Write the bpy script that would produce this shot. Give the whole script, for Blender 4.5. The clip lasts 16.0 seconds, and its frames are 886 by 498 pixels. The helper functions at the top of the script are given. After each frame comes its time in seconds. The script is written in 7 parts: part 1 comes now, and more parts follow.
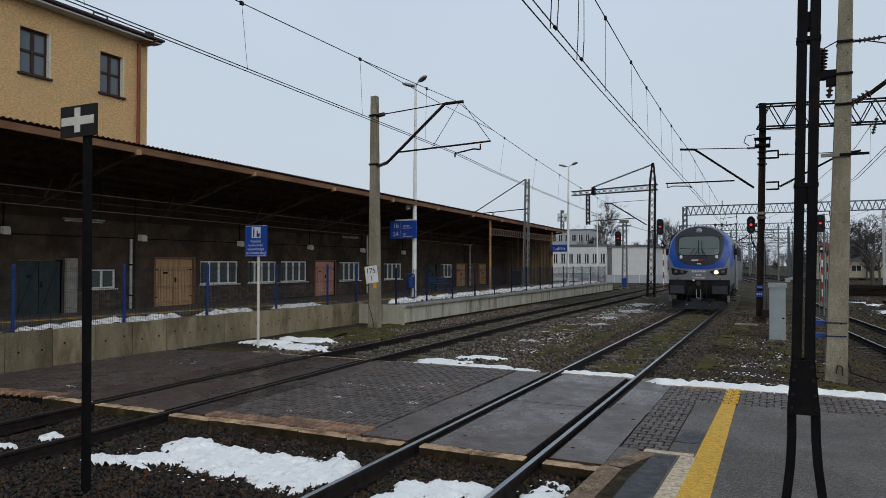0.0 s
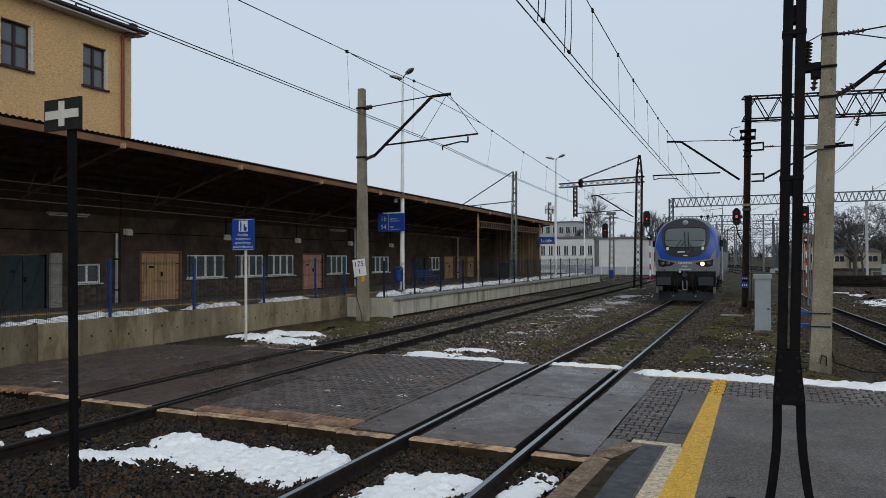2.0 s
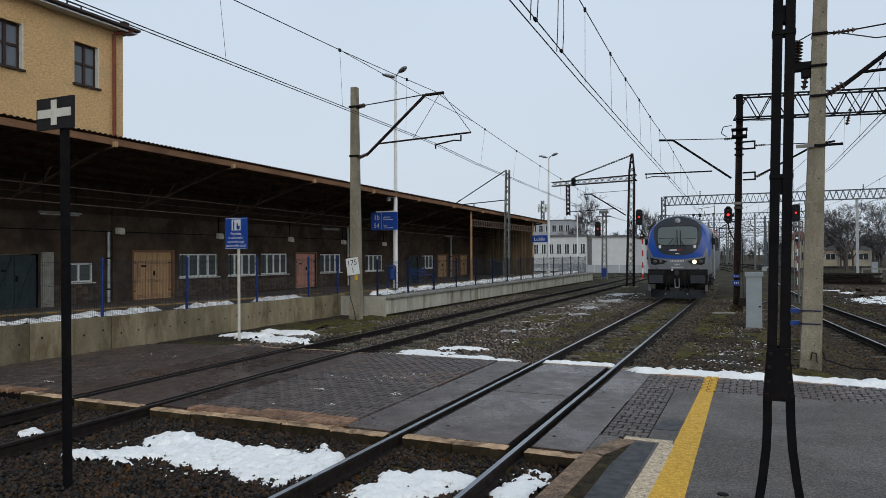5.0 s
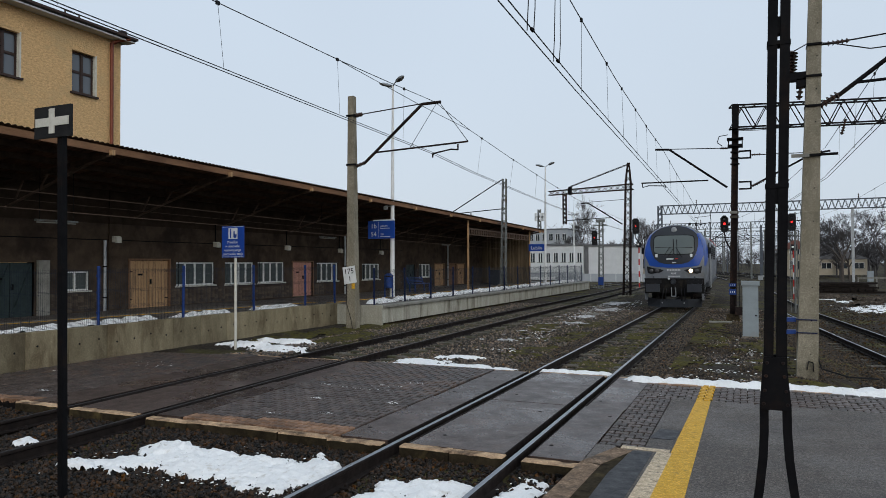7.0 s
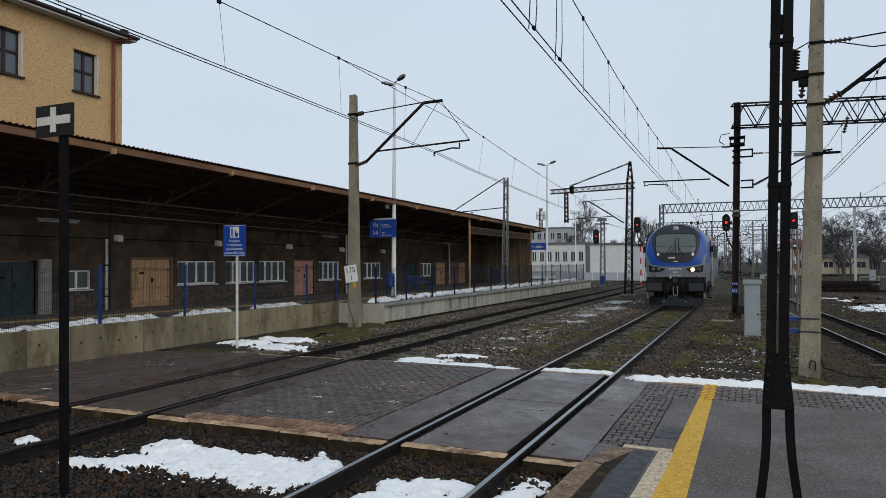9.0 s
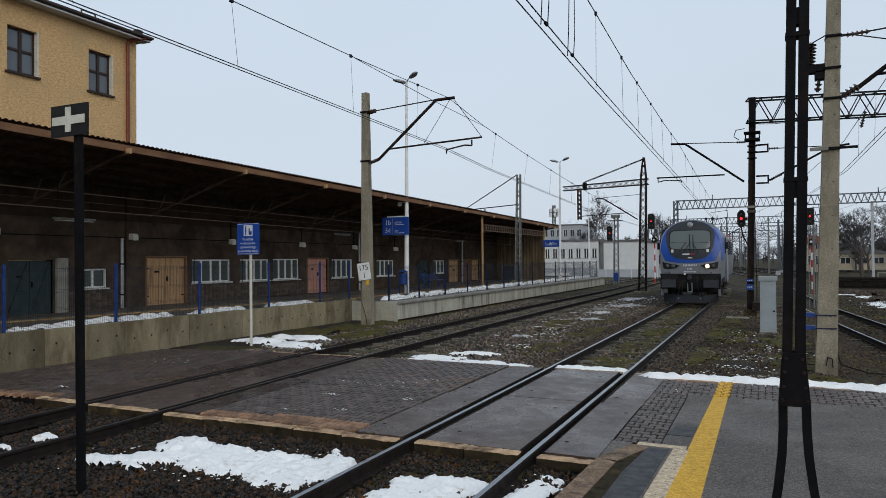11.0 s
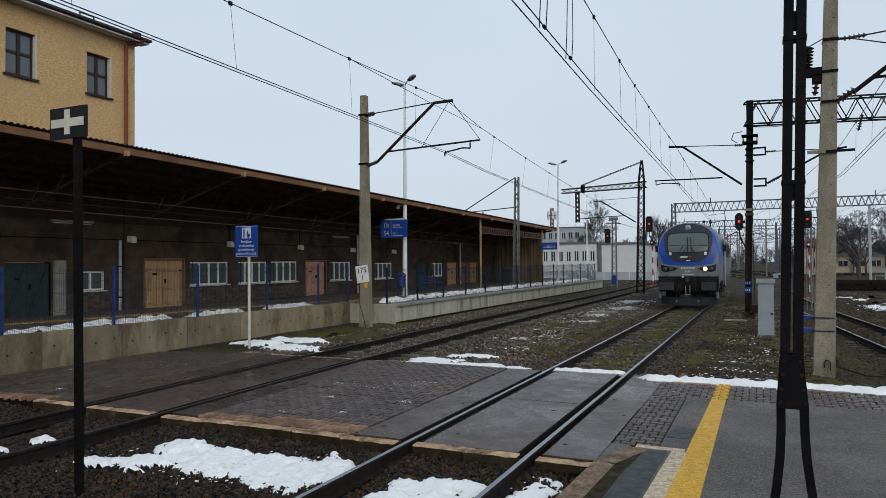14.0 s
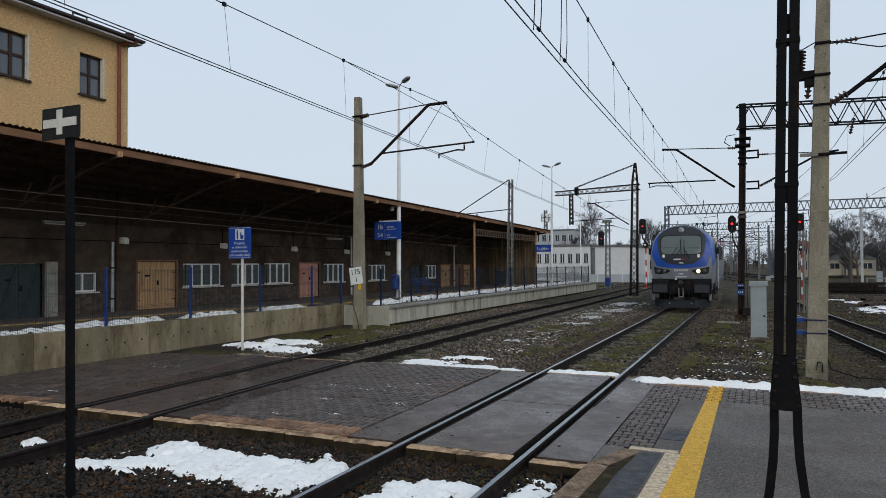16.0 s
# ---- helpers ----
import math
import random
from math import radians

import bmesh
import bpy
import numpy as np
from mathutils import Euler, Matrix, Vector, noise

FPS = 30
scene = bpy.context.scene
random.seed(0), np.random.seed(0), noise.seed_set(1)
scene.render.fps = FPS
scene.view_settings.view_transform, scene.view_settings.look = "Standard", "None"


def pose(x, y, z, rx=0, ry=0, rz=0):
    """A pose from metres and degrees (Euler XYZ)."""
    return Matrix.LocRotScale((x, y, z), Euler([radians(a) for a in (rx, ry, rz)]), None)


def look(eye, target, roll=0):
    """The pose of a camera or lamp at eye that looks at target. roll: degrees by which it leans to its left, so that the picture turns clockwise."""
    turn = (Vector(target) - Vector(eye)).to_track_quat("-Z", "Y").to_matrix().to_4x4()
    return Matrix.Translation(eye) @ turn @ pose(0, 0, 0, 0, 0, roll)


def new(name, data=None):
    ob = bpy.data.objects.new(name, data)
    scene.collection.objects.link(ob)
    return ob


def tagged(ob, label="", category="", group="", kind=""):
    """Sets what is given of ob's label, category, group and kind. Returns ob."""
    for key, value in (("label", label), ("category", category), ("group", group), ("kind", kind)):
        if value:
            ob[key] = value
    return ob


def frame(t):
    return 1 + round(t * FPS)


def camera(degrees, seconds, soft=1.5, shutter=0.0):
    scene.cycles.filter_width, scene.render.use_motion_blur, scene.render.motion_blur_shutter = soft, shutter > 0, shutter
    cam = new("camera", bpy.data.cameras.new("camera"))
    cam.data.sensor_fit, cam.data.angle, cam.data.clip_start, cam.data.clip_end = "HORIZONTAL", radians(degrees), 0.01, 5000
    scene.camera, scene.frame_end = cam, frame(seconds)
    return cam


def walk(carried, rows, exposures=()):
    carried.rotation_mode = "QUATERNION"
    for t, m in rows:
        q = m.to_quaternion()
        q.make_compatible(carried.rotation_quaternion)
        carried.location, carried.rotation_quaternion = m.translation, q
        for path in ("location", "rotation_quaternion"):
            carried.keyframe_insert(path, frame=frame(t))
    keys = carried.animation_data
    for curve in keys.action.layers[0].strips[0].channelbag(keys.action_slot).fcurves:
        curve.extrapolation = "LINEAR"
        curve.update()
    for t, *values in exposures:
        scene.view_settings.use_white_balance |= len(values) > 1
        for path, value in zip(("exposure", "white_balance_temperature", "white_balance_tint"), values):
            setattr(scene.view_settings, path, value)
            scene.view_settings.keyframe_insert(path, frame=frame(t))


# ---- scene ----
cam = camera(65.44, 16.0, soft=0.75)
PATH = [
    (0.0, look((0.000, -0.000, 2.120), (-4.3402, 9.0063, 2.3416), 0.000)),
    (0.5, look((0.003, -0.006, 2.132), (-4.2985, 9.0200, 2.2944), -0.100)),
    (1.0, look((-0.010, -0.013, 2.131), (-4.2794, 9.0289, 2.2638), -0.257)),
    (1.5, look((-0.007, -0.011, 2.128), (-4.2366, 9.0494, 2.2470), -0.256)),
    (2.0, look((-0.008, -0.009, 2.128), (-4.1875, 9.0745, 2.2418), -0.266)),
    (2.5, look((0.013, -0.041, 2.128), (-4.1273, 9.0616, 2.2124), -0.362)),
    (3.0, look((0.005, -0.037, 2.128), (-4.1053, 9.0794, 2.1748), -0.444)),
    (3.5, look((0.004, -0.031, 2.127), (-4.1040, 9.0864, 2.1295), -0.441)),
    (4.0, look((0.005, -0.028, 2.126), (-4.1031, 9.0892, 2.1427), -0.417)),
    (6.5, look((0.002, -0.053, 2.126), (-4.0477, 9.0884, 2.3337), -0.318)),
    (7.0, look((0.005, -0.048, 2.127), (-4.0415, 9.0944, 2.3450), -0.308)),
    (7.5, look((0.005, -0.047, 2.130), (-4.0480, 9.0919, 2.3434), -0.376)),
    (8.0, look((0.006, -0.042, 2.126), (-4.0618, 9.0906, 2.3380), -0.242)),
    (8.5, look((0.011, -0.033, 2.119), (-4.0615, 9.0978, 2.3175), -0.314)),
    (9.0, look((-0.001, -0.039, 2.128), (-4.0667, 9.0948, 2.3277), -0.304)),
    (11.5, look((-0.002, -0.025, 2.124), (-4.2576, 9.0225, 2.2854), -0.547)),
    (12.0, look((-0.001, -0.026, 2.127), (-4.2125, 9.0414, 2.3413), -0.347)),
    (12.5, look((-0.002, -0.028, 2.127), (-4.2162, 9.0378, 2.3586), -0.303)),
    (13.0, look((-0.004, -0.036, 2.119), (-4.2107, 9.0334, 2.3512), -0.228)),
    (13.5, look((-0.007, -0.038, 2.129), (-4.2146, 9.0308, 2.3363), -0.392)),
    (14.0, look((-0.003, -0.038, 2.124), (-4.2136, 9.0302, 2.3268), -0.494)),
    (14.5, look((-0.005, -0.038, 2.123), (-4.2100, 9.0330, 2.3174), -0.531)),
    (15.0, look((-0.001, -0.032, 2.124), (-4.1672, 9.0573, 2.3187), -0.389)),
    (15.5, look((-0.013, -0.027, 2.125), (-4.1542, 9.0731, 2.3434), -0.361)),
    (16.0, look((-0.010, -0.033, 2.118), (-4.1382, 9.0717, 2.3506), -0.406)),
]
walk(cam, PATH, [(0.0, -0.12), (1.0, -0.11), (2.0, -0.09), (4.0, 0.00), (6.5, 0.03), (11.5, 0.03), (16.0, 0.04)])

# ---- world: overcast winter sky, weak wide sun ----
world = bpy.data.worlds.new("overcast_sky")
scene.world = world
world.use_nodes = True
wn, wl = world.node_tree.nodes, world.node_tree.links
sky = wn.new("ShaderNodeTexSky")
sky.sky_type = "NISHITA"
sky.sun_disc = False
sky.sun_elevation, sky.sun_rotation = radians(23), radians(145)
sky.dust_density = 4.0
skyc = wn.new("ShaderNodeMix")
skyc.data_type = "RGBA"
skyc.inputs[0].default_value = 0.9
sc = wn.new("ShaderNodeVectorMath")
sc.operation = "SCALE"
sc.inputs[3].default_value = 0.10
wl.new(sky.outputs[0], sc.inputs[0])
tc = wn.new("ShaderNodeTexCoord")
sep = wn.new("ShaderNodeSeparateXYZ")
wl.new(tc.outputs["Generated"], sep.inputs[0])
ramp = wn.new("ShaderNodeValToRGB")
ramp.color_ramp.elements[0].position, ramp.color_ramp.elements[0].color = 0.0, (0.60, 0.675, 0.76, 1)
ramp.color_ramp.elements[1].position, ramp.color_ramp.elements[1].color = 0.5, (0.60, 0.70, 0.82, 1)
wl.new(sep.outputs[2], ramp.inputs[0])
cloud = wn.new("ShaderNodeTexNoise")
cloud.inputs["Scale"].default_value = 2.2
cmix = wn.new("ShaderNodeMix")
cmix.data_type, cmix.blend_type = "RGBA", "MULTIPLY"
cmix.inputs[0].default_value = 0.10
wl.new(ramp.outputs[0], cmix.inputs[6])
wl.new(cloud.outputs["Fac"], cmix.inputs[7])
wl.new(sc.outputs[0], skyc.inputs[6])
wl.new(cmix.outputs[2], skyc.inputs[7])
wl.new(skyc.outputs[2], wn["Background"].inputs[0])
wn["Background"].inputs[1].default_value = 1.12
sun_data = bpy.data.lights.new("sun", "SUN")
sun_data.energy, sun_data.angle, sun_data.color = 0.85, radians(30), (1.0, 0.96, 0.9)
sun = new("sun", sun_data)
sun.matrix_world = look((0, 0, 50), (-18, 26, 36.5))


# ---- materials ----
def surf(name, c1, c2=None, scale=4.0, rough=0.8, metal=0.0, bump=0.2, fine=60.0, c3=None, scale3=0.6, amount3=0.5,
         rvar=0.10, vary=0.0, stretch=(1, 1, 1), dist=0.01, spec=0.22, island=0.0,
         chips=0.0, chip_scale=90.0, damp=0.0, placed=False):
    """A procedural surface: two tones of grain, a third tone in larger stains, fine relief.
    placed: the pattern runs on across neighbouring pieces."""
    m = bpy.data.materials.new(name)
    m.use_nodes = True
    n, l = m.node_tree.nodes, m.node_tree.links
    b = n["Principled BSDF"]
    co = n.new("ShaderNodeTexCoord")
    mp = n.new("ShaderNodeMapping")
    mp.inputs["Scale"].default_value = stretch
    where = n.new("ShaderNodeNewGeometry").outputs["Position"] if placed else co.outputs["Object"]
    l.new(where, mp.inputs[0])

    def tex(s, detail=6.0, r=0.6):
        t = n.new("ShaderNodeTexNoise")
        t.inputs["Scale"].default_value, t.inputs["Detail"].default_value, t.inputs["Roughness"].default_value = s, detail, r
        l.new(mp.outputs[0], t.inputs["Vector"])
        return t.outputs["Fac"]

    def spread(v, lo, hi):
        r = n.new("ShaderNodeMapRange")
        r.inputs[1].default_value, r.inputs[2].default_value = lo, hi
        l.new(v, r.inputs[0])
        return r.outputs[0]

    def mixed(f, a, bb):
        x = n.new("ShaderNodeMix")
        x.data_type = "RGBA"
        l.new(f, x.inputs[0])
        for i, v in ((6, a), (7, bb)):
            if isinstance(v, tuple):
                x.inputs[i].default_value = (*v, 1)
            else:
                l.new(v, x.inputs[i])
        return x.outputs[2]

    grain = tex(scale)
    small = tex(fine, 4.0)
    c2 = c2 or tuple(v * 0.75 for v in c1)
    g = n.new("ShaderNodeMath")
    g.operation = "MULTIPLY_ADD"
    l.new(small, g.inputs[0])
    g.inputs[1].default_value = 0.5
    l.new(grain, g.inputs[2])
    col = mixed(spread(g.outputs[0], 0.55, 0.95), c1, c2)
    if c3:
        st = spread(tex(scale3, 5.0, 0.65), 0.62 - amount3 * 0.25, 0.78 - amount3 * 0.25)
        col = mixed(st, col, c3)
    if chips:
        vo = n.new("ShaderNodeTexVoronoi")
        vo.inputs["Scale"].default_value = chip_scale
        l.new(where, vo.inputs["Vector"])
        sp = n.new("ShaderNodeSeparateColor")
        l.new(vo.outputs["Color"], sp.inputs[0])
        pw = n.new("ShaderNodeMath")
        pw.operation = "POWER"
        l.new(sp.outputs[0], pw.inputs[0])
        pw.inputs[1].default_value = 2.5
        cr = n.new("ShaderNodeMapRange")
        cr.inputs[3].default_value, cr.inputs[4].default_value = 1 - 0.45 * chips, 1 + 1.3 * chips
        l.new(pw.outputs[0], cr.inputs[0])
        hs = n.new("ShaderNodeHueSaturation")
        l.new(cr.outputs[0], hs.inputs["Value"])
        l.new(col, hs.inputs["Color"])
        col = hs.outputs[0]
    if vary:
        oi = n.new("ShaderNodeObjectInfo")
        hs = n.new("ShaderNodeHueSaturation")
        v = n.new("ShaderNodeMapRange")
        v.inputs[3].default_value, v.inputs[4].default_value = 1 - vary, 1 + vary
        l.new(oi.outputs["Random"], v.inputs[0])
        l.new(v.outputs[0], hs.inputs["Value"])
        l.new(col, hs.inputs["Color"])
        col = hs.outputs[0]
    if island:
        ge = n.new("ShaderNodeNewGeometry")
        hs = n.new("ShaderNodeHueSaturation")
        v = n.new("ShaderNodeMapRange")
        v.inputs[3].default_value, v.inputs[4].default_value = 1 - island, 1 + island
        l.new(ge.outputs["Random Per Island"], v.inputs[0])
        l.new(v.outputs[0], hs.inputs["Value"])
        l.new(v.outputs[0], hs.inputs["Saturation"])
        l.new(col, hs.inputs["Color"])
        col = hs.outputs[0]
    l.new(col, b.inputs["Base Color"])
    b.inputs["Specular IOR Level"].default_value = spec
    rr = n.new("ShaderNodeMapRange")
    rr.inputs[1].default_value, rr.inputs[2].default_value = 0.3, 0.7
    rr.inputs[3].default_value, rr.inputs[4].default_value = max(0.03, rough - rvar), min(1, rough + rvar)
    l.new(grain, rr.inputs[0])
    rough_out = rr.outputs[0]
    if damp:
        wet = spread(tex(0.7, 4.0, 0.55), 0.46, 0.60)
        dm = n.new("ShaderNodeMath")
        dm.operation = "MULTIPLY_ADD"
        l.new(wet, dm.inputs[0])
        dm.inputs[1].default_value = -damp
        l.new(rough_out, dm.inputs[2])
        rough_out = dm.outputs[0]
    l.new(rough_out, b.inputs["Roughness"])
    b.inputs["Metallic"].default_value = metal
    if bump:
        bp = n.new("ShaderNodeBump")
        bp.inputs["Strength"].default_value, bp.inputs["Distance"].default_value = bump, dist
        l.new(g.outputs[0], bp.inputs["Height"])
        l.new(bp.outputs[0], b.inputs["Normal"])
    return m


def glow(name, color, strength):
    m = bpy.data.materials.new(name)
    m.use_nodes = True
    b = m.node_tree.nodes["Principled BSDF"]
    b.inputs["Base Color"].default_value = (*color, 1)
    b.inputs["Emission Color"].default_value = (*color, 1)
    b.inputs["Emission Strength"].default_value = strength
    return m


def glass(name, color=(0.02, 0.025, 0.03), rough=0.06):
    m = bpy.data.materials.new(name)
    m.use_nodes = True
    b = m.node_tree.nodes["Principled BSDF"]
    b.inputs["Base Color"].default_value = (*color, 1)
    b.inputs["Roughness"].default_value = rough
    b.inputs["IOR"].default_value = 1.5
    return m


M = {}
M["ballast"] = surf("ballast_ground", (0.070, 0.058, 0.046), (0.018, 0.015, 0.012), 11, 0.95, bump=1.0, fine=38, c3=(0.036, 0.027, 0.019), scale3=0.35, amount3=0.5, dist=0.05, spec=0.08, chips=0.7, chip_scale=24)
M["stone"] = surf("ballast_stones", (0.037, 0.027, 0.021), (0.0085, 0.0065, 0.005), 14, 0.55, bump=0.4, fine=90, c3=(0.058, 0.037, 0.026), scale3=5, amount3=0.4, island=0.9, spec=0.18)
M["stone_pale"] = surf("dusty_ballast_stones", (0.235, 0.200, 0.172), (0.052, 0.044, 0.037), 14, 0.85, bump=0.4, fine=90, c3=(0.12, 0.080, 0.055), scale3=5, amount3=0.3, island=0.7, spec=0.1)
M["litter"] = surf("withered_leaf_litter", (0.088, 0.066, 0.046), (0.030, 0.022, 0.016), 9, 0.9, bump=0.3, fine=90, island=0.7, spec=0.08)
M["earth"] = surf("brown_rubble_earth", (0.085, 0.066, 0.050), (0.032, 0.025, 0.019), 6, 0.95, bump=1.0, fine=30, c3=(0.12, 0.095, 0.075), scale3=1.5, amount3=0.4, dist=0.05, spec=0.06, chips=0.6, chip_scale=12)
M["earth_stone"] = surf("dark_earthy_gravel", (0.120, 0.100, 0.082), (0.030, 0.025, 0.020), 14, 0.85, bump=0.4, fine=90, c3=(0.07, 0.046, 0.032), scale3=5, amount3=0.3, island=0.75, spec=0.1)
M["moss"] = surf("moss_grass", (0.125, 0.112, 0.030), (0.045, 0.038, 0.018), 15, 0.95, bump=1.0, fine=50, c3=(0.055, 0.045, 0.034), scale3=2.5, amount3=0.6, dist=0.04, spec=0.05)
M["snow"] = surf("old_snow", (0.96, 0.955, 0.94), (0.87, 0.865, 0.85), 26, 0.7, bump=0.55, fine=95, c3=(0.66, 0.62, 0.56), scale3=10.0, amount3=0.2, dist=0.03)
M["slush"] = surf("grey_slush", (0.62, 0.61, 0.60), (0.34, 0.33, 0.32), 12, 0.5, bump=0.8, fine=60, c3=(0.16, 0.14, 0.12), scale3=4.0, amount3=0.5, dist=0.03, spec=0.35)
M["rail_side"] = surf("rusty_rail_side", (0.022, 0.016, 0.014), (0.009, 0.007, 0.0065), 8, 0.75, 0.0, bump=0.3, spec=0.12)
M["rail_top"] = surf("worn_rail_top", (0.33, 0.35, 0.38), (0.22, 0.23, 0.25), 3, 0.33, 0.9, bump=0.05, stretch=(1, 0.1, 1))
M["rail_dull"] = surf("dull_rail_top", (0.055, 0.048, 0.045), (0.03, 0.027, 0.026), 3, 0.5, 0.5, bump=0.05)
M["sleeper"] = surf("concrete_sleeper", (0.135, 0.118, 0.10), (0.058, 0.050, 0.040), 7, 0.9, bump=0.4, c3=(0.05, 0.049, 0.026), scale3=2.2, amount3=0.7, vary=0.3, placed=True)
M["slab"] = surf("wet_crossing_slab", (0.082, 0.056, 0.045), (0.042, 0.029, 0.024), 4, 0.37, bump=0.35, fine=48, c3=(0.115, 0.084, 0.071), scale3=2.0, amount3=0.35, rvar=0.09, vary=0.2, spec=0.20, chips=0.5, chip_scale=48, damp=0.14, placed=True)
M["paver"] = surf("dark_pavers", (0.090, 0.067, 0.056), (0.048, 0.035, 0.029), 12, 0.50, bump=0.3, fine=60, c3=(0.112, 0.088, 0.078), scale3=1.6, amount3=0.3, vary=0.4, spec=0.30, chips=0.3, chip_scale=110, placed=True)
M["paver_red"] = surf("reddish_pavers", (0.32, 0.185, 0.110), (0.15, 0.086, 0.056), 8, 0.6, bump=0.35, fine=120, c3=(0.12, 0.076, 0.055), scale3=2.2, amount3=0.45, vary=0.35, spec=0.14, placed=True)
M["paver_rest"] = surf("dark_pavers_rest", (0.090, 0.067, 0.056), (0.048, 0.035, 0.029), 12, 0.50, bump=0.3, fine=60, c3=(0.112, 0.088, 0.078), scale3=1.6, amount3=0.3, island=0.4, spec=0.30, chips=0.3, chip_scale=110)
M["joint"] = surf("joint_sand", (0.014, 0.012, 0.011), (0.008, 0.007, 0.007), 20, 0.95, bump=0.4, spec=0.05)
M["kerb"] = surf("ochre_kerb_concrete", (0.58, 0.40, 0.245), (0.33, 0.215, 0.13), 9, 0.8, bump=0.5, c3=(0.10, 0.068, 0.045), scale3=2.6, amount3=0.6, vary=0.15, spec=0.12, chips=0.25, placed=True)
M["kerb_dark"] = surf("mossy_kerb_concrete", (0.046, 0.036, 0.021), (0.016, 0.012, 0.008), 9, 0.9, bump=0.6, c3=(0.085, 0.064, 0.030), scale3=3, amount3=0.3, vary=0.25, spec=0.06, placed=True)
M["edge_kerb"] = surf("brown_edge_concrete", (0.27, 0.185, 0.122), (0.13, 0.088, 0.060), 9, 0.8, bump=0.5, c3=(0.10, 0.075, 0.055), scale3=3.0, amount3=0.5, spec=0.12, chips=0.5, chip_scale=70)
M["asphalt"] = surf("wet_asphalt", (0.122, 0.102, 0.087), (0.068, 0.057, 0.049), 30, 0.60, bump=0.9, fine=110, c3=(0.078, 0.068, 0.061), scale3=0.8, amount3=0.5, rvar=0.06, spec=0.20, chips=0.75, chip_scale=85, damp=0.16)
M["asphalt_patch"] = surf("dark_asphalt_patch", (0.034, 0.033, 0.036), (0.020, 0.020, 0.022), 8, 0.5, bump=0.5, fine=60)
M["yellow"] = surf("worn_yellow_paint", (0.68, 0.385, 0.030), (0.52, 0.285, 0.028), 18, 0.6, bump=0.5, fine=110, c3=(0.26, 0.18, 0.06), scale3=9, amount3=0.12, chips=0.3)
M["white_line"] = surf("worn_white_paint", (0.66, 0.53, 0.37), (0.42, 0.33, 0.22), 14, 0.7, bump=0.5, fine=100, c3=(0.14, 0.115, 0.09), scale3=26, amount3=0.35, chips=0.3)
M["wall_panel"] = surf("stained_concrete_panel", (0.235, 0.198, 0.126), (0.150, 0.123, 0.076), 3.5, 0.85, bump=0.4, c3=(0.095, 0.072, 0.042), scale3=1.2, amount3=0.5, vary=0.25, stretch=(1.2, 1.2, 0.4), chips=0.2, chip_scale=60, placed=True)
M["wall_panel_pale"] = surf("pale_concrete_panel", (0.44, 0.425, 0.355), (0.32, 0.305, 0.25), 2.5, 0.85, bump=0.3, c3=(0.15, 0.135, 0.10), scale3=1.3, amount3=0.45, vary=0.07, stretch=(1.4, 1.4, 0.25), chips=0.15, chip_scale=40, placed=True)
M["coping"] = surf("coping_concrete", (0.26, 0.25, 0.22), (0.16, 0.155, 0.135), 4, 0.85, bump=0.4, vary=0.1, placed=True)
M["concrete"] = surf("pole_concrete", (0.275, 0.245, 0.185), (0.165, 0.145, 0.105), 3.5, 0.85, bump=0.5, c3=(0.12, 0.105, 0.075), scale3=1.1, amount3=0.5, stretch=(1, 1, 0.5), chips=0.3, chip_scale=70)
M["black_steel"] = surf("black_tarred_steel", (0.008, 0.008, 0.009), (0.005, 0.005, 0.006), 7, 0.65, 0.0, bump=0.3, c3=(0.016, 0.011, 0.009), scale3=2.5, amount3=0.35, spec=0.06)
M["rust_steel"] = surf("rusty_painted_steel", (0.026, 0.018, 0.016), (0.013, 0.010, 0.010), 6, 0.75, 0.0, bump=0.3, c3=(0.05, 0.027, 0.018), scale3=2.0, amount3=0.4, spec=0.08)
M["galv"] = surf("galvanised_steel", (0.40, 0.42, 0.43), (0.30, 0.31, 0.32), 5, 0.5, 0.6, bump=0.1)
M["grey_steel"] = surf("weathered_grey_steel", (0.20, 0.21, 0.20), (0.12, 0.125, 0.12), 5, 0.65, 0.4, bump=0.2, c3=(0.10, 0.075, 0.05), scale3=1.5, amount3=0.3)
M["white_paint"] = surf("white_paint", (0.74, 0.75, 0.74), (0.62, 0.63, 0.62), 4, 0.5, bump=0.08)
M["off_white"] = surf("dirty_white_enamel", (0.62, 0.60, 0.53), (0.48, 0.46, 0.40), 8, 0.5, bump=0.1)
M["black_paint"] = surf("black_enamel", (0.02, 0.02, 0.021), (0.012, 0.012, 0.013), 6, 0.5, bump=0.1, spec=0.12)
M["blue_sign"] = surf("blue_sign_enamel", (0.015, 0.06, 0.30), (0.012, 0.048, 0.25), 3, 0.4, bump=0.03)
M["blue_post"] = surf("blue_painted_steel", (0.022, 0.06, 0.24), (0.015, 0.04, 0.16), 7, 0.5, 0.1, bump=0.1)
# Blue of blue_post, darkened by the shade on the far fence posts.
M["dark_blue_post"] = surf("dark_blue_steel", (0.012, 0.022, 0.070), (0.009, 0.015, 0.045), 7, 0.55, 0.1, bump=0.1, spec=0.12)
M["fence_wire"] = surf("dark_green_wire", (0.020, 0.028, 0.04), (0.014, 0.02, 0.03), 9, 0.5, 0.2, bump=0, spec=0.12)
M["wire"] = surf("dark_copper_wire", (0.025, 0.025, 0.027), (0.015, 0.015, 0.016), 9, 0.6, 0.4, bump=0, spec=0.1)
M["ceramic"] = surf("brown_ceramic", (0.06, 0.035, 0.028), (0.04, 0.025, 0.02), 9, 0.25, bump=0)
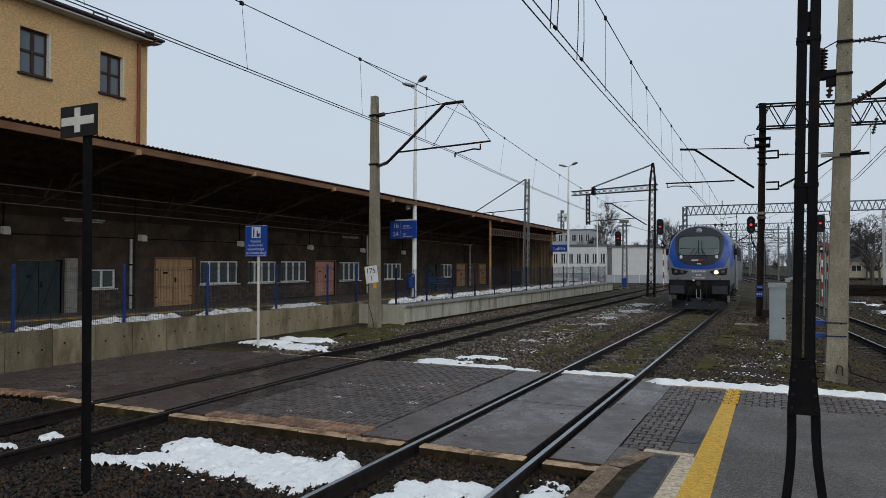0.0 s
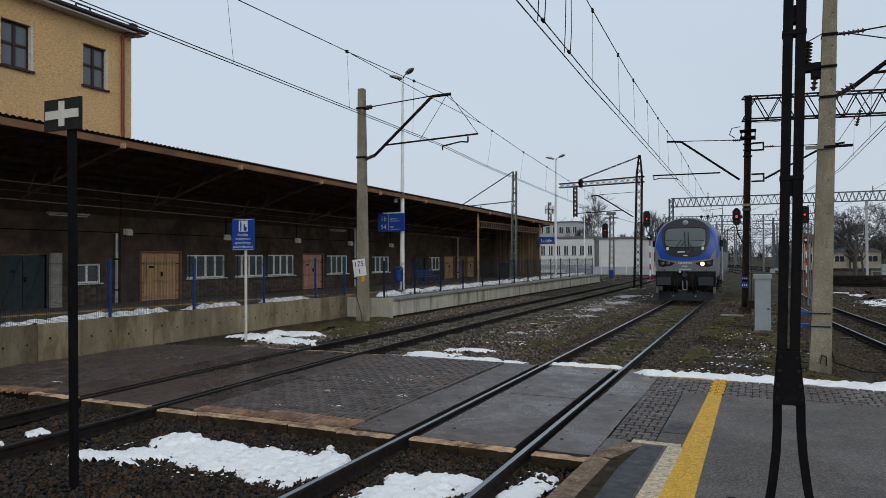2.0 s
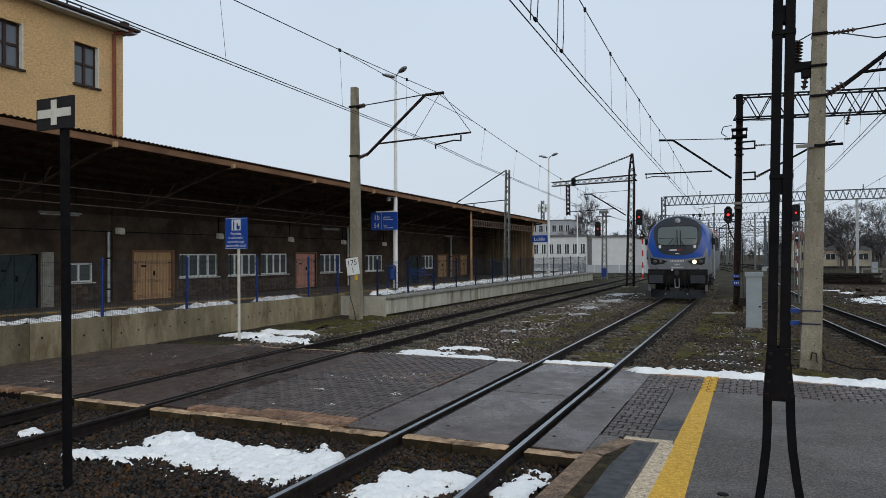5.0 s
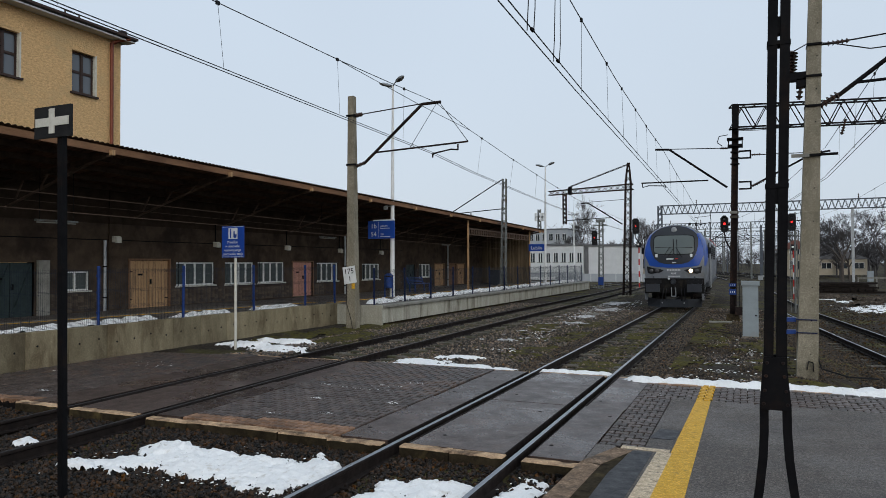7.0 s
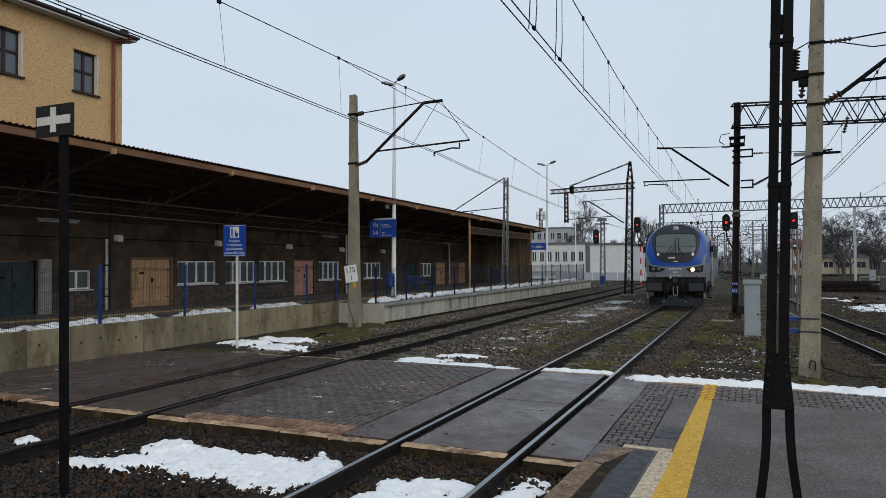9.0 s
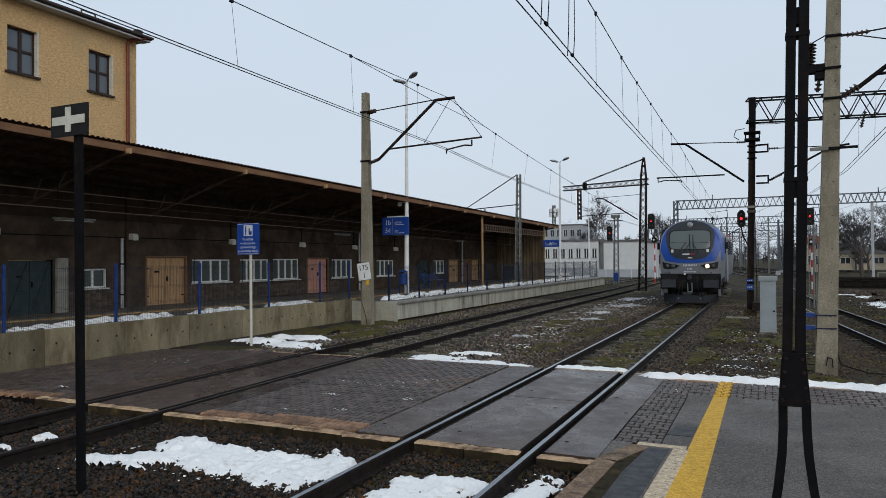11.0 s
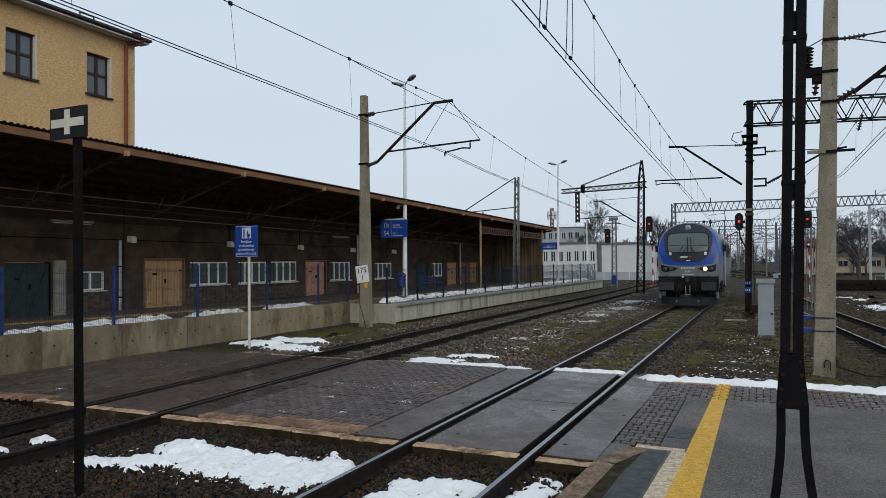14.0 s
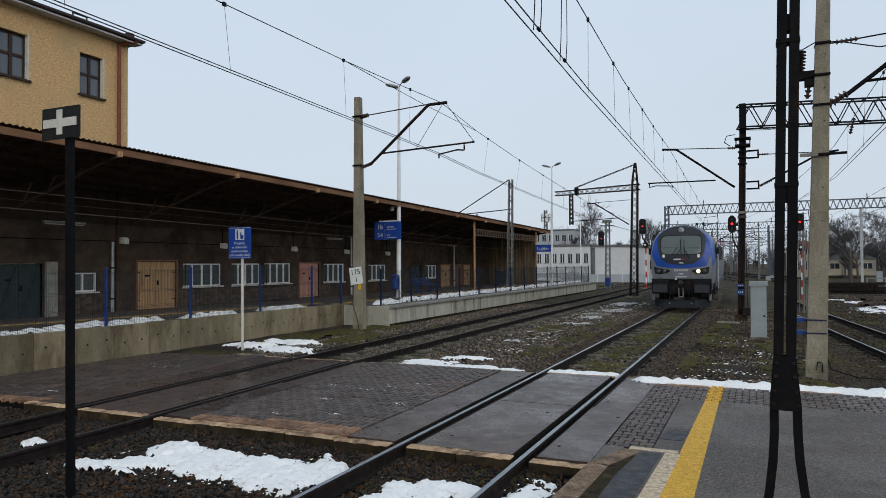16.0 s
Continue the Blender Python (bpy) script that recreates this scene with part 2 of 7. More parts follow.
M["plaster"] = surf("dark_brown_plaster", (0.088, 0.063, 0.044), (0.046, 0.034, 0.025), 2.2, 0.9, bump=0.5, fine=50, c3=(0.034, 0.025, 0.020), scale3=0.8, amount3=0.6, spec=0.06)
# Soot and the shade under the canopy are both in this darker colour.
M["plaster_dark"] = surf("sooty_shaded_upper_wall", (0.050, 0.036, 0.026), (0.028, 0.020, 0.015), 2.2, 0.95, bump=0.3, fine=50, spec=0.03)
M["tile"] = surf("brown_wall_tile", (0.095, 0.070, 0.050), (0.056, 0.042, 0.031), 5, 0.55, bump=0.1, vary=0.35, spec=0.1)
M["ochre"] = surf("ochre_roughcast", (0.80, 0.53, 0.265), (0.52, 0.325, 0.148), 9, 0.95, bump=0.9, fine=22, c3=(0.56, 0.39, 0.20), scale3=0.5, amount3=0.4, dist=0.06, stretch=(1, 1, 1.9))
M["copper_pipe"] = surf("red_brown_downpipe", (0.22, 0.062, 0.034), (0.15, 0.044, 0.026), 4, 0.5, 0.1, bump=0.1)
M["canopy_beam"] = surf("rusty_brown_fascia", (0.25, 0.135, 0.07), (0.15, 0.076, 0.042), 3, 0.75, 0.1, bump=0.2, c3=(0.09, 0.045, 0.03), scale3=0.8, amount3=0.4, stretch=(1, 0.3, 1))
M["canopy_sheet"] = surf("brown_corrugated_sheet", (0.130, 0.082, 0.055), (0.070, 0.046, 0.034), 3, 0.9, 0.0, bump=0.15, spec=0.04, c3=(0.050, 0.034, 0.026), scale3=1.0, amount3=0.4, stretch=(0.25, 1.5, 1))
M["bay_sheet"] = surf("olive_brown_bay_sheet", (0.15, 0.115, 0.072), (0.085, 0.064, 0.042), 3, 0.8, bump=0.1, vary=0.25, spec=0.08, stretch=(1, 1, 0.3))
M["truss"] = surf("brown_truss_steel", (0.075, 0.050, 0.036), (0.04, 0.028, 0.021), 5, 0.85, 0.0, bump=0.1, spec=0.06)
M["truss_tie"] = surf("grey_brown_truss_ties", (0.115, 0.080, 0.060), (0.075, 0.052, 0.040), 5, 0.85, bump=0.1, spec=0.06)
M["wood_door"] = surf("tan_wooden_door", (0.46, 0.285, 0.145), (0.33, 0.20, 0.10), 3, 0.65, bump=0.2, c3=(0.24, 0.15, 0.08), scale3=1.5, amount3=0.4, stretch=(4, 4, 0.5))
M["pink_door"] = surf("salmon_wooden_door", (0.52, 0.26, 0.19), (0.40, 0.20, 0.145), 3, 0.65, bump=0.2, c3=(0.30, 0.17, 0.13), scale3=1.5, amount3=0.3, stretch=(4, 4, 0.5))
M["brown_door"] = surf("brown_wooden_door", (0.20, 0.115, 0.065), (0.14, 0.08, 0.048), 3, 0.6, bump=0.2, stretch=(4, 4, 0.5), spec=0.1)
M["steel_door"] = surf("grey_green_steel_door", (0.036, 0.052, 0.052), (0.026, 0.036, 0.036), 4, 0.5, 0.3, bump=0.1, spec=0.15)
M["portal_steel"] = surf("dark_bluish_gantry_steel", (0.105, 0.120, 0.140), (0.070, 0.080, 0.095), 4, 0.6, 0.1, bump=0.1, c3=(0.09, 0.07, 0.055), scale3=1.5, amount3=0.3, spec=0.15)
M["dark_frame"] = surf("dark_brown_window_frame", (0.045, 0.026, 0.02), (0.03, 0.018, 0.015), 5, 0.5, bump=0.1)
M["glass"] = glass("window_glass")
M["pane_pale"] = glass("grey_window_glass", (0.075, 0.088, 0.086), 0.10)
# Upper panes hold the reflected sky's grey-blue in their base colour.
M["upper_pane"] = glass("sky_toned_window_glass", (0.10, 0.115, 0.135), 0.10)
# Greenish base colour stands in for sky reflected in the windscreen.
M["loco_glass"] = glass("windscreen_glass", (0.10, 0.12, 0.115), 0.15)
M["loco_blue"] = surf("loco_blue_paint", (0.011, 0.070, 0.36), (0.009, 0.056, 0.29), 2, 0.34, 0.0, bump=0.02, c3=(0.02, 0.06, 0.24), scale3=1.1, amount3=0.15, rvar=0.05, spec=0.35)
M["loco_grey"] = surf("loco_light_grey_paint", (0.185, 0.20, 0.22), (0.145, 0.155, 0.172), 2, 0.5, 0.0, bump=0.03, c3=(0.12, 0.115, 0.11), scale3=1.6, amount3=0.4, spec=0.3)
M["loco_dark"] = surf("loco_dark_grey_paint", (0.036, 0.040, 0.048), (0.028, 0.031, 0.037), 2, 0.45, 0.0, bump=0.03, spec=0.25)
M["loco_under"] = surf("dirty_underframe", (0.016, 0.015, 0.015), (0.009, 0.009, 0.009), 6, 0.8, 0.0, bump=0.3, c3=(0.034, 0.028, 0.023), scale3=2, amount3=0.4, spec=0.08)
M["loco_black"] = surf("loco_black_rubber", (0.016, 0.016, 0.018), (0.011, 0.011, 0.012), 5, 0.5, bump=0.05, spec=0.15)
M["marker"] = surf("pale_lettering", (0.6, 0.61, 0.62), (0.5, 0.51, 0.52), 6, 0.5, bump=0)
M["red_paint"] = surf("red_paint", (0.45, 0.03, 0.025), (0.36, 0.025, 0.02), 5, 0.5, bump=0.05)
M["headlight"] = glow("lit_headlight", (1.0, 0.76, 0.44), 2.6)
M["far_light"] = glow("far_headlights", (1.0, 0.95, 0.85), 8.0)
M["red_lamp"] = glow("lit_red_signal", (1.0, 0.03, 0.03), 1.7)
M["lens"] = glass("dark_lens", (0.05, 0.05, 0.055), 0.1)
M["facade"] = surf("pale_render", (0.60, 0.61, 0.61), (0.52, 0.53, 0.53), 1.0, 0.9, bump=0.05)
M["facade_grey"] = surf("grey_render", (0.36, 0.38, 0.40), (0.30, 0.32, 0.34), 1.0, 0.9, bump=0.05)
M["facade_cream"] = surf("cream_render", (0.40, 0.35, 0.27), (0.33, 0.29, 0.22), 1.0, 0.9, bump=0.05)
# Red dulled by distance haze put into the tile colour.
M["roof_red"] = surf("red_roof_tiles", (0.19, 0.085, 0.07), (0.13, 0.065, 0.055), 3, 0.8, bump=0.3)
M["roof_grey"] = surf("grey_roofing", (0.15, 0.15, 0.155), (0.10, 0.10, 0.105), 2, 0.8, bump=0.1)
M["bark"] = surf("grey_brown_bark", (0.10, 0.085, 0.075), (0.06, 0.05, 0.045), 6, 0.95, bump=0.4, spec=0.05)
# Greyer than the bark; distance haze is mixed into the colour.
M["twig"] = surf("hazed_bare_twigs", (0.105, 0.098, 0.098), (0.066, 0.062, 0.064), 3, 0.95, bump=0, spec=0.05)
M["cabinet"] = surf("pale_grey_cabinet_paint", (0.29, 0.33, 0.35), (0.235, 0.27, 0.285), 3, 0.5, bump=0.06, c3=(0.28, 0.29, 0.29), scale3=1.4, amount3=0.3)
M["timber"] = surf("old_creosoted_timber", (0.026, 0.021, 0.018), (0.015, 0.012, 0.011), 4, 0.9, bump=0.5, stretch=(0.3, 4, 4), spec=0.06)
M["bench"] = surf("blue_mesh_bench", (0.02, 0.05, 0.2), (0.015, 0.04, 0.15), 5, 0.4, 0.2, bump=0.05)


# ---- building helpers ----
def thing(name, label, category, group="", kind="", at=None):
    ob = new(name)
    ob.empty_display_size = 0.2
    if at is not None:
        ob.matrix_world = at
    return tagged(ob, label, category, group, kind)


def link(name, me, material, parent=None, label="", m=None):
    ob = new(name, me)
    if material is not None and not me.materials:
        me.materials.append(material)
    if parent is not None:
        ob.parent = parent
    if m is not None:
        ob.matrix_basis = m
    if label:
        ob["label"] = label
    return ob


def part(name, bm, material, parent=None, label="", smooth=False, bevel=0.0, m=None):
    if bevel:
        bmesh.ops.bevel(bm, geom=[e for e in bm.edges if len(e.link_faces) == 2 and e.calc_face_angle(0) > 0.6], offset=bevel, segments=1, affect="EDGES")
    bmesh.ops.recalc_face_normals(bm, faces=bm.faces)
    me = bpy.data.meshes.new(name)
    bm.to_mesh(me)
    bm.free()
    if smooth:
        me.polygons.foreach_set("use_smooth", [True] * len(me.polygons))
        me.set_sharp_from_angle(angle=radians(38))
    return link(name, me, material, parent, label, m)


def box(x0, x1, y0, y1, z0, z1, bm=None, m=None):
    bm = bm or bmesh.new()
    v = [bm.verts.new((x, y, z)) for z in (z0, z1) for y in (y0, y1) for x in (x0, x1)]
    for f in ((0, 2, 3, 1), (4, 5, 7, 6), (0, 1, 5, 4), (2, 6, 7, 3), (0, 4, 6, 2), (1, 3, 7, 5)):
        bm.faces.new([v[i] for i in f])
    if m is not None:
        for a in v:
            a.co = m @ a.co
    return bm


def bar(p, q, w, h=None, bm=None, n=4, r2=None, spin=0.0):
    """A prism from p to q: n=4 gives a w x h bar, more sides a round tube of diameter w (r2: end diameter)."""
    bm = bm or bmesh.new()
    p, q = Vector(p), Vector(q)
    d = (q - p).normalized()
    side = d.cross(Vector((0, 0, 1)))
    side = Vector((1, 0, 0)) if side.length < 1e-3 else side.normalized()
    upv = side.cross(d)
    h = w if h is None else h
    k = 1.0 if r2 is None else r2 / w
    rings = []
    for c, s in ((p, 1.0), (q, k)):
        ring = []
        for i in range(n):
            a = 2 * math.pi * (i + 0.5) / n + spin
            f = math.sqrt(2) if n == 4 else 1.0
            ring.append(bm.verts.new(c + side * (math.cos(a) * w / 2 * f * s) + upv * (math.sin(a) * h / 2 * f * s)))
        rings.append(ring)
    for i in range(n):
        j = (i + 1) % n
        bm.faces.new((rings[0][i], rings[0][j], rings[1][j], rings[1][i]))
    bm.faces.new(rings[0][::-1])
    bm.faces.new(rings[1])
    return bm


def chain(points, w, bm=None, n=6):
    bm = bm or bmesh.new()
    for a, b in zip(points, points[1:]):
        bar(a, b, w, bm=bm, n=n)
    return bm


def lathe(profile, n=16, bm=None, at=(0, 0, 0), axis="z"):
    """Turns (radius, height) pairs about an axis."""
    bm = bm or bmesh.new()
    rings = []
    for r, h in profile:
        ring = []
        for i in range(n):
            a = 2 * math.pi * i / n
            c, s = math.cos(a) * r, math.sin(a) * r
            co = {"z": (c, s, h), "y": (c, h, s), "x": (h, c, s)}[axis]
            ring.append(bm.verts.new(Vector(co) + Vector(at)))
        rings.append(ring)
    for a, b in zip(rings, rings[1:]):
        for i in range(n):
            j = (i + 1) % n
            bm.faces.new((a[i], a[j], b[j], b[i]))
    bm.faces.new(rings[0][::-1])
    bm.faces.new(rings[-1])
    return bm


def prism(outline, y0, y1, bm=None, axes="xz"):
    """Extrudes an outline of (a, b) pairs between two places on the remaining axis."""
    bm = bm or bmesh.new()
    put = {"xz": lambda a, b, c: (a, c, b), "yz": lambda a, b, c: (c, a, b), "xy": lambda a, b, c: (a, b, c)}[axes]
    r0 = [bm.verts.new(put(a, b, y0)) for a, b in outline]
    r1 = [bm.verts.new(put(a, b, y1)) for a, b in outline]
    k = len(outline)
    for i in range(k):
        j = (i + 1) % k
        bm.faces.new((r0[i], r0[j], r1[j], r1[i]))
    bm.faces.new(r0[::-1])
    bm.faces.new(r1)
    return bm


def words(text, size, material, parent, m, name="lettering", align="CENTER", label=""):
    cu = bpy.data.curves.new(name, "FONT")
    cu.body, cu.size, cu.align_x, cu.extrude = text, size, align, 0.002
    tmp = bpy.data.objects.new(name, cu)
    scene.collection.objects.link(tmp)
    bpy.context.view_layer.update()
    me = bpy.data.meshes.new_from_object(tmp.evaluated_get(bpy.context.evaluated_depsgraph_get()))
    bpy.data.objects.remove(tmp)
    me.materials.clear()
    return link(name, me, material, parent, label, m)


FACE = pose(0, 0, 0, 90, 0, 0)  # lettering upright, facing -y


# ---- ground ----
def ground_z(x, y):
    z = -0.19
    if x > 0.9:
        k = min(1, (x - 0.9) / 1.6)
        z -= 0.42 * k * k * (3 - 2 * k) * min(1, max(0, (y - 13.2) / 2))
    if x < -10.6 and y > 13.4:
        z += 0.07
    z += 0.03 * noise.noise((x * 0.5, y * 0.5, 0)) + 0.018 * noise.noise((x * 2.1, y * 2.1, 4))
    if 6.2 < y <= 7.3 and x < -1.7:
        z += 0.055 * (y - 6.2)
    if -14.6 < x < 7 and 7.3 < y < 13.3:
        z = -0.34
    if x > -1.75 and y < 12.8:
        z = -0.34
    return z


def sheet(name, xs, ys, height, material):
    verts = [(x, y, height(x, y)) for y in ys for x in xs]
    w = len(xs)
    faces = [(j * w + i, j * w + i + 1, (j + 1) * w + i + 1, (j + 1) * w + i) for j in range(len(ys) - 1) for i in range(w - 1)]
    me = bpy.data.meshes.new(name)
    me.from_pydata(verts, [], faces)
    me.polygons.foreach_set("use_smooth", [True] * len(me.polygons))
    return link(name, me, material)


def steps(*runs):
    out = []
    for a, b, s in runs:
        n = max(1, round((b - a) / s))
        out += [a + (b - a) * i / n for i in range(n)]
    return out + [runs[-1][1]]


# the ground material: ballast, with mossy earth beside the tracks further off
gm = M["ballast"]
gn, gl = gm.node_tree.nodes, gm.node_tree.links
gb = gn["Principled BSDF"]
old = gb.inputs["Base Color"].links[0].from_socket
gt = gn.new("ShaderNodeTexCoord")
gnoise = gn.new("ShaderNodeTexNoise")
gnoise.inputs["Scale"].default_value, gnoise.inputs["Detail"].default_value = 0.55, 8
gl.new(gt.outputs["Object"], gnoise.inputs["Vector"])
gr = gn.new("ShaderNodeMapRange")
gr.inputs[1].default_value, gr.inputs[2].default_value = 0.52, 0.66
gl.new(gnoise.outputs["Fac"], gr.inputs[0])
gx = gn.new("ShaderNodeMix")
gx.data_type = "RGBA"
gl.new(gr.outputs[0], gx.inputs[0])
gl.new(old, gx.inputs[6])
gx.inputs[7].default_value = (0.085, 0.078, 0.024, 1)
gl.new(gx.outputs[2], gb.inputs["Base Color"])
ground = sheet("ground", steps((-900, -60, 120), (-60, -16, 4), (-16, 6, 0.35), (6, 40, 2), (40, 900, 120)),
               steps((-300, -10, 50), (-10, 2, 2), (2, 40, 0.35), (40, 120, 3), (120, 1500, 90)), ground_z, M["ballast"])
tagged(ground, "dark wet ballast and mossy earth of a railway yard", "ground", kind="structure")


def stones(name, count, spots, size, label, seed, mat="stone", lift=0.0):
    """Loose ballast stones as one object; spots(rng) gives a place, lift raises them into a bank."""
    rng = np.random.default_rng(seed)
    ico = [(0, 0, 1), (0.9, 0, 0.2), (0.25, 0.85, 0.3), (-0.75, 0.5, 0.15), (-0.7, -0.55, 0.3), (0.3, -0.85, 0.15), (0.05, 0.05, -0.9)]
    tri = [(0, 1, 2), (0, 2, 3), (0, 3, 4), (0, 4, 5), (0, 5, 1), (6, 2, 1), (6, 3, 2), (6, 4, 3), (6, 5, 4), (6, 1, 5)]
    base = np.array(ico)
    vs, fs = [], []
    for _ in range(count):
        x, y = spots(rng)
        s = size * rng.uniform(0.55, 1.3)
        q = Euler(rng.uniform(0, 6.28, 3)).to_matrix()
        pts = (base * rng.uniform(0.7, 1.2, (7, 1)) * rng.uniform(0.7, 1.15, 3)) @ np.array(q) * s
        pts = pts + (x, y, ground_z(x, y) + s * 0.35 + lift)
        k = len(vs) * 7
        vs.append(pts)
        fs += [(a + k, b + k, c + k) for a, b, c in tri]
    me = bpy.data.meshes.new(name)
    me.from_pydata(np.concatenate(vs).tolist(), [], fs)
    return tagged(link(name, me, M[mat]), label, "ballast", kind="stuff")


def near_spot(rng):
    while True:
        x, y = rng.uniform(-11.5, -1.75), 2.6 + 4.6 * rng.uniform(0, 1)
        if min(abs(x - r) for r in (-9.38, -7.88, -3.88, -2.39)) > 0.08 and (x < -6.5 + (y - 2.6) * 1.2 or x > -6.5):
            return x, y


def far_spot(rng):
    while True:
        x, y = rng.uniform(-12.0, 0.6), 13.4 + 24 * rng.uniform(0, 1) ** 1.5
        if min(abs(x - r) for r in (-9.38, -7.88, -3.88, -2.39)) > 0.08 and not (-2.0 < x and noise.noise((x * 0.6, y * 0.6, 2)) > 0.0):
            return x, y


def earth_spot(rng):
    while True:
        x, y = rng.uniform(-2.2, 3.0), 13.5 + 22 * rng.uniform(0, 1) ** 1.4
        if noise.noise((x * 0.8, y * 0.5, 11)) > -0.25:
            return x, y


def yard_spot(rng):
    while True:
        x, y = rng.uniform(2.2, 17.0), 17 + 50 * rng.uniform(0, 1) ** 1.2
        if x > 2.0 + (y - 17) * 0.05 and noise.noise((x * 0.5, y * 0.35, 21)) > -0.35:
            return x, y


def shoulder_spot(rng):
    """Along the sleeper ends of the main track."""
    side = rng.uniform(0, 1)
    x = -2.22 + 0.62 * rng.uniform(0, 1) if side > 0.4 else -4.66 + 0.62 * rng.uniform(0, 1)
    return x, 13.45 + 21 * rng.uniform(0, 1) ** 1.3


stones("shoulder_ballast", 9000, shoulder_spot, 0.034, "dirty ballast heaped over the sleeper ends", 23, "earth_stone", 0.035)
stones("yard_gravel", 16000, yard_spot, 0.04, "rusty brown gravel and earth clods in the yard", 17, "litter")
stones("leaf_litter", 16000, earth_spot, 0.021, "withered brown leaves and rusty grit on the earth", 12, "litter")
stones("earth_gravel", 20000, earth_spot, 0.026, "small dark gravel in the mossy earth", 9, "earth_stone")
stones("near_ballast", 30000, near_spot, 0.031, "dark grey and rusty crushed ballast stones", 3)
stones("track_ballast", 24000, far_spot, 0.036, "dusty grey crushed ballast between the tracks", 5, "stone_pale")

# ---- tracks ----
RAIL = [(-0.07, -0.165), (0.07, -0.165), (0.07, -0.15), (0.012, -0.135), (0.012, -0.05), (0.036, -0.035), (0.036, -0.012),
        (0.027, 0.0), (-0.027, 0.0), (-0.036, -0.012), (-0.036, -0.035), (-0.012, -0.05), (-0.012, -0.135), (-0.07, -0.15)]


def rail(name, pts, parent, top):
    """A rail swept along (x, y, z) points."""
    bm, rings = bmesh.new(), []
    for i, p in enumerate(pts):
        a, b = Vector(pts[max(0, i - 1)]), Vector(pts[min(len(pts) - 1, i + 1)])
        side = (b - a).cross(Vector((0, 0, 1))).normalized()
        rings.append([bm.verts.new(Vector(p) + side * u + Vector((0, 0, v))) for u, v in RAIL])
    k = len(RAIL)
    for r0, r1 in zip(rings, rings[1:]):
        for i in range(k):
            j = (i + 1) % k
            f = bm.faces.new((r0[i], r0[j], r1[j], r1[i]))
            f.material_index = 1 if i == 7 else 0
    ob = part(name, bm, M["rail_side"], parent)
    ob.data.materials.append(M[top])
    return ob


def sleeper_mesh():
    bm = bmesh.new()
    prism([(-1.28, -0.03), (-1.28, 0.08), (-1.24, 0.1), (-0.45, 0.1), (-0.3, 0.06), (0.3, 0.06), (0.45, 0.1), (1.24, 0.1), (1.28, 0.08), (1.28, -0.03)], -0.125, 0.125, bm)
    me = bpy.data.meshes.new("sleeper")
    bmesh.ops.bevel(bm, geom=list(bm.edges), offset=0.012, segments=1, affect="EDGES")
    bm.to_mesh(me)
    bm.free()
    me.materials.append(M["sleeper"])
    return me


SLEEPER = sleeper_mesh()
cb = bmesh.new()
box(-0.10, 0.10, -0.07, 0.07, 0, 0.012, cb)
for s in (-1, 1):
    lathe([(0.022, 0.01), (0.022, 0.045), (0.012, 0.06)], 6, cb, (s * 0.09, 0.03, 0))
    box(s * 0.085 - 0.03, s * 0.085 + 0.03, -0.05, 0.05, 0.012, 0.03, cb)
CLIP = bpy.data.meshes.new("rail_clip")
cb.to_mesh(CLIP)
cb.free()
CLIP.materials.append(M["rail_side"])


def track(name, centre, ys, z, sleepers, label, half=0.75, top="rail_top", sink=0.0):
    """centre(y) gives x; two rails, sleepers between the given y."""
    t = thing(name, label, "railway track", kind="structure")
    for side in (-half, half):
        rail("rail", [(centre(y) + side, y, z) for y in ys], t, top)
    a, b, step = sleepers
    n = int((b - a) / step)
    for i in range(n):
        y = a + i * step
        if 6.95 < y < 13.45 and centre(y) < 0:
            continue
        turn = math.degrees(math.atan2(centre(y) - centre(y + 1), 1))
        link("sleeper", SLEEPER, None, t, m=pose(centre(y), y, z - 0.246 - sink - (0.08 if y < 7 else 0) + 0.014 * math.sin(i * 2.4), 0, 0, turn + 0.8 * math.sin(i * 5.1)))
        if y < 30:
            for s in (-half, half):
                link("rail_clip", CLIP, None, t, m=pose(centre(y) + s, y, z - 0.172, 0, 0, turn))
    return t


track("track_main", lambda y: -3.135 - 0.0009 * max(0, y - 33) ** 2, steps((-6, 30, 9), (30, 180, 6)), 0.0, (2.3, 60, 0.62), "running track with rusty rails and worn bright rail heads")
def platform_line(y):
    return float(np.interp(y, (-6, 7, 10, 13, 16, 20, 28, 40, 50, 62), (-8.3, -8.66, -8.83, -8.97, -9.03, -9.11, -9.19, -9.16, -9.15, -9.35))) - 0.0009 * max(0, y - 60) ** 2


def yard_line(y):
    return float(np.interp(y, (2, 14, 21.5, 27, 30, 38, 45, 53, 67, 90, 120, 150), (5.9, 4.8, 4.06, 3.48, 3.2, 2.42, 1.92, 1.5, 1.15, -0.3, -3.4, -8.0)))


track("track_platform", platform_line, steps((-6, 28, 2), (28, 180, 6)), 0.0, (1.5, 70, 0.62), "platform track with dark rails on ballast", 0.77, "rail_dull")
track("track_yard", yard_line, steps((2, 54, 2), (54, 150, 4)), -0.40, (14, 80, 0.65), "lower yard track curving away on buried old sleepers", sink=0.055)
for off, y0 in ((4.6, 92), (9.4, 104), (14.0, 98)):
    track("track_throat", lambda y, off=off: off - 3.1 - 0.0009 * max(0, y - 33) ** 2, steps((y0, 240, 8),), 0.0, (y0, y0 + 50, 1.0), "distant track in the station throat")
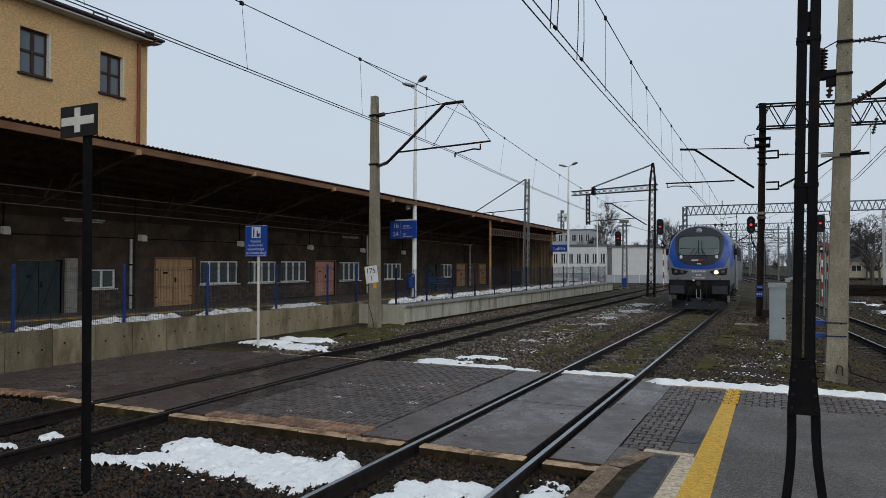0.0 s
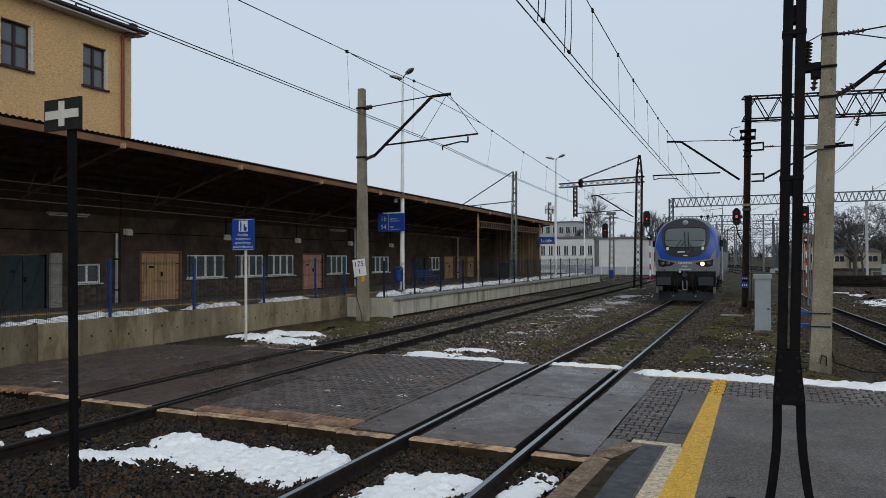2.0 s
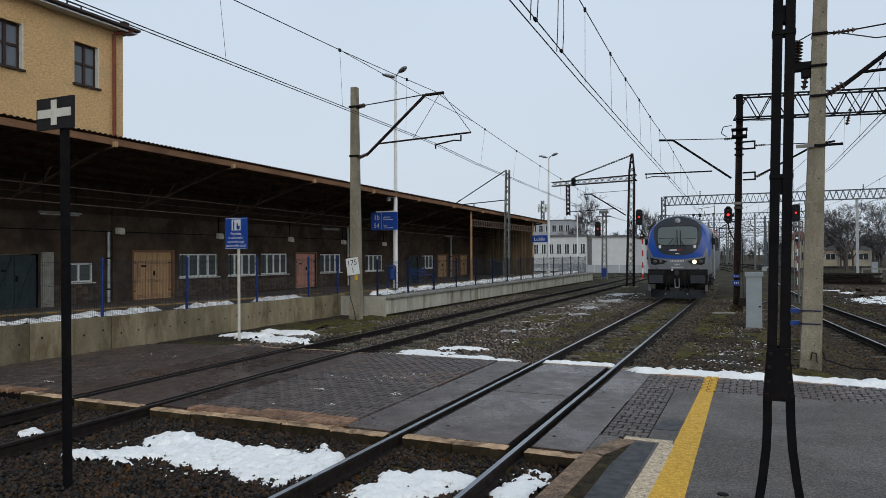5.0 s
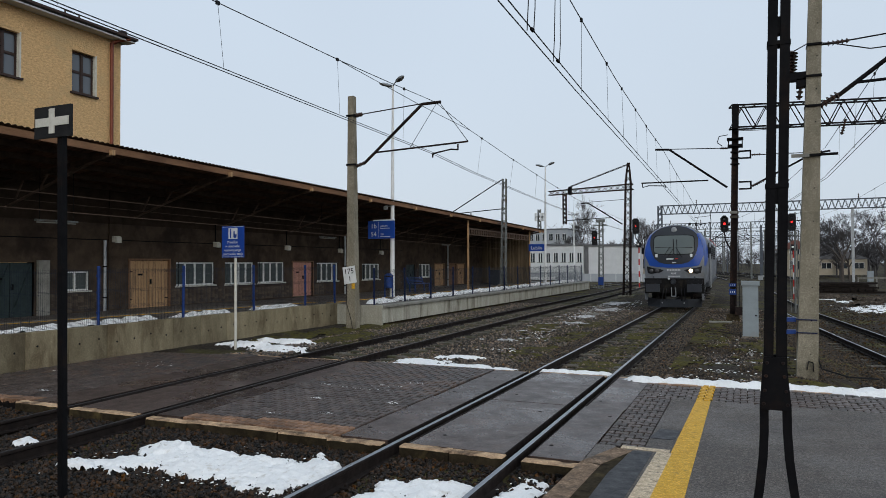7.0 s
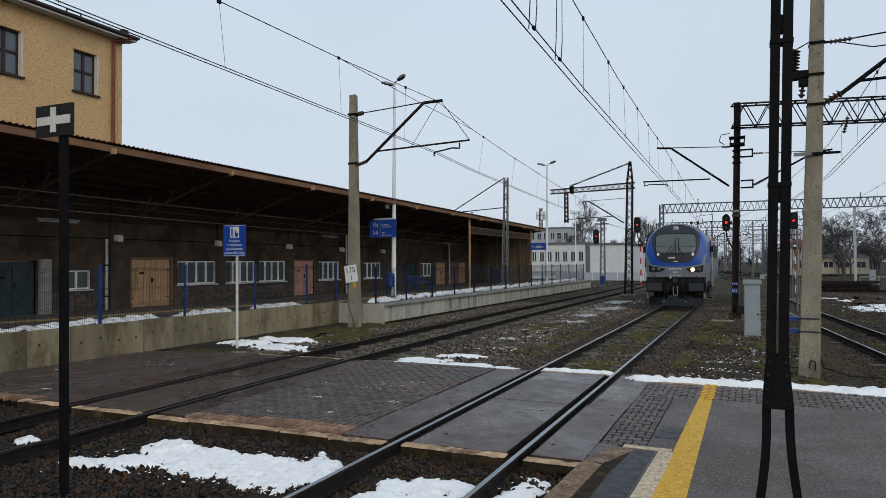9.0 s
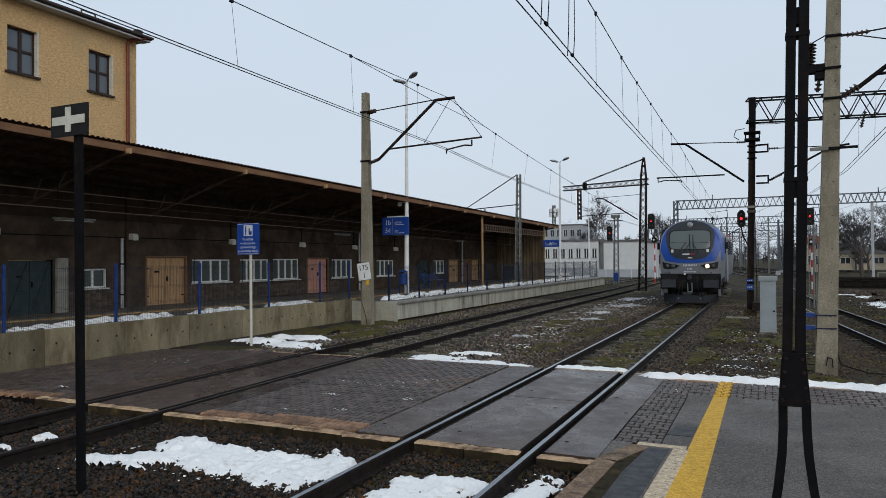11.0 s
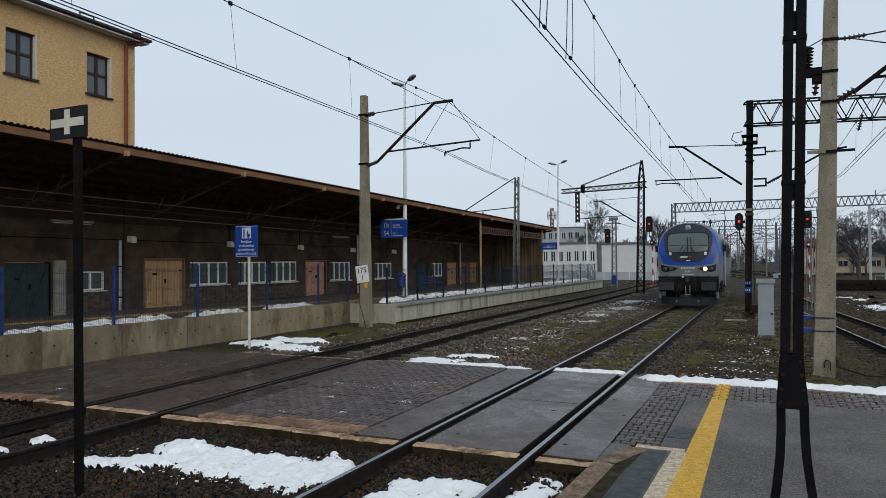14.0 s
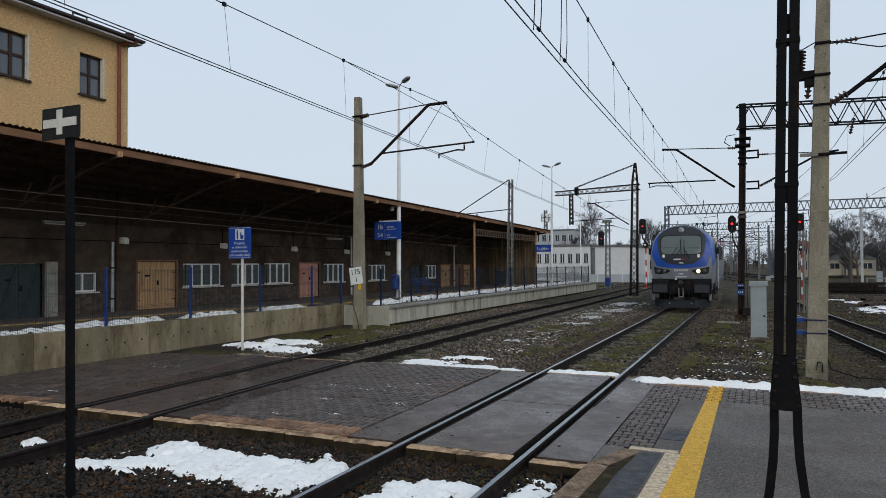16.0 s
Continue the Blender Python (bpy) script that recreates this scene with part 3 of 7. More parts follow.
track("track_arrival", lambda y: float(np.interp(y, (170, 196, 226, 268, 298, 330, 370), (-13.2, -13.4, -14.0, -14.0, -12.7, -11.0, -9.2))), steps((170, 370, 10),), 0.0, (170, 200, 1.2), "distant running track in the station throat")
track("track_far", lambda y: -13.4 + 0.045 * (y - 60) - 0.0004 * max(0, y - 90) ** 2, steps((60, 200, 8),), -0.05, (60, 110, 0.8), "far track past the platform end")


# ---- level crossing: slabs, kerbs, pavers ----
def slab(parent, x0, x1, y0, y1, z=0.0, shift=0.0):
    """shift: sideways step of the far end."""
    bm = prism([(x0, y0), (x1, y0), (x1 + shift, y1), (x0 + shift, y1)], z - 0.16, z, axes="xy")
    return part("slab", bm, M["slab"], parent, bevel=0.012)


cross = thing("level_crossing", "wet dark concrete crossing slabs between the rails", "level crossing", kind="structure")
for line, rows_x in ((lambda y: -3.135, [(-1.56, -0.885), (-0.60, 0.60), (0.885, 1.475)]), (platform_line, [(-1.72, -0.91), (-0.63, 0.63), (0.91, 1.38)])):
    for k, (x0, x1) in enumerate(rows_x):
        for row, (y0, y1) in enumerate(((7.37, 10.245 - 0.12 * (k == 0)), (10.285 - 0.12 * (k == 0), 13.18))):
            c0, c1 = line(y0), line(y1)
            dz = 0.012 * math.sin(x0 * 7 + y0)
            slab(cross, c0 + x0 + 0.006, c0 + x1 - 0.006, y0, y1, -0.012 + dz, c1 - c0)
            # Flat dark discs; the dents' shade is put into the colour.
            for u, v in ((0.2, 0.18), (0.8, 0.8)):
                hx, hy = c0 + (c1 - c0) * v + x0 + (x1 - x0) * u, y0 + (y1 - y0) * v
                part("lifting_plug", lathe([(0.026, -0.03), (0.026, -0.0095 + dz)], 10, None, (hx, hy, 0)), M["loco_under"], cross)
    # steel flange edges beside the rails
    for d in (-0.878, -0.610, 0.610, 0.878) if k and line(8) > -5 else (-0.903, -0.640, 0.640, 0.903):
        for y0, y1 in ((7.36, 10.2), (10.2, 13.19)):
            c0, c1 = line(y0) + d, line(y1) + d
            part("edge_angle", prism([(c0 - 0.007, y0), (c0 + 0.007, y0), (c1 + 0.007, y1), (c1 - 0.007, y1)], -0.16, -0.006, axes="xy"), M["rail_side"], cross)

KERBS = []
for k in range(3):
    kb = box(-0.499, 0.499, -0.08, 0.08, -0.3, 0)
    bmesh.ops.bevel(kb, geom=list(kb.edges), offset=0.010 + 0.004 * k, segments=1, affect="EDGES")
    bmesh.ops.subdivide_edges(kb, edges=[e for e in kb.edges if e.calc_length() > 0.5], cuts=9, use_grid_fill=True)
    for v in kb.verts:
        p = v.co * 5 + Vector((k * 9, 0, 0))
        v.co += Vector((0, noise.noise(p), 0.7 * noise.noise(p + Vector((0, 5, 0))))) * 0.0035
        if v.co.z > -0.05 and noise.noise(v.co * 7 + Vector((0, k * 4, 2))) > 0.42:
            v.co.z -= 0.009
    me = bpy.data.meshes.new("kerb_stone")
    kb.normal_update()
    kb.to_mesh(me)
    kb.free()
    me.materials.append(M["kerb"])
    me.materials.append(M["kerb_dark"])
    # Upward faces ochre; all others the near-black mossy material.
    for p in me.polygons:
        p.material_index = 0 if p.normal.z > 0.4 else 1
    KERBS.append(me)
kerbs = thing("kerb_edging", "ochre stained broken concrete kerb edging of the crossing", "kerb", kind="structure")


def kerb_run(x0, x1, y, length=1.0, drop=0.0):
    n = max(1, round((x1 - x0) / length))
    w = (x1 - x0) / n
    for i in range(n):
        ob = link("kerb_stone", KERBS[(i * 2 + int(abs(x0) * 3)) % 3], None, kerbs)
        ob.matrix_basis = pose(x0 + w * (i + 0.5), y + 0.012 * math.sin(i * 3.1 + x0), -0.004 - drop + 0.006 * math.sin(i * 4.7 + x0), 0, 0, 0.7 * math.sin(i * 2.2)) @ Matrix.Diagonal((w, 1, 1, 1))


for y, c in ((7.25, platform_line(7.25)), (13.29, platform_line(13.29))):
    for a, b in ((c - 2.6 if y > 8 else c - 1.9, c - 0.89), (c - 0.65, c + 0.65), (c + 0.89, -4.02), (-3.78, -2.49), (-2.28, -1.66)):
        kerb_run(a, b, y, 0.8, 0.028 if y > 8 else 0.0)
kerb_run(-1.5, 4.5, 12.76, 1.0)


def paver_mesh(cut=0):
    """An interlocking paver; cut -1 or 1 keeps one half for the edges."""
    length, w1, w2, c = 0.2, 0.165, 0.115, 0.012
    q = length / 4
    half = [(-length / 2, w1 / 2), (-q - c, w1 / 2), (-q + c, w2 / 2), (q - c, w2 / 2), (q + c, w1 / 2), (length / 2, w1 / 2)]
    if cut:
        half = [p for p in half if p[0] * cut > 0]
        half = ([(0, w2 / 2)] + half) if cut > 0 else (half + [(0, w2 / 2)])
    out = half + [(x, -y) for x, y in half[::-1]]
    bm = bmesh.new()
    gap = 0.015
    rings = []
    cx = sum(p[0] for p in out) / len(out)
    for inset, z in ((gap / 2, -0.06), (gap / 2, -0.008), (gap / 2 + 0.009, 0.0)):
        rings.append([bm.verts.new((x - math.copysign(inset, x - cx), y - math.copysign(inset, y), z)) for x, y in out[::-1]])
    k = len(out)
    for a, b in zip(rings, rings[1:]):
        for i in range(k):
            j = (i + 1) % k
            bm.faces.new((a[i], a[j], b[j], b[i]))
    bm.faces.new(rings[2])
    me = bpy.data.meshes.new("paver")
    bmesh.ops.recalc_face_normals(bm, faces=bm.faces)
    bm.to_mesh(me)
    bm.free()
    return me


PAVERS = {}
for key in ("paver", "paver_red"):
    for cut in (-1, 0, 1):
        PAVERS[key, cut] = paver_mesh(cut)
        PAVERS[key, cut].materials.append(M[key])


def paving(name, x0, x1, y0, y1, order, label, red, z=0.0, lean0=0.0, lean1=0.0, fall=0.0):
    """Interlocking pavers over a rectangle; the nearest ones singly, the rest joined.
    lean0, lean1: sideways drift of the two long edges per metre; fall: drop towards x0."""
    t = thing(name, label, "pavement", kind="structure")
    n = max(1, round((x1 - x0) / 0.2))
    px = (x1 - x0) / n
    rows = max(1, round((y1 - y0) / 0.14))
    py = (y1 - y0) / rows
    spots = []
    for r in range(rows):
        y = y0 + py * (r + 0.5)
        if r % 2:
            spots += [(x0 + px * (k + 0.5), y, 0) for k in range(n)]
        else:
            spots += [(x0, y, 1)] + [(x0 + px * k, y, 0) for k in range(1, n)] + [(x1, y, -1)]
    spots.sort(key=order)
    rng = np.random.default_rng(len(spots))
    vs, fs, k = [], [], 0
    fit_ = Matrix.Diagonal((px / 0.2, py / 0.14, 1, 1))
    for i, (x, y, cut) in enumerate(spots):
        dz = z + 0.016 * noise.noise((x * 0.7, y * 0.7, 9)) + rng.normal(0, 0.0022)
        f = (x - x0) / (x1 - x0)
        x += (lean0 * (1 - f) + lean1 * f) * (y - y0)
        dz -= fall * (1 - f)
        me = PAVERS["paver_red" if red(x, y) else "paver", cut]
        if i < 290:
            ob = link("paver", me, None, t)
            ob.matrix_basis = pose(x, y, dz, rng.normal(0, 0.5), rng.normal(0, 0.5), rng.normal(0, 0.5)) @ fit_
        else:
            verts = np.array([v.co[:] for v in me.vertices]) * (px / 0.2, py / 0.14, 1)
            vs.append(verts + (x, y, dz))
            fs += [tuple(a + k for a in p.vertices) for p in me.polygons]
            k += len(verts)
    if vs:
        me = bpy.data.meshes.new("pavers_joined")
        me.from_pydata(np.concatenate(vs).tolist(), [], fs)
        tagged(link("pavers_joined", me, M["paver_rest"], t), kind="stuff")
    d = y1 - y0
    bed = prism([(x0 + 0.004, y0), (x1 - 0.004, y0), (x1 - 0.004 + lean1 * d, y1), (x0 + 0.004 + lean0 * d, y1)], z - 0.34, z - 0.045, axes="xy")
    for v in bed.verts:
        if v.co.x < (x0 + x1) / 2:
            v.co.z -= fall
    part("bedding", bed, M["joint"], t)
    return t


# ---- platform side ----
WALL_A = ((-14.50, 2.0), (-14.22, 22.3))   # retaining wall along the lower part of the platform


def wall_x(y):
    (xa, ya), (xb, yb) = WALL_A
    return xa + (xb - xa) * (y - ya) / (yb - ya)


pa = thing("platform_wall", "stained precast concrete retaining wall of the platform", "retaining wall", kind="structure")
bm = box(-0.515, 0.515, -0.11, 0.11, -1.0, 0.0)
bmesh.ops.bevel(bm, geom=[e for e in bm.edges if abs(e.verts[0].co.z - e.verts[1].co.z) > 0.1 or e.verts[0].co.z > -0.1], offset=0.012, segments=1, affect="EDGES")
PANEL = bpy.data.meshes.new("panel")
bm.to_mesh(PANEL)
bm.free()
PANEL.materials.append(M["wall_panel"])
# Flat disc; the socket's inner darkness is only its dark colour.
bm = lathe([(0.024, -0.004), (0.024, 0.003), (0.015, 0.004)], 10, None, axis="y")
HOLE = bpy.data.meshes.new("lifting_socket")
bm.to_mesh(HOLE)
bm.free()
HOLE.materials.append(M["loco_under"])
ang = math.degrees(math.atan2(22.3 - 2.0, -14.22 + 14.50))
n = 20
for i in range(n):
    y = 2.22 + i * 1.04
    ob = link("panel", PANEL, None, pa, m=pose(wall_x(y) - 0.11, y, 0.68 + 0.004 * math.sin(i * 3), 0, 0, ang))
    for dy in (-0.25, 0.27):
        link("lifting_socket", HOLE, None, pa, m=pose(wall_x(y + dy) + 0.004, y + dy, 0.30 + 0.06 * math.sin(i * 2 + dy * 9), 0, 0, ang))
# Unseen stretch of the wall, added beyond the left of the view.
part("wall_continued", prism([(wall_x(-26) - 0.2, -26), (wall_x(-26), -26), (wall_x(1.69), 1.69), (wall_x(1.69) - 0.2, 1.69)], -0.4, 0.675, axes="xy"), M["wall_panel"], pa)
part("footing", prism([(wall_x(2) - 0.1, 2), (wall_x(2) + 0.05, 2), (wall_x(22.3) + 0.05, 22.3), (wall_x(22.3) - 0.1, 22.3)], -0.5, -0.16, axes="xy"), M["coping"], pa)

pb = thing("platform_edge_wall", "pale concrete platform edge wall with coping slabs", "platform edge", kind="structure")
bm = box(-0.4985, 0.4985, -0.1, 0.1, -0.66, -0.1)
bmesh.ops.bevel(bm, geom=[e for e in bm.edges if abs(e.verts[0].co.z - e.verts[1].co.z) > 0.1], offset=0.004, segments=1, affect="EDGES")
PANEL_B = bpy.data.meshes.new("panel")
bm.to_mesh(PANEL_B)
bm.free()
PANEL_B.materials.append(M["wall_panel_pale"])
bm = box(-0.497, 0.497, -0.3, 0.17, -0.1, 0.0)
bmesh.ops.bevel(bm, geom=list(bm.edges), offset=0.012, segments=1, affect="EDGES")
COPING = bpy.data.meshes.new("coping")
bm.to_mesh(COPING)
bm.free()
COPING.materials.append(M["coping"])
for i in range(36):
    y = 22.8 + i
    link("panel", PANEL_B, None, pb, m=pose(-12.42, y, 0.62, 0, 0, -90))
    link("coping", COPING, None, pb, m=pose(-12.40, y, 0.62 + 0.003 * math.sin(i * 4), 0, 0, 90.0 + 180))
# Set-back strip whose dark colour stands for the shaded gap under the panels.
part("dark_base", box(-12.62, -12.36, 22.33, 58.3, -0.4, -0.03), M["kerb_dark"], pb, "dark set-back strip in the gap below the edge panels")
part("end_wall", box(-14.4, -12.32, 22.2, 22.32, -0.4, 0.618), M["wall_panel_pale"], pb)
part("far_end_wall", box(-19, -12.32, 58.3, 58.42, -0.4, 0.618), M["wall_panel"], pb)

pf = thing("platform_floor", "dark wet asphalt platform surface with yellow tactile line", "platform", kind="structure")
part("paving_near", prism([(-19.2, -26.0), (wall_x(-26) - 0.2, -26.0), (wall_x(22.3) - 0.2, 22.3), (-19.2, 22.3)], 0.45, 0.672, axes="xy"), M["asphalt"], pf)
part("paving_far", box(-19.2, -12.65, 22.3, 58.3, 0.4, 0.614), M["asphalt"], pf)
bm = bmesh.new()
y = 3.0
while y < 57:
    xl = -17.23 + (y - 10.6) * 0.159 if y < 23.5 else -15.18
    zz = 0.672 if y < 22.2 else 0.614
    box(xl - 0.09, xl + 0.09, y, y + 0.34, zz, zz + 0.006, bm)
    y += 0.40
part("tactile_line", bm, M["yellow"], pf, "broken yellow tactile line")
part("grey_strip", prism([(-18.9, 3), (-18.5, 3), (-15.5, 22), (-15.9, 22)], 0.6, 0.676, axes="xy"), M["coping"], pf)


def fence_panel_mesh(length, height):
    bm = bmesh.new()
    k = int(length / 0.05)
    for i in range(k + 1):
        x = length * i / k
        bar((x, 0, 0.03), (x, 0, height), 0.006, bm=bm, n=3)
    for h in (0.08, 0.45, 0.85, height - 0.07):
        for dz in (-0.03, 0.0, 0.03):
            bar((0, 0.014 if dz == 0 else 0, h + dz), (length, 0.014 if dz == 0 else 0, h + dz), 0.006, bm=bm, n=3)
    bm.normal_update()
    me = bpy.data.meshes.new("mesh_panel")
    bm.to_mesh(me)
    bm.free()
    me.materials.append(M["fence_wire"])
    return me


def fence(name, pts, z, height, label, paint="blue_post"):
    t = thing(name, label, "fence")
    bm = box(-0.03, 0.03, -0.03, 0.03, -0.02, height + 0.06)
    bmesh.ops.bevel(bm, geom=list(bm.edges), offset=0.006, segments=1, affect="EDGES")
    for s in (0.3, 0.8, 1.2):
        box(-0.036, 0.036, -0.04, -0.026, s, s + 0.05, bm)
    post = bpy.data.meshes.new("post")
    bm.to_mesh(post)
    bm.free()
    post.materials.append(M[paint])
    lengths = {}
    for i, (a, b) in enumerate(zip(pts, pts[1:] + [None])):
        link("post", post, None, t, m=pose(a[0], a[1], z, 0.5 * math.sin(i * 3), 0.6 * math.sin(i * 5)))
        if b:
            d = Vector((b[0] - a[0], b[1] - a[1], 0))
            key = round(d.length, 2)
            if key not in lengths:
                lengths[key] = fence_panel_mesh(d.length, height)
            link("mesh_panel", lengths[key], None, t, m=pose(a[0] + 0.04, a[1], z, 0, 0, math.degrees(math.atan2(d.y, d.x))))
    return t


fa = [(wall_x(y) - 0.12, y) for y in (3.8, 6.5, 9.2, 11.93, 14.65, 17.6, 20.35, 22.2)]
fence("mesh_fence", fa, 0.66, 1.40, "blue posts with dark welded mesh fence on the platform edge")
fb = [(-12.85, 22.6 + i * 2.52) for i in range(15)]
# Far posts take the darker blue that holds their shaded side.
fence("mesh_fence", fb, 0.61, 1.32, "shade-darkened blue posts with dark mesh fence along the far platform", "dark_blue_post")

# ---- warehouse under the canopy ----
WX = -19.1
wh = thing("warehouse_wall", "dark brown plastered warehouse wall with brown tile base", "warehouse", kind="structure")
openings = []  # (y0, y1, z0, z1)


def hole(y0, y1, z0, z1):
    openings.append((y0, y1, z0, z1))


DOORS = [(12.2, 13.55, 2.25, "steel_door", "dark grey-green steel gate"), (16.97, 18.7, 2.32, "wood_door", "tan wooden double door"),
         (26.07, 27.66, 2.26, "pink_door", "salmon painted wooden double door"), (37.5, 38.75, 2.12, "steel_door", "grey steel door"),
         (41.7, 43.3, 2.14, "wood_door", "tan wooden double door"), (44.1, 45.4, 2.14, "brown_door", "brown wooden door"), (45.6, 47.0, 2.14, "wood_door", "tan wooden door"),
         (6.0, 7.6, 2.3, "steel_door", "dark grey-green steel gate")]
WINDOWS = [(14.45, 15.4, 1.36, 1.96), (19.03, 21.02, 1.38, 2.24), (21.6, 23.35, 1.36, 2.24), (23.62, 25.44, 1.36, 2.25), (28.04, 29.87, 1.32, 2.22),
           (32.3, 34.2, 1.30, 2.16), (39.4, 41.0, 1.3, 2.12)]
for d in DOORS:
    hole(d[0], d[1], 0.6, d[2])
for w in WINDOWS:
    hole(*w)
cuts = sorted(openings)
bm = bmesh.new()
# Wall runs on out of view to y=-26 to keep side light out.
y = -26.0
for y0, y1, z0, z1 in cuts:
    box(WX - 0.3, WX, y, y0, 0.4, 3.5, bm)
    if z0 > 0.65:
        box(WX - 0.3, WX, y0, y1, 0.4, z0, bm)
    box(WX - 0.3, WX, y0, y1, z1, 3.5, bm)
    y = y1
box(WX - 0.3, WX, y, 52.0, 0.4, 3.5, bm)
part("wall", bm, M["plaster"], wh)
# Upper wall in the tone that also holds the canopy's shade.
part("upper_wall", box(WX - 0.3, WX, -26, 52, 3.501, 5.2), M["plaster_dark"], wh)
part("back_wall", box(-26.2, -26.0, -26, 52, 0.4, 5.2), M["plaster"], wh)
part("end_wall", box(-26, WX - 0.3, 51.8, 52, 0.4, 5.2), M["plaster"], wh)
for yc in (10.6, 16.35, 31.2, 47.6):
    part("pilaster", box(WX, WX + 0.07, yc - 0.25, yc + 0.25, 0.5, 3.5), M["plaster"], wh)
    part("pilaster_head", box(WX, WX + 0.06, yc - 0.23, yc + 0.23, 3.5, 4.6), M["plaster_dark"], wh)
# tile base
bm = box(-0.006, 0.006, -0.098, 0.098, -0.048, 0.048)
TILE = bpy.data.meshes.new("wall_tile")
bm.to_mesh(TILE)
bm.free()
TILE.materials.append(M["tile"])
cnt = 0
for r in range(6):
    for k in range(75):
        yy, zz = 13.7 + k * 0.2, 0.74 + r * 0.1
        if cnt < 290 and all(not (a - 0.1 < yy < b + 0.1 and zz > c - 0.06) for a, b, c, d in openings) and abs(yy - 16.4) > 0.36:
            link("wall_tile", TILE, None, wh, m=pose(WX + 0.006, yy, zz))
            cnt += 1


def door_leafs(y0, y1, z1, mat, label, k):
    t = thing("warehouse_door", label + " closed in the warehouse wall", "door")
    t.location = (WX - 0.06, y0, 0.66)
    w, h = y1 - y0, z1 - 0.66
    for a in (0, 1):
        u0, u1 = a * w / 2 + 0.015, (a + 1) * w / 2 - 0.015
        leaf = part("leaf", box(-0.05, 0.0, u0, u1, 0.01, h - 0.02), M[mat], t, bevel=0.006)
        if "wood" in mat or "pink" in mat:
            for b in (1, 2):
                yy = u0 + (u1 - u0) * b / 3
                part("plank_joint", box(0.0, 0.004, yy - 0.003, yy + 0.003, 0.03, h - 0.04), M["brown_door"], leaf)
            for zz in (0.06, h - 0.14):
                part("edge_board", box(0.0, 0.012, u0 + 0.01, u1 - 0.01, zz, zz + 0.08), M[mat], leaf, bevel=0.003)
            for zz in (0.3, h - 0.4):
                part("hinge", box(0.0, 0.016, (u0 if a == 0 else u1 - 0.14), (u0 + 0.14 if a == 0 else u1), zz, zz + 0.03), M["black_steel"], leaf)
        else:
            part("brace", bar((0.02, u0 + 0.05, 0.1), (0.02, u1 - 0.05, h - 0.1), 0.05, 0.03), M[mat], leaf)
            part("frame_bar", box(0.0, 0.03, u0 + 0.02, u1 - 0.02, h * 0.55, h * 0.55 + 0.06), M[mat], leaf)
    part("handle", box(0.0, 0.06, w / 2 + 0.04, w / 2 + 0.07, h * 0.5, h * 0.5 + 0.16), M["black_steel"], t, "black iron handle")
    part("lock_plate", box(0.0, 0.01, w * 0.22, w * 0.34, h * 0.68, h * 0.72), M["black_steel"], t)
    fr = bmesh.new()
    box(-0.06, 0.09, -0.06, 0.0, 0, h + 0.05, fr)
    box(-0.06, 0.09, w, w + 0.06, 0, h + 0.05, fr)
    box(-0.06, 0.09, 0.0, w, h - 0.004, h + 0.05, fr)
    part("door_frame", fr, M["plaster"] if "steel" in mat else M["brown_door"], t)


for k, d in enumerate(DOORS):
    door_leafs(*d, k)
part("wall_conduit", box(WX + 0.001, WX + 0.022, -10, 37, 2.955, 2.985), M["black_steel"], wh, "dark cable conduit along the wall")
part("pale_jamb", box(WX, WX + 0.11, 13.63, 13.98, 0.62, 2.3), M["coping"], wh, "grey concrete jamb beside the steel gate", bevel=0.01)


def wh_window(y0, y1, z0, z1):
    t = thing("warehouse_window", "white framed window of several lights behind bars", "window", "warehouse windows")
    t.location = (WX - 0.12, y0, z0)
    w, h = y1 - y0, z1 - z0
    n = max(2, round(w / 0.5))
    part("outer_frame", box(0, 0.08, 0, 0.045, 0, h, box(0, 0.08, w - 0.045, w, 0, h, box(0, 0.08, 0.045, w - 0.045, 0, 0.05, box(0, 0.08, 0.045, w - 0.045, h - 0.05, h)))), M["white_paint"], t)
    for i in range(1, n):
        part("mullion", box(0, 0.08, w * i / n - 0.028, w * i / n + 0.028, 0.052, h - 0.052), M["white_paint"], t)
    for i in range(n):
        part("pane", box(0.02, 0.03, w * i / n + 0.03, w * (i + 1) / n - 0.03, 0.04, h - 0.04), M["pane_pale"], t)
    part("window_sill", box(0.0, 0.2, -0.05, w + 0.05, -0.05, -0.003), M["off_white"], t, bevel=0.008)
    for i in range(3):
        part("bar", box(0.15, 0.162, 0.02, w - 0.02, h * (i + 1) / 4 - 0.003, h * (i + 1) / 4 + 0.003), M["grey_steel"], t)
    for i in range(2):
        part("bar_upright", box(0.15, 0.17, w * (0.04 + 0.9 * i), w * (0.04 + 0.9 * i) + 0.012, -0.0, h), M["black_steel"], t)


for w in WINDOWS:
    wh_window(*w)


def bulkhead_lamp(y, z):
    t = thing("wall_lamp", "small white bulkhead lamp, unlit, on the warehouse wall", "wall lamp", "wall lamps")
    t.location = (WX, y, z)
    off = 0.08 if any(abs(y - yc) < 0.3 for yc in (16.35, 31.2)) else 0.0
    part("housing", box(off, off + 0.12, -0.12, 0.12, -0.1, 0.1), M["off_white"], t, bevel=0.02)
    part("diffuser", box(off + 0.12, off + 0.19, -0.10, 0.10, -0.12, 0.06), M["off_white"], t, bevel=0.025)
    part("conduit", box(0.0, 0.03, -0.015, 0.015, 0.1, 0.8), M["black_steel"], t)


for y, z in ((11.8, 3.06), (16.3, 3.0), (21.05, 2.94), (25.6, 2.9), (30.0, 2.84), (34.3, 2.8)):
    bulkhead_lamp(y, z)


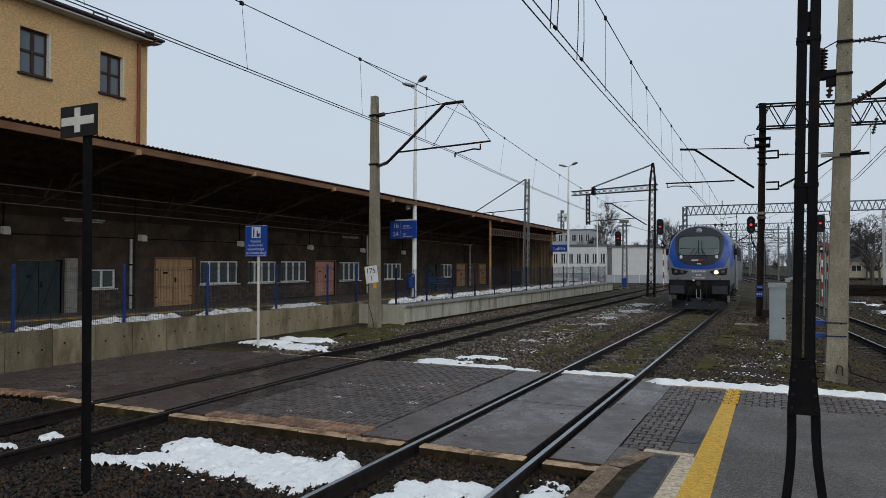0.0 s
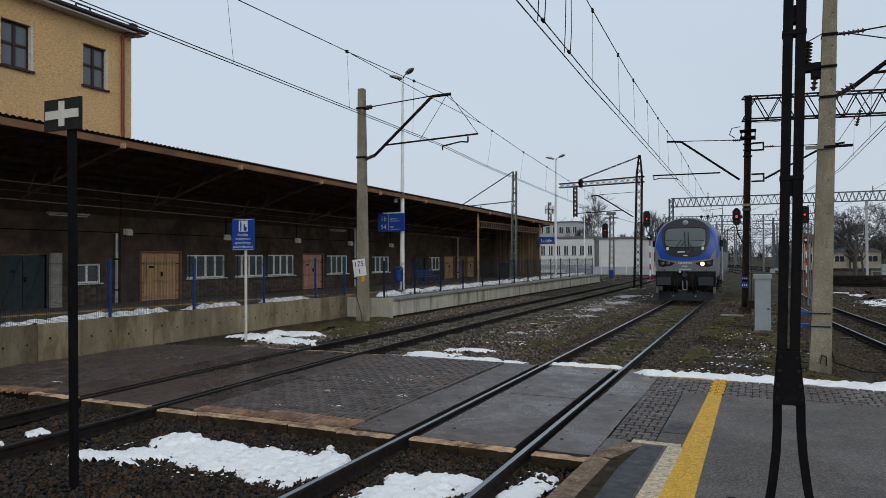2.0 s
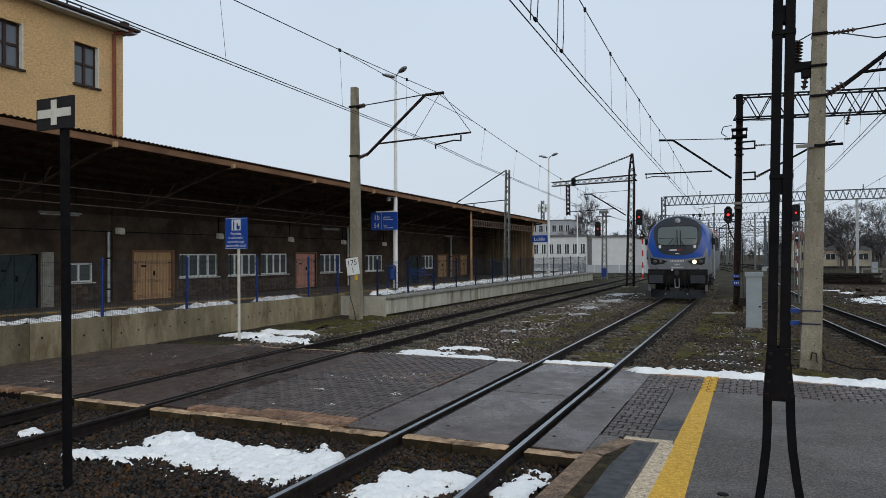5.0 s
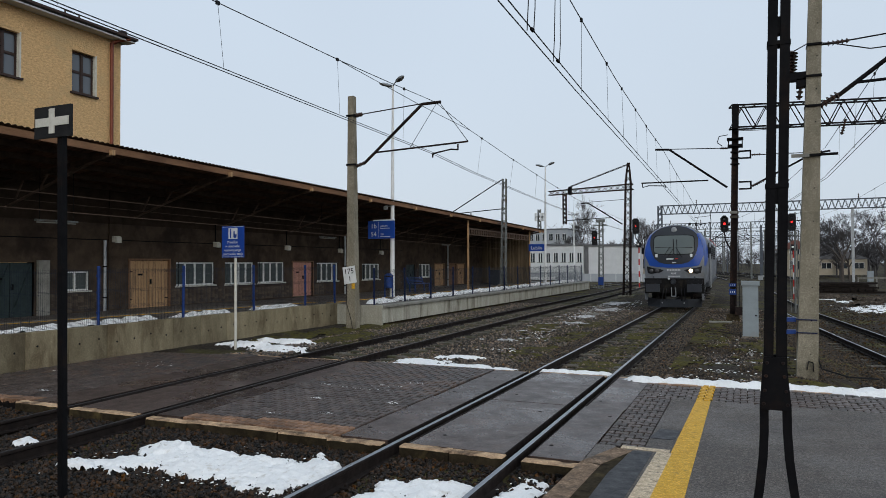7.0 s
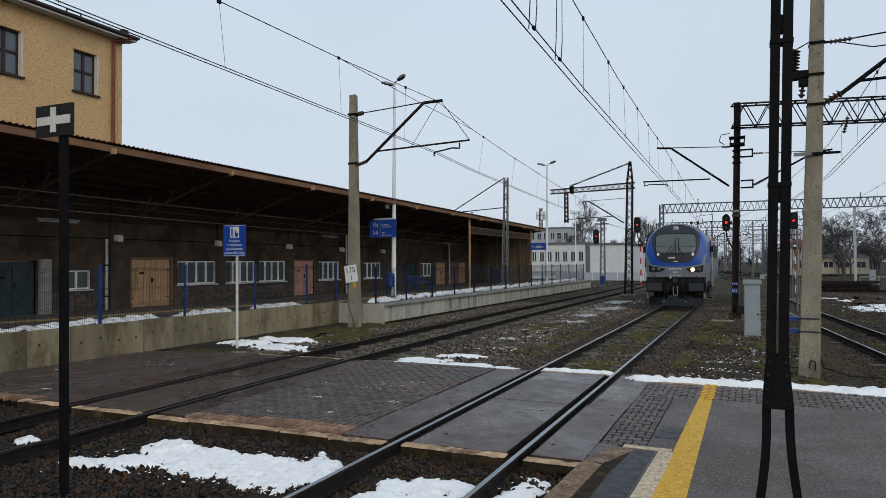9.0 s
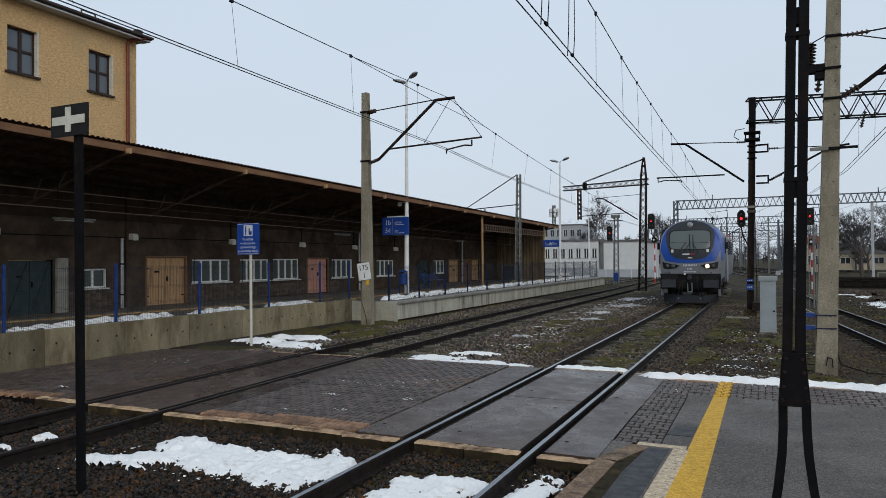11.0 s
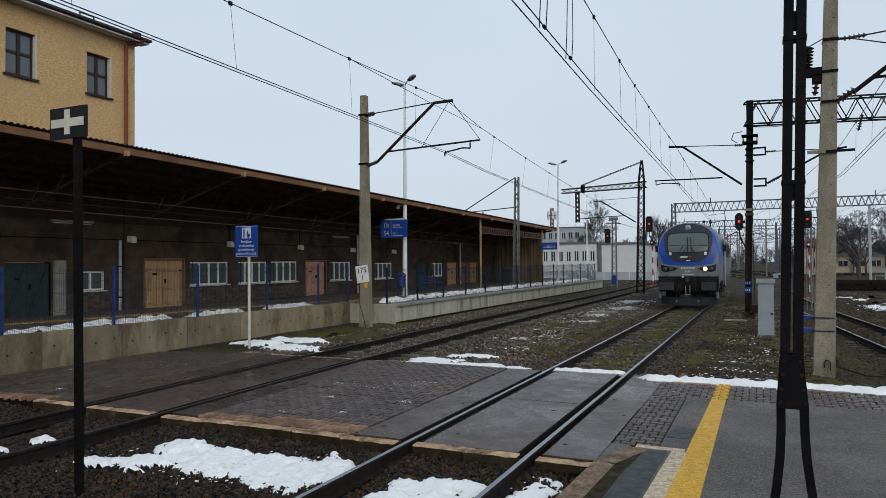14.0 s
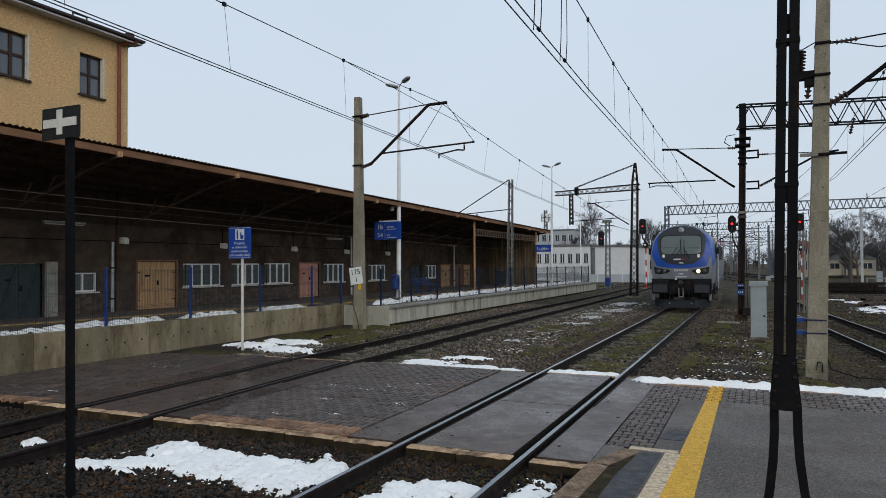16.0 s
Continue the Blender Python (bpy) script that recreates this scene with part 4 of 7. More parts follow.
def downpipe(y, h0, h1, mat, label, x=WX + 0.1):
    t = thing("downpipe", label, "downpipe")
    t.location = (x, y, h0)
    part("pipe", bar((0, 0, 0), (0, 0, h1 - h0), 0.11, n=10), mat, t, smooth=True)
    for k in range(int((h1 - h0) / 1.0)):
        part("bracket", lathe([(0.065, 0.4 + k), (0.065, 0.45 + k)], 10), M["black_steel"], t)


downpipe(15.9, 0.68, 2.95, M["galv"], "pale metal downpipe on the warehouse wall")
downpipe(30.4, 0.62, 3.6, M["galv"], "pale metal downpipe on the warehouse wall")
downpipe(43.7, 0.62, 3.4, M["galv"], "pale metal downpipe on the warehouse wall")

def tube_lamp(y, x, z):
    t = thing("tube_lamp", "unlit fluorescent tube lamp hung under the canopy", "lamp", "canopy tube lamps")
    t.location = (x, y, z)
    part("batten", box(-0.05, 0.05, -0.62, 0.62, 0.03, 0.08), M["grey_steel"], t, bevel=0.008)
    part("tube", bar((0, -0.58, 0.0), (0, 0.58, 0.0), 0.035, n=10), M["coping"], t, smooth=True)
    for yy in (-0.5, 0.5):
        part("hanger", bar((0, yy, 0.08), (0, yy, 1.5), 0.012, n=4), M["black_steel"], t)


# ---- canopy ----
EX = -15.0


def eave_z(y):
    return 5.27 - (y - 9) * 0.0104


can = thing("platform_canopy", "brown corrugated canopy on steel trusses over the platform", "canopy", kind="structure")
bm = bmesh.new()
# Y0 lies out of view; this added stretch shuts out light from the left.
Y0, Y1 = -26.0, 54.0
k = int((Y1 - Y0) / 0.038)
top = []
for i in range(k + 1):
    y = Y0 + (Y1 - Y0) * i / k
    up_ = 0.032 if i % 4 in (1, 2) else 0.0
    top.append((bm.verts.new((EX + 0.12, y, eave_z(y) + 0.0 + up_)), bm.verts.new((WX - 0.4, y, eave_z(y) - 0.55 + up_))))
for a, b in zip(top, top[1:]):
    bm.faces.new((a[0], b[0], b[1], a[1]))
bmesh.ops.solidify(bm, geom=list(bm.faces), thickness=0.006)
part("roof_sheet", bm, M["canopy_sheet"], can)


def along(y0, y1, x, dz, w, h, dzx=0.0):
    bm = bmesh.new()
    a = [(x - w, eave_z(y0) + dz), (x, eave_z(y0) + dz), (x, eave_z(y0) + dz - h), (x - w, eave_z(y0) + dz - h)]
    b = [(x - w, eave_z(y1) + dz), (x, eave_z(y1) + dz), (x, eave_z(y1) + dz - h), (x - w, eave_z(y1) + dz - h)]
    r0 = [bm.verts.new((p, y0, q)) for p, q in a]
    r1 = [bm.verts.new((p, y1, q)) for p, q in b]
    for i in range(4):
        j = (i + 1) % 4
        bm.faces.new((r0[i], r0[j], r1[j], r1[i]))
    bm.faces.new(r0)
    bm.faces.new(r1)
    return bm


part("fascia", along(Y0, Y1, EX + 0.06, -0.045, 0.06, 0.17), M["canopy_beam"], can, "rusty brown fascia board")
for x, dz in ((-15.9, -0.13), (-16.8, -0.26), (-17.8, -0.40), (-18.7, -0.5)):
    part("purlin", along(Y0, Y1, x, dz, 0.08, 0.14), M["truss"], can)
yy = -22.7
while yy < 53:
    ez = eave_z(yy)
    tr = part("truss", bar((EX + 0.08, yy, ez - 0.24), (WX, yy, ez - 0.78), 0.09, 0.12), M["truss"], can)
    part("tie", bar((EX - 0.3, yy, ez - 0.3), (WX, yy, ez - 1.46), 0.06, 0.06), M["truss_tie"], tr)
    for u in (0.3, 0.55, 0.8):
        xa = EX + (WX - EX) * u
        part("web", bar((xa, yy, ez - 0.24 - 0.54 * u), (xa - 0.35, yy, ez - 0.35 - 1.1 * u), 0.04, 0.04), M["truss_tie"], tr)
    part("truss_end", box(EX + 0.06, EX + 0.16, yy - 0.05, yy + 0.05, ez - 0.27, ez - 0.13), M["wood_door"], tr)
    yy += 4.42
for x, dz in ((-16.5, -1.66), (-16.5, -1.22), (-17.9, -1.3)):
    part("brace_rod", along(Y0, Y1 - 1, x, dz, 0.024 if x > -17 else 0.014, 0.024 if x > -17 else 0.014), M["truss_tie"], can)
for y in (12.85, 26.1, 39.3):
    tube_lamp(y, -17.2, 3.30)
# loading bay at the far end: posts, lattice header, ribbed screen
BAY = 50.6
for y, x in ((38.0, -15.2), (BAY, -15.2)):
    part("canopy_post", box(x - 0.045, x + 0.045, y - 0.045, y + 0.045, 0.6, eave_z(y) - 0.25), M["wood_door"], can, "tan painted steel post")
hd = bmesh.new()
box(-15.26, -15.2, 38.1, BAY - 0.1, 3.86, 3.92, hd)
box(-15.26, -15.2, 38.1, BAY - 0.1, 4.20, 4.28, hd)
for i in range(31):
    y = 38.2 + i * 0.395
    box(-15.25, -15.21, y, y + 0.14, 3.921, 4.199, hd)
part("lattice_header", hd, M["truss_tie"], can, "dull brown slotted header beam")
part("bay_end_wall", box(-19.1, -15.3, BAY + 0.12, BAY + 0.24, 0.6, 4.35), M["bay_sheet"], can, "brown ribbed sheet end wall of the loading bay")
for i in range(16):
    x = -18.95 + i * 0.235
    part("wall_rib", box(x, x + 0.10, BAY + 0.06, BAY + 0.117, 0.62, 4.3), M["bay_sheet"], can)
part("gable_filler", box(-19.1, -15.3, BAY + 0.13, BAY + 0.23, 4.353, 4.62), M["canopy_sheet"], can)

# ---- ochre building behind the canopy ----
BX = -22.0
ob = thing("ochre_building", "three storey building in ochre roughcast with brown windows", "building")
oc_windows = [(10.9, 12.1), (14.05, 15.06), (17.0, 17.97)]
y = -8.0
for y0, y1 in [(7.6, 8.7)] + oc_windows:
    part("wall", box(BX - 0.35, BX, y, y0, 0, 10.75), M["ochre"], ob)
    part("wall_below_window", box(BX - 0.35, BX, y0, y1, 0, 8.37), M["ochre"], ob)
    part("wall_above_window", box(BX - 0.35, BX, y0, y1, 9.87, 10.75), M["ochre"], ob)
    y = y1
part("wall", box(BX - 0.35, BX, y, 19.08, 0, 10.75), M["ochre"], ob)
part("gable_wall", box(BX - 12, BX - 0.351, 18.73, 19.08, 0, 10.75), M["ochre"], ob)
part("inner_wall", box(BX - 12, BX - 3.0, -8, 18.9, 0, 10.7), M["plaster"], ob)
for y0, y1 in [(7.6, 8.7)] + oc_windows:
    w = part("window", box(BX - 0.22, BX - 0.14, y0, y0 + 0.07, 8.37, 9.87, box(BX - 0.22, BX - 0.14, y1 - 0.07, y1, 8.37, 9.87, box(BX - 0.22, BX - 0.14, y0 + 0.07, y1 - 0.07, 8.37, 8.45, box(BX - 0.22, BX - 0.14, y0 + 0.07, y1 - 0.07, 9.79, 9.87)))), M["dark_frame"], ob, "dark brown framed window")
    part("mullion", box(BX - 0.2, BX - 0.12, (y0 + y1) / 2 - 0.05, (y0 + y1) / 2 + 0.05, 8.451, 9.789), M["dark_frame"], w)
    for s in (0, 1):
        part("transom", box(BX - 0.2, BX - 0.13, (y0 + 0.071, (y0 + y1) / 2 + 0.051)[s], ((y0 + y1) / 2 - 0.051, y1 - 0.071)[s], 9.10, 9.19), M["dark_frame"], w)
        part("pane", box(BX - 0.18, BX - 0.17, (y0 + 0.06, (y0 + y1) / 2 + 0.04)[s], ((y0 + y1) / 2 - 0.04, y1 - 0.06)[s], 8.44, 9.80), M["upper_pane"], w)
    part("sill", box(BX - 0.1, BX + 0.09, y0 - 0.08, y1 + 0.08, 8.30, 8.365), M["dark_frame"], w)
    part("reveal", box(BX - 0.135, BX + 0.006, y1 - 0.012, y1 - 0.001, 8.372, 9.868, box(BX + 0.0005, BX + 0.008, y1, y1 + 0.05, 8.37, 9.9)), M["off_white"], w, "pale plastered reveal")
part("roof", prism([(BX + 0.5, 10.80), (BX + 0.5, 10.9), (BX - 4, 12.2), (BX - 12, 12.2), (BX - 12, 10.76), (BX + 0.3, 10.76)], -8.3, 19.42), M["roof_grey"], ob, "dark sheet metal roof")
part("eave_board", box(BX, BX + 0.45, -8.3, 19.36, 10.70, 10.755), M["facade"], ob)
part("gutter", box(BX + 0.46, BX + 0.56, -8.3, 19.42, 10.80, 10.88), M["dark_frame"], ob)
part("drainpipe", chain([(BX + 0.1, 18.60, 1), (BX + 0.1, 18.60, 10.55), (BX + 0.28, 18.8, 10.68), (BX + 0.5, 19.1, 10.8)], 0.13, n=10), M["copper_pipe"], ob, "red-brown drainpipe", smooth=True)
for y in (11.5, 13.0, 16.6):
    part("snow_guard", box(BX + 0.1, BX + 0.14, y, y + 0.6, 11.13, 11.17, box(BX + 0.1, BX + 0.14, y, y + 0.04, 11.0, 11.13, box(BX + 0.1, BX + 0.14, y + 0.56, y + 0.6, 11.0, 11.13))), M["dark_frame"], ob)
part("corner_post", box(BX + 0.12, BX + 0.32, 18.85, 19.1, 10.9, 11.1), M["dark_frame"], ob)


# ---- locomotive: local x across, y backwards, z up from the rail ----
LOCO = pose(-3.135, 33.25, 0.0, 0, 0, 1.1)


def outline(w, n=28):
    """Half outline of the cab front from the bottom middle, round the side, to the top middle."""
    pts = [(0.0, 1.12), (w * 0.6, 1.12), (w * 0.93, 1.14), (w * 0.965, 1.35), (w * 0.985, 1.7), (w, 2.1), (w * 0.995, 2.5), (w * 0.965, 2.85),
           (w * 0.90, 3.15), (w * 0.79, 3.42), (w * 0.62, 3.64), (w * 0.42, 3.775), (w * 0.2, 3.835), (0.0, 3.85)]
    return pts + [(-x, z) for x, z in pts[-2:0:-1]]


def nose(x, z):
    """Setback of the curved cab front."""
    return 0.20 * (abs(x) / 1.3) ** 2.4 + 0.30 * max(0, z - 2.35) ** 1.45 + 0.05 * max(0, 1.6 - z)


def ring_at(w, lift, y=None):
    return [(x, (nose(x, z) if y is None else y + 0.25 * nose(x, z)), z + (lift if z > 2.6 else 0) * min(1, (z - 2.6) / 0.6)) for x, z in outline(w)]


def patch(points, off, thick=0.012, rings=8, centre=None):
    """A panel that follows the cab front, from an outline in (x, z)."""
    cx = sum(p[0] for p in points) / len(points) if centre is None else centre[0]
    cz = sum(p[1] for p in points) / len(points) if centre is None else centre[1]
    bm, rows = bmesh.new(), []
    for k in range(rings + 1):
        u = 1 - k / (rings + 0.6)
        rows.append([bm.verts.new((cx + (x - cx) * u, nose(cx + (x - cx) * u, cz + (z - cz) * u) - off, cz + (z - cz) * u)) for x, z in points])
    back = [bm.verts.new((v.co.x, v.co.y + thick + off, v.co.z)) for v in rows[0]]
    n = len(points)
    for a, b in zip([back] + rows, rows):
        for i in range(n):
            j = (i + 1) % n
            bm.faces.new((a[i], a[j], b[j], b[i]))
    bm.faces.new(rows[-1])
    return bm


def oval(cx, cz, rx, rz, p=2.0, n=40):
    out = []
    for i in range(n):
        a = 2 * math.pi * i / n
        c, s = math.cos(a), math.sin(a)
        out.append((cx + rx * math.copysign(abs(c) ** (2 / p), c), cz + rz * math.copysign(abs(s) ** (2 / p), s)))
    return out


loco = thing("diesel_locomotive", "blue and grey diesel locomotive with one lit headlight", "locomotive")
loco.matrix_world = LOCO
bm = bmesh.new()
rings = [ring_at(1.31, 0.0), ring_at(1.37, 0.02, 0.45), ring_at(1.43, 0.06, 0.95), ring_at(1.45, 0.10, 2.2), ring_at(1.45, 0.12, 19.0)]
vr = [[bm.verts.new(p) for p in r] for r in rings]
n = len(vr[0])
for a, b in zip(vr, vr[1:]):
    for i in range(n):
        j = (i + 1) % n
        bm.faces.new((a[i], a[j], b[j], b[i]))
bm.faces.new(vr[-1])
rows = [vr[0]]
for k in range(1, 7):
    u = 1 - k / 6.6
    rows.append([bm.verts.new((x * u, nose(x * u, 2.5 + (z - 2.5) * u), 2.5 + (z - 2.5) * u)) for x, _, z in rings[0]])
for a, b in zip(rows, rows[1:]):
    for i in range(n):
        j = (i + 1) % n
        bm.faces.new((b[i], b[j], a[j], a[i]))
bm.faces.new(rows[-1])
body = part("body", bm, M["loco_grey"], loco, "light grey painted body", smooth=True)


def cheek(s):
    """Blue side of the cab behind the front, following the body."""
    bm = bmesh.new()
    cols = []
    zs = [1.98, 2.2, 2.5, 2.8, 3.0, 3.15, 3.28, 3.38, 3.46]

    def half(w, z):
        o = [p for p in outline(w)[:14]]
        for (xa, za), (xb, zb) in zip(o, o[1:]):
            if za <= z <= zb:
                return xa + (xb - xa) * (z - za) / max(1e-6, zb - za)
        return 0
    for w, y, lift, cut in ((1.31, None, 0.0, 0.0), (1.37, 0.45, 0.02, 0.0), (1.43, 0.95, 0.06, 0.25), (1.45, 1.5, 0.08, 0.55)):
        col = []
        for z in zs:
            zz = max(z, 1.98 + cut)
            x = half(w, zz) + 0.010
            yy = nose(x, zz) - 0.004 if y is None else y + 0.25 * nose(x, zz)
            col.append(bm.verts.new((s * x, yy, zz + lift * min(1, max(0, (zz - 2.6) / 0.6)) + 0.008)))
        cols.append(col)
    for a, b in zip(cols, cols[1:]):
        for i in range(len(zs) - 1):
            bm.faces.new((a[i], a[i + 1], b[i + 1], b[i]) if s > 0 else (b[i], b[i + 1], a[i + 1], a[i]))
    return bm


for s in (-1, 1):
    part("cab_side_panel", cheek(s), M["loco_blue"], loco, "glossy blue cab side", smooth=True)
half_b = [p for p in outline(1.312)[:14] if p[1] >= 2.1]
chin = [(-1.30 + 2.6 * i / 12, 1.90 + 0.16 * abs(-1 + 2 * i / 12) ** 2.4) for i in range(13)]
blue = chin[1:-1] + [(x, z) for x, z in half_b if z > 2.12] + [(-x, z) for x, z in half_b[::-1] if z > 2.12 and x > 0.01]
part("front_panel", patch(blue, 0.010, centre=(0, 2.9)), M["loco_blue"], loco, "glossy blue cab front", smooth=True)
right = [(0.35, 2.07), (0.62, 2.14), (0.85, 2.32), (0.98, 2.6), (1.05, 2.9), (1.06, 3.12), (1.05, 3.28), (0.99, 3.45), (0.80, 3.635), (0.54, 3.77), (0.26, 3.832)]
mask = [(0.0, 2.05)] + right + [(0.0, 3.845)] + [(-x, z) for x, z in right[::-1]]
part("front_mask", patch(mask, 0.022, rings=9, centre=(0, 2.98)), M["loco_dark"], loco, "dark grey front mask", smooth=True)
part("windscreen_seal", patch(oval(0, 2.965, 0.915, 0.465, 6.5), 0.032), M["loco_black"], loco, smooth=True)
wind = part("windscreen", patch(oval(0, 2.965, 0.875, 0.43, 6.5), 0.038), M["loco_glass"], loco, "large pale reflecting windscreen", smooth=True)
part("sun_blind", patch([(-0.82, 2.86), (0.82, 2.83), (0.82, 2.80), (-0.82, 2.83)], 0.041, 0.004, 2), M["loco_black"], wind)
for a, b, w in (((0.02, 2.42), (-0.02, 3.22), 0.035), ((0.16, 2.42), (0.13, 3.2), 0.03), ((-0.3, 2.36), (0.0, 2.80), 0.02), ((0.38, 2.36), (0.12, 2.82), 0.02), ((-0.46, 2.42), (-0.16, 2.86), 0.025)):
    part("wiper", bar((a[0], nose(*a) - 0.07, a[1]), (b[0], nose(*b) - 0.07, b[1]), w, 0.02), M["loco_black"], loco)
for x in (-0.76, 0.76):
    part("marker_lamp", patch(oval(x, 2.46, 0.055, 0.075, 4, 12), 0.05), M["white_paint"], loco, "small pale marker lamp", smooth=True)
part("roof_lamp", lathe([(0.13, 0.0), (0.13, -0.05), (0.10, -0.07)], 16, None, (0, nose(0, 3.66) - 0.0, 3.66), "y"), M["galv"], loco, "round unlit roof headlamp", smooth=True)
part("emblem", patch([(-0.34, 2.27), (-0.02, 2.27), (0.0, 2.34), (-0.30, 2.34)], 0.034, 0.004, 1), M["marker"], loco)
part("emblem_bar", patch([(0.04, 2.28), (0.20, 2.29), (0.20, 2.33), (0.06, 2.33)], 0.034, 0.004, 1), M["red_paint"], loco)
part("emblem_mark", patch([(-0.09, 2.12), (0.12, 2.11), (0.09, 2.16), (-0.06, 2.17)], 0.034, 0.004, 1), M["marker"], loco)
for s in (-1, 1):
    hl = part("headlight_panel", patch([(s * 0.44, 1.78), (s * 0.62, 1.67), (s * 1.0, 1.62), (s * 1.17, 1.66), (s * 1.21, 1.97), (s * 0.98, 1.90), (s * 0.6, 1.84)], 0.02), M["loco_black"], loco, "black headlight cluster", smooth=True)
    for x, lit in ((0.74, s > 0), (1.0, False)):
        c = (s * x, nose(s * x, 1.76) - 0.03, 1.76)
        part("headlight", lathe([(0.09, 0.0), (0.09, -0.03), (0.06, -0.045)], 16, None, c, "y"), M["headlight"] if lit else M["lens"], hl, "lit warm headlight" if lit else "unlit headlight lens", smooth=True)
# running number: bars only
for z, w, h in ((1.80, 0.6, 0.085), (1.64, 0.24, 0.075), (1.505, 0.52, 0.055)):
    x = -w / 2
    while x < w / 2:
        part("number_bar", box(x, x + h * 0.5, nose(x, z) - 0.012, nose(x, z), z - h / 2, z + h / 2), M["marker"], loco)
        x += h * 0.8
for s in (-1, 1):
    part("step_grip", box(s * 0.9 - 0.03, s * 0.9 + 0.03, -0.02, 0.02, 1.44, 1.5), M["loco_dark"], loco)
# buffer beam and gear
beam = part("buffer_beam", box(-1.29, 1.29, -0.02, 0.7, 0.72, 1.36), M["loco_under"], loco, bevel=0.03)
part("beam_top", box(-1.30, 1.30, -0.08, 0.3, 1.36, 1.42), M["loco_black"], loco, bevel=0.02)
for s in (-1, 1):
    bf = part("buffer", box(s * 0.9 - 0.31, s * 0.9 + 0.31, -0.42, -0.34, 0.80, 1.16), M["loco_dark"], loco, "dark square buffer plate", bevel=0.05)
    part("buffer_case", lathe([(0.2, -0.34), (0.2, -0.1), (0.26, -0.02)], 16, None, (s * 0.9, 0, 0.99), "y"), M["loco_under"], bf, smooth=True)
    part("crash_box", box(s * 0.9 - 0.34, s * 0.9 + 0.34, -0.09, 0.1, 1.17, 1.34), M["loco_black"], loco, bevel=0.03)
    part("side_steps", box(s * 1.24 - 0.05, s * 1.24 + 0.05, 0.05, 0.35, 0.42, 1.0), M["loco_grey"], loco, "pale grey step plate", bevel=0.015)
    for k in range(2):
        part("hose", chain([(s * (0.32 + 0.13 * k), -0.03, 0.95), (s * (0.34 + 0.13 * k), -0.16, 0.75), (s * (0.36 + 0.13 * k), -0.16, 0.5), (s * (0.33 + 0.13 * k), -0.08, 0.38)], 0.04), M["loco_black"], loco, smooth=True)
    part("rail_guard", box(s * 0.75 - 0.05, s * 0.75 + 0.05, 0.3, 0.42, 0.08, 0.7), M["loco_under"], loco)
part("drawhook", box(-0.04, 0.04, -0.3, 0.0, 0.93, 1.07), M["loco_under"], loco, bevel=0.01)
part("screw_coupling", chain([(-0.09, -0.26, 1.0), (-0.09, -0.2, 0.6), (0.09, -0.2, 0.6), (0.09, -0.26, 1.0)], 0.045), M["galv"], loco)
part("coupling_socket", lathe([(0.10, -0.12), (0.13, -0.04), (0.13, 0)], 14, None, (-0.02, 0, 1.25), "y"), M["loco_dark"], loco, smooth=True)
part("beam_lamp", lathe([(0.04, -0.06), (0.05, 0)], 10, None, (-0.22, -0.08, 1.40), "y"), M["white_paint"], loco)
bm = bmesh.new()
pl = [(-1.18, 0.45, 0.12), (-0.6, 0.0, 0.10), (0.6, 0.0, 0.10), (1.18, 0.45, 0.12)]
pt = [(-1.22, 0.5, 0.50), (-0.6, 0.12, 0.46), (0.6, 0.12, 0.46), (1.22, 0.5, 0.50)]
lo, hi = [bm.verts.new((x, y - 0.25, z)) for x, y, z in pl], [bm.verts.new((x, y - 0.2, z)) for x, y, z in pt]
for i in range(3):
    bm.faces.new((lo[i], lo[i + 1], hi[i + 1], hi[i]))
bmesh.ops.solidify(bm, geom=list(bm.faces), thickness=0.03)
part("snow_plough", bm, M["loco_dark"], loco, "dark steel rail plough")
for x, y in ((-0.5, -0.22), (0.45, -0.22)):
    part("plough_bolt", lathe([(0.03, -0.03), (0.03, 0.02)], 8, None, (x, y, 0.3), "y"), M["galv"], loco)
# side details
for s in (-1, 1):
    x = s * 1.455
    part("cab_window", box(x - 0.02, x + 0.02, 1.55, 2.15, 2.35, 3.05), M["loco_black"], loco, bevel=0.01)
    d = part("cab_door", box(x - 0.02, x + 0.02, 2.45, 3.1, 1.25, 3.15), M["loco_grey"], loco, "grey cab door", bevel=0.008)
    part("handrail", bar((x + s * 0.06, 2.38, 0.9), (x + s * 0.06, 2.38, 2.5), 0.03, n=6), M["galv"], d)
    part("handrail", bar((x + s * 0.06, 3.18, 0.9), (x + s * 0.06, 3.18, 2.5), 0.03, n=6), M["galv"], d)
    for k in range(3):
        gr = part("side_grille", box(x - 0.02, x + 0.012, 6.4 + k * 3.0, 7.9 + k * 3.0, 2.3, 3.1), M["loco_dark"], loco, bevel=0.005)
        for q in range(6):
            part("louvre", box(x - 0.01, x + 0.03, 6.45 + k * 3.0, 7.85 + k * 3.0, 2.36 + q * 0.12, 2.40 + q * 0.12), M["loco_under"], gr)
    part("side_stripe", box(x - 0.02, x + 0.006, 3.3, 18.9, 3.28, 3.33), M["red_paint"], loco, "red side stripe")
    part("sill", box(s * 1.40 - 0.06, s * 1.40 + 0.06, 1.0, 18.9, 1.0, 1.2), M["loco_dark"], loco)
    part("mirror", box(s * 1.52 - 0.06, s * 1.52 + 0.06, 1.35, 1.41, 2.55, 2.85), M["loco_black"], loco, bevel=0.01)
    for k in range(3):
        part("ladder_step", box(s * 1.38 - 0.1, s * 1.38 + 0.1, 2.5, 3.05, 0.35 + 0.27 * k, 0.39 + 0.27 * k), M["loco_under"], loco)
roof_bm, roof_rows = bmesh.new(), []
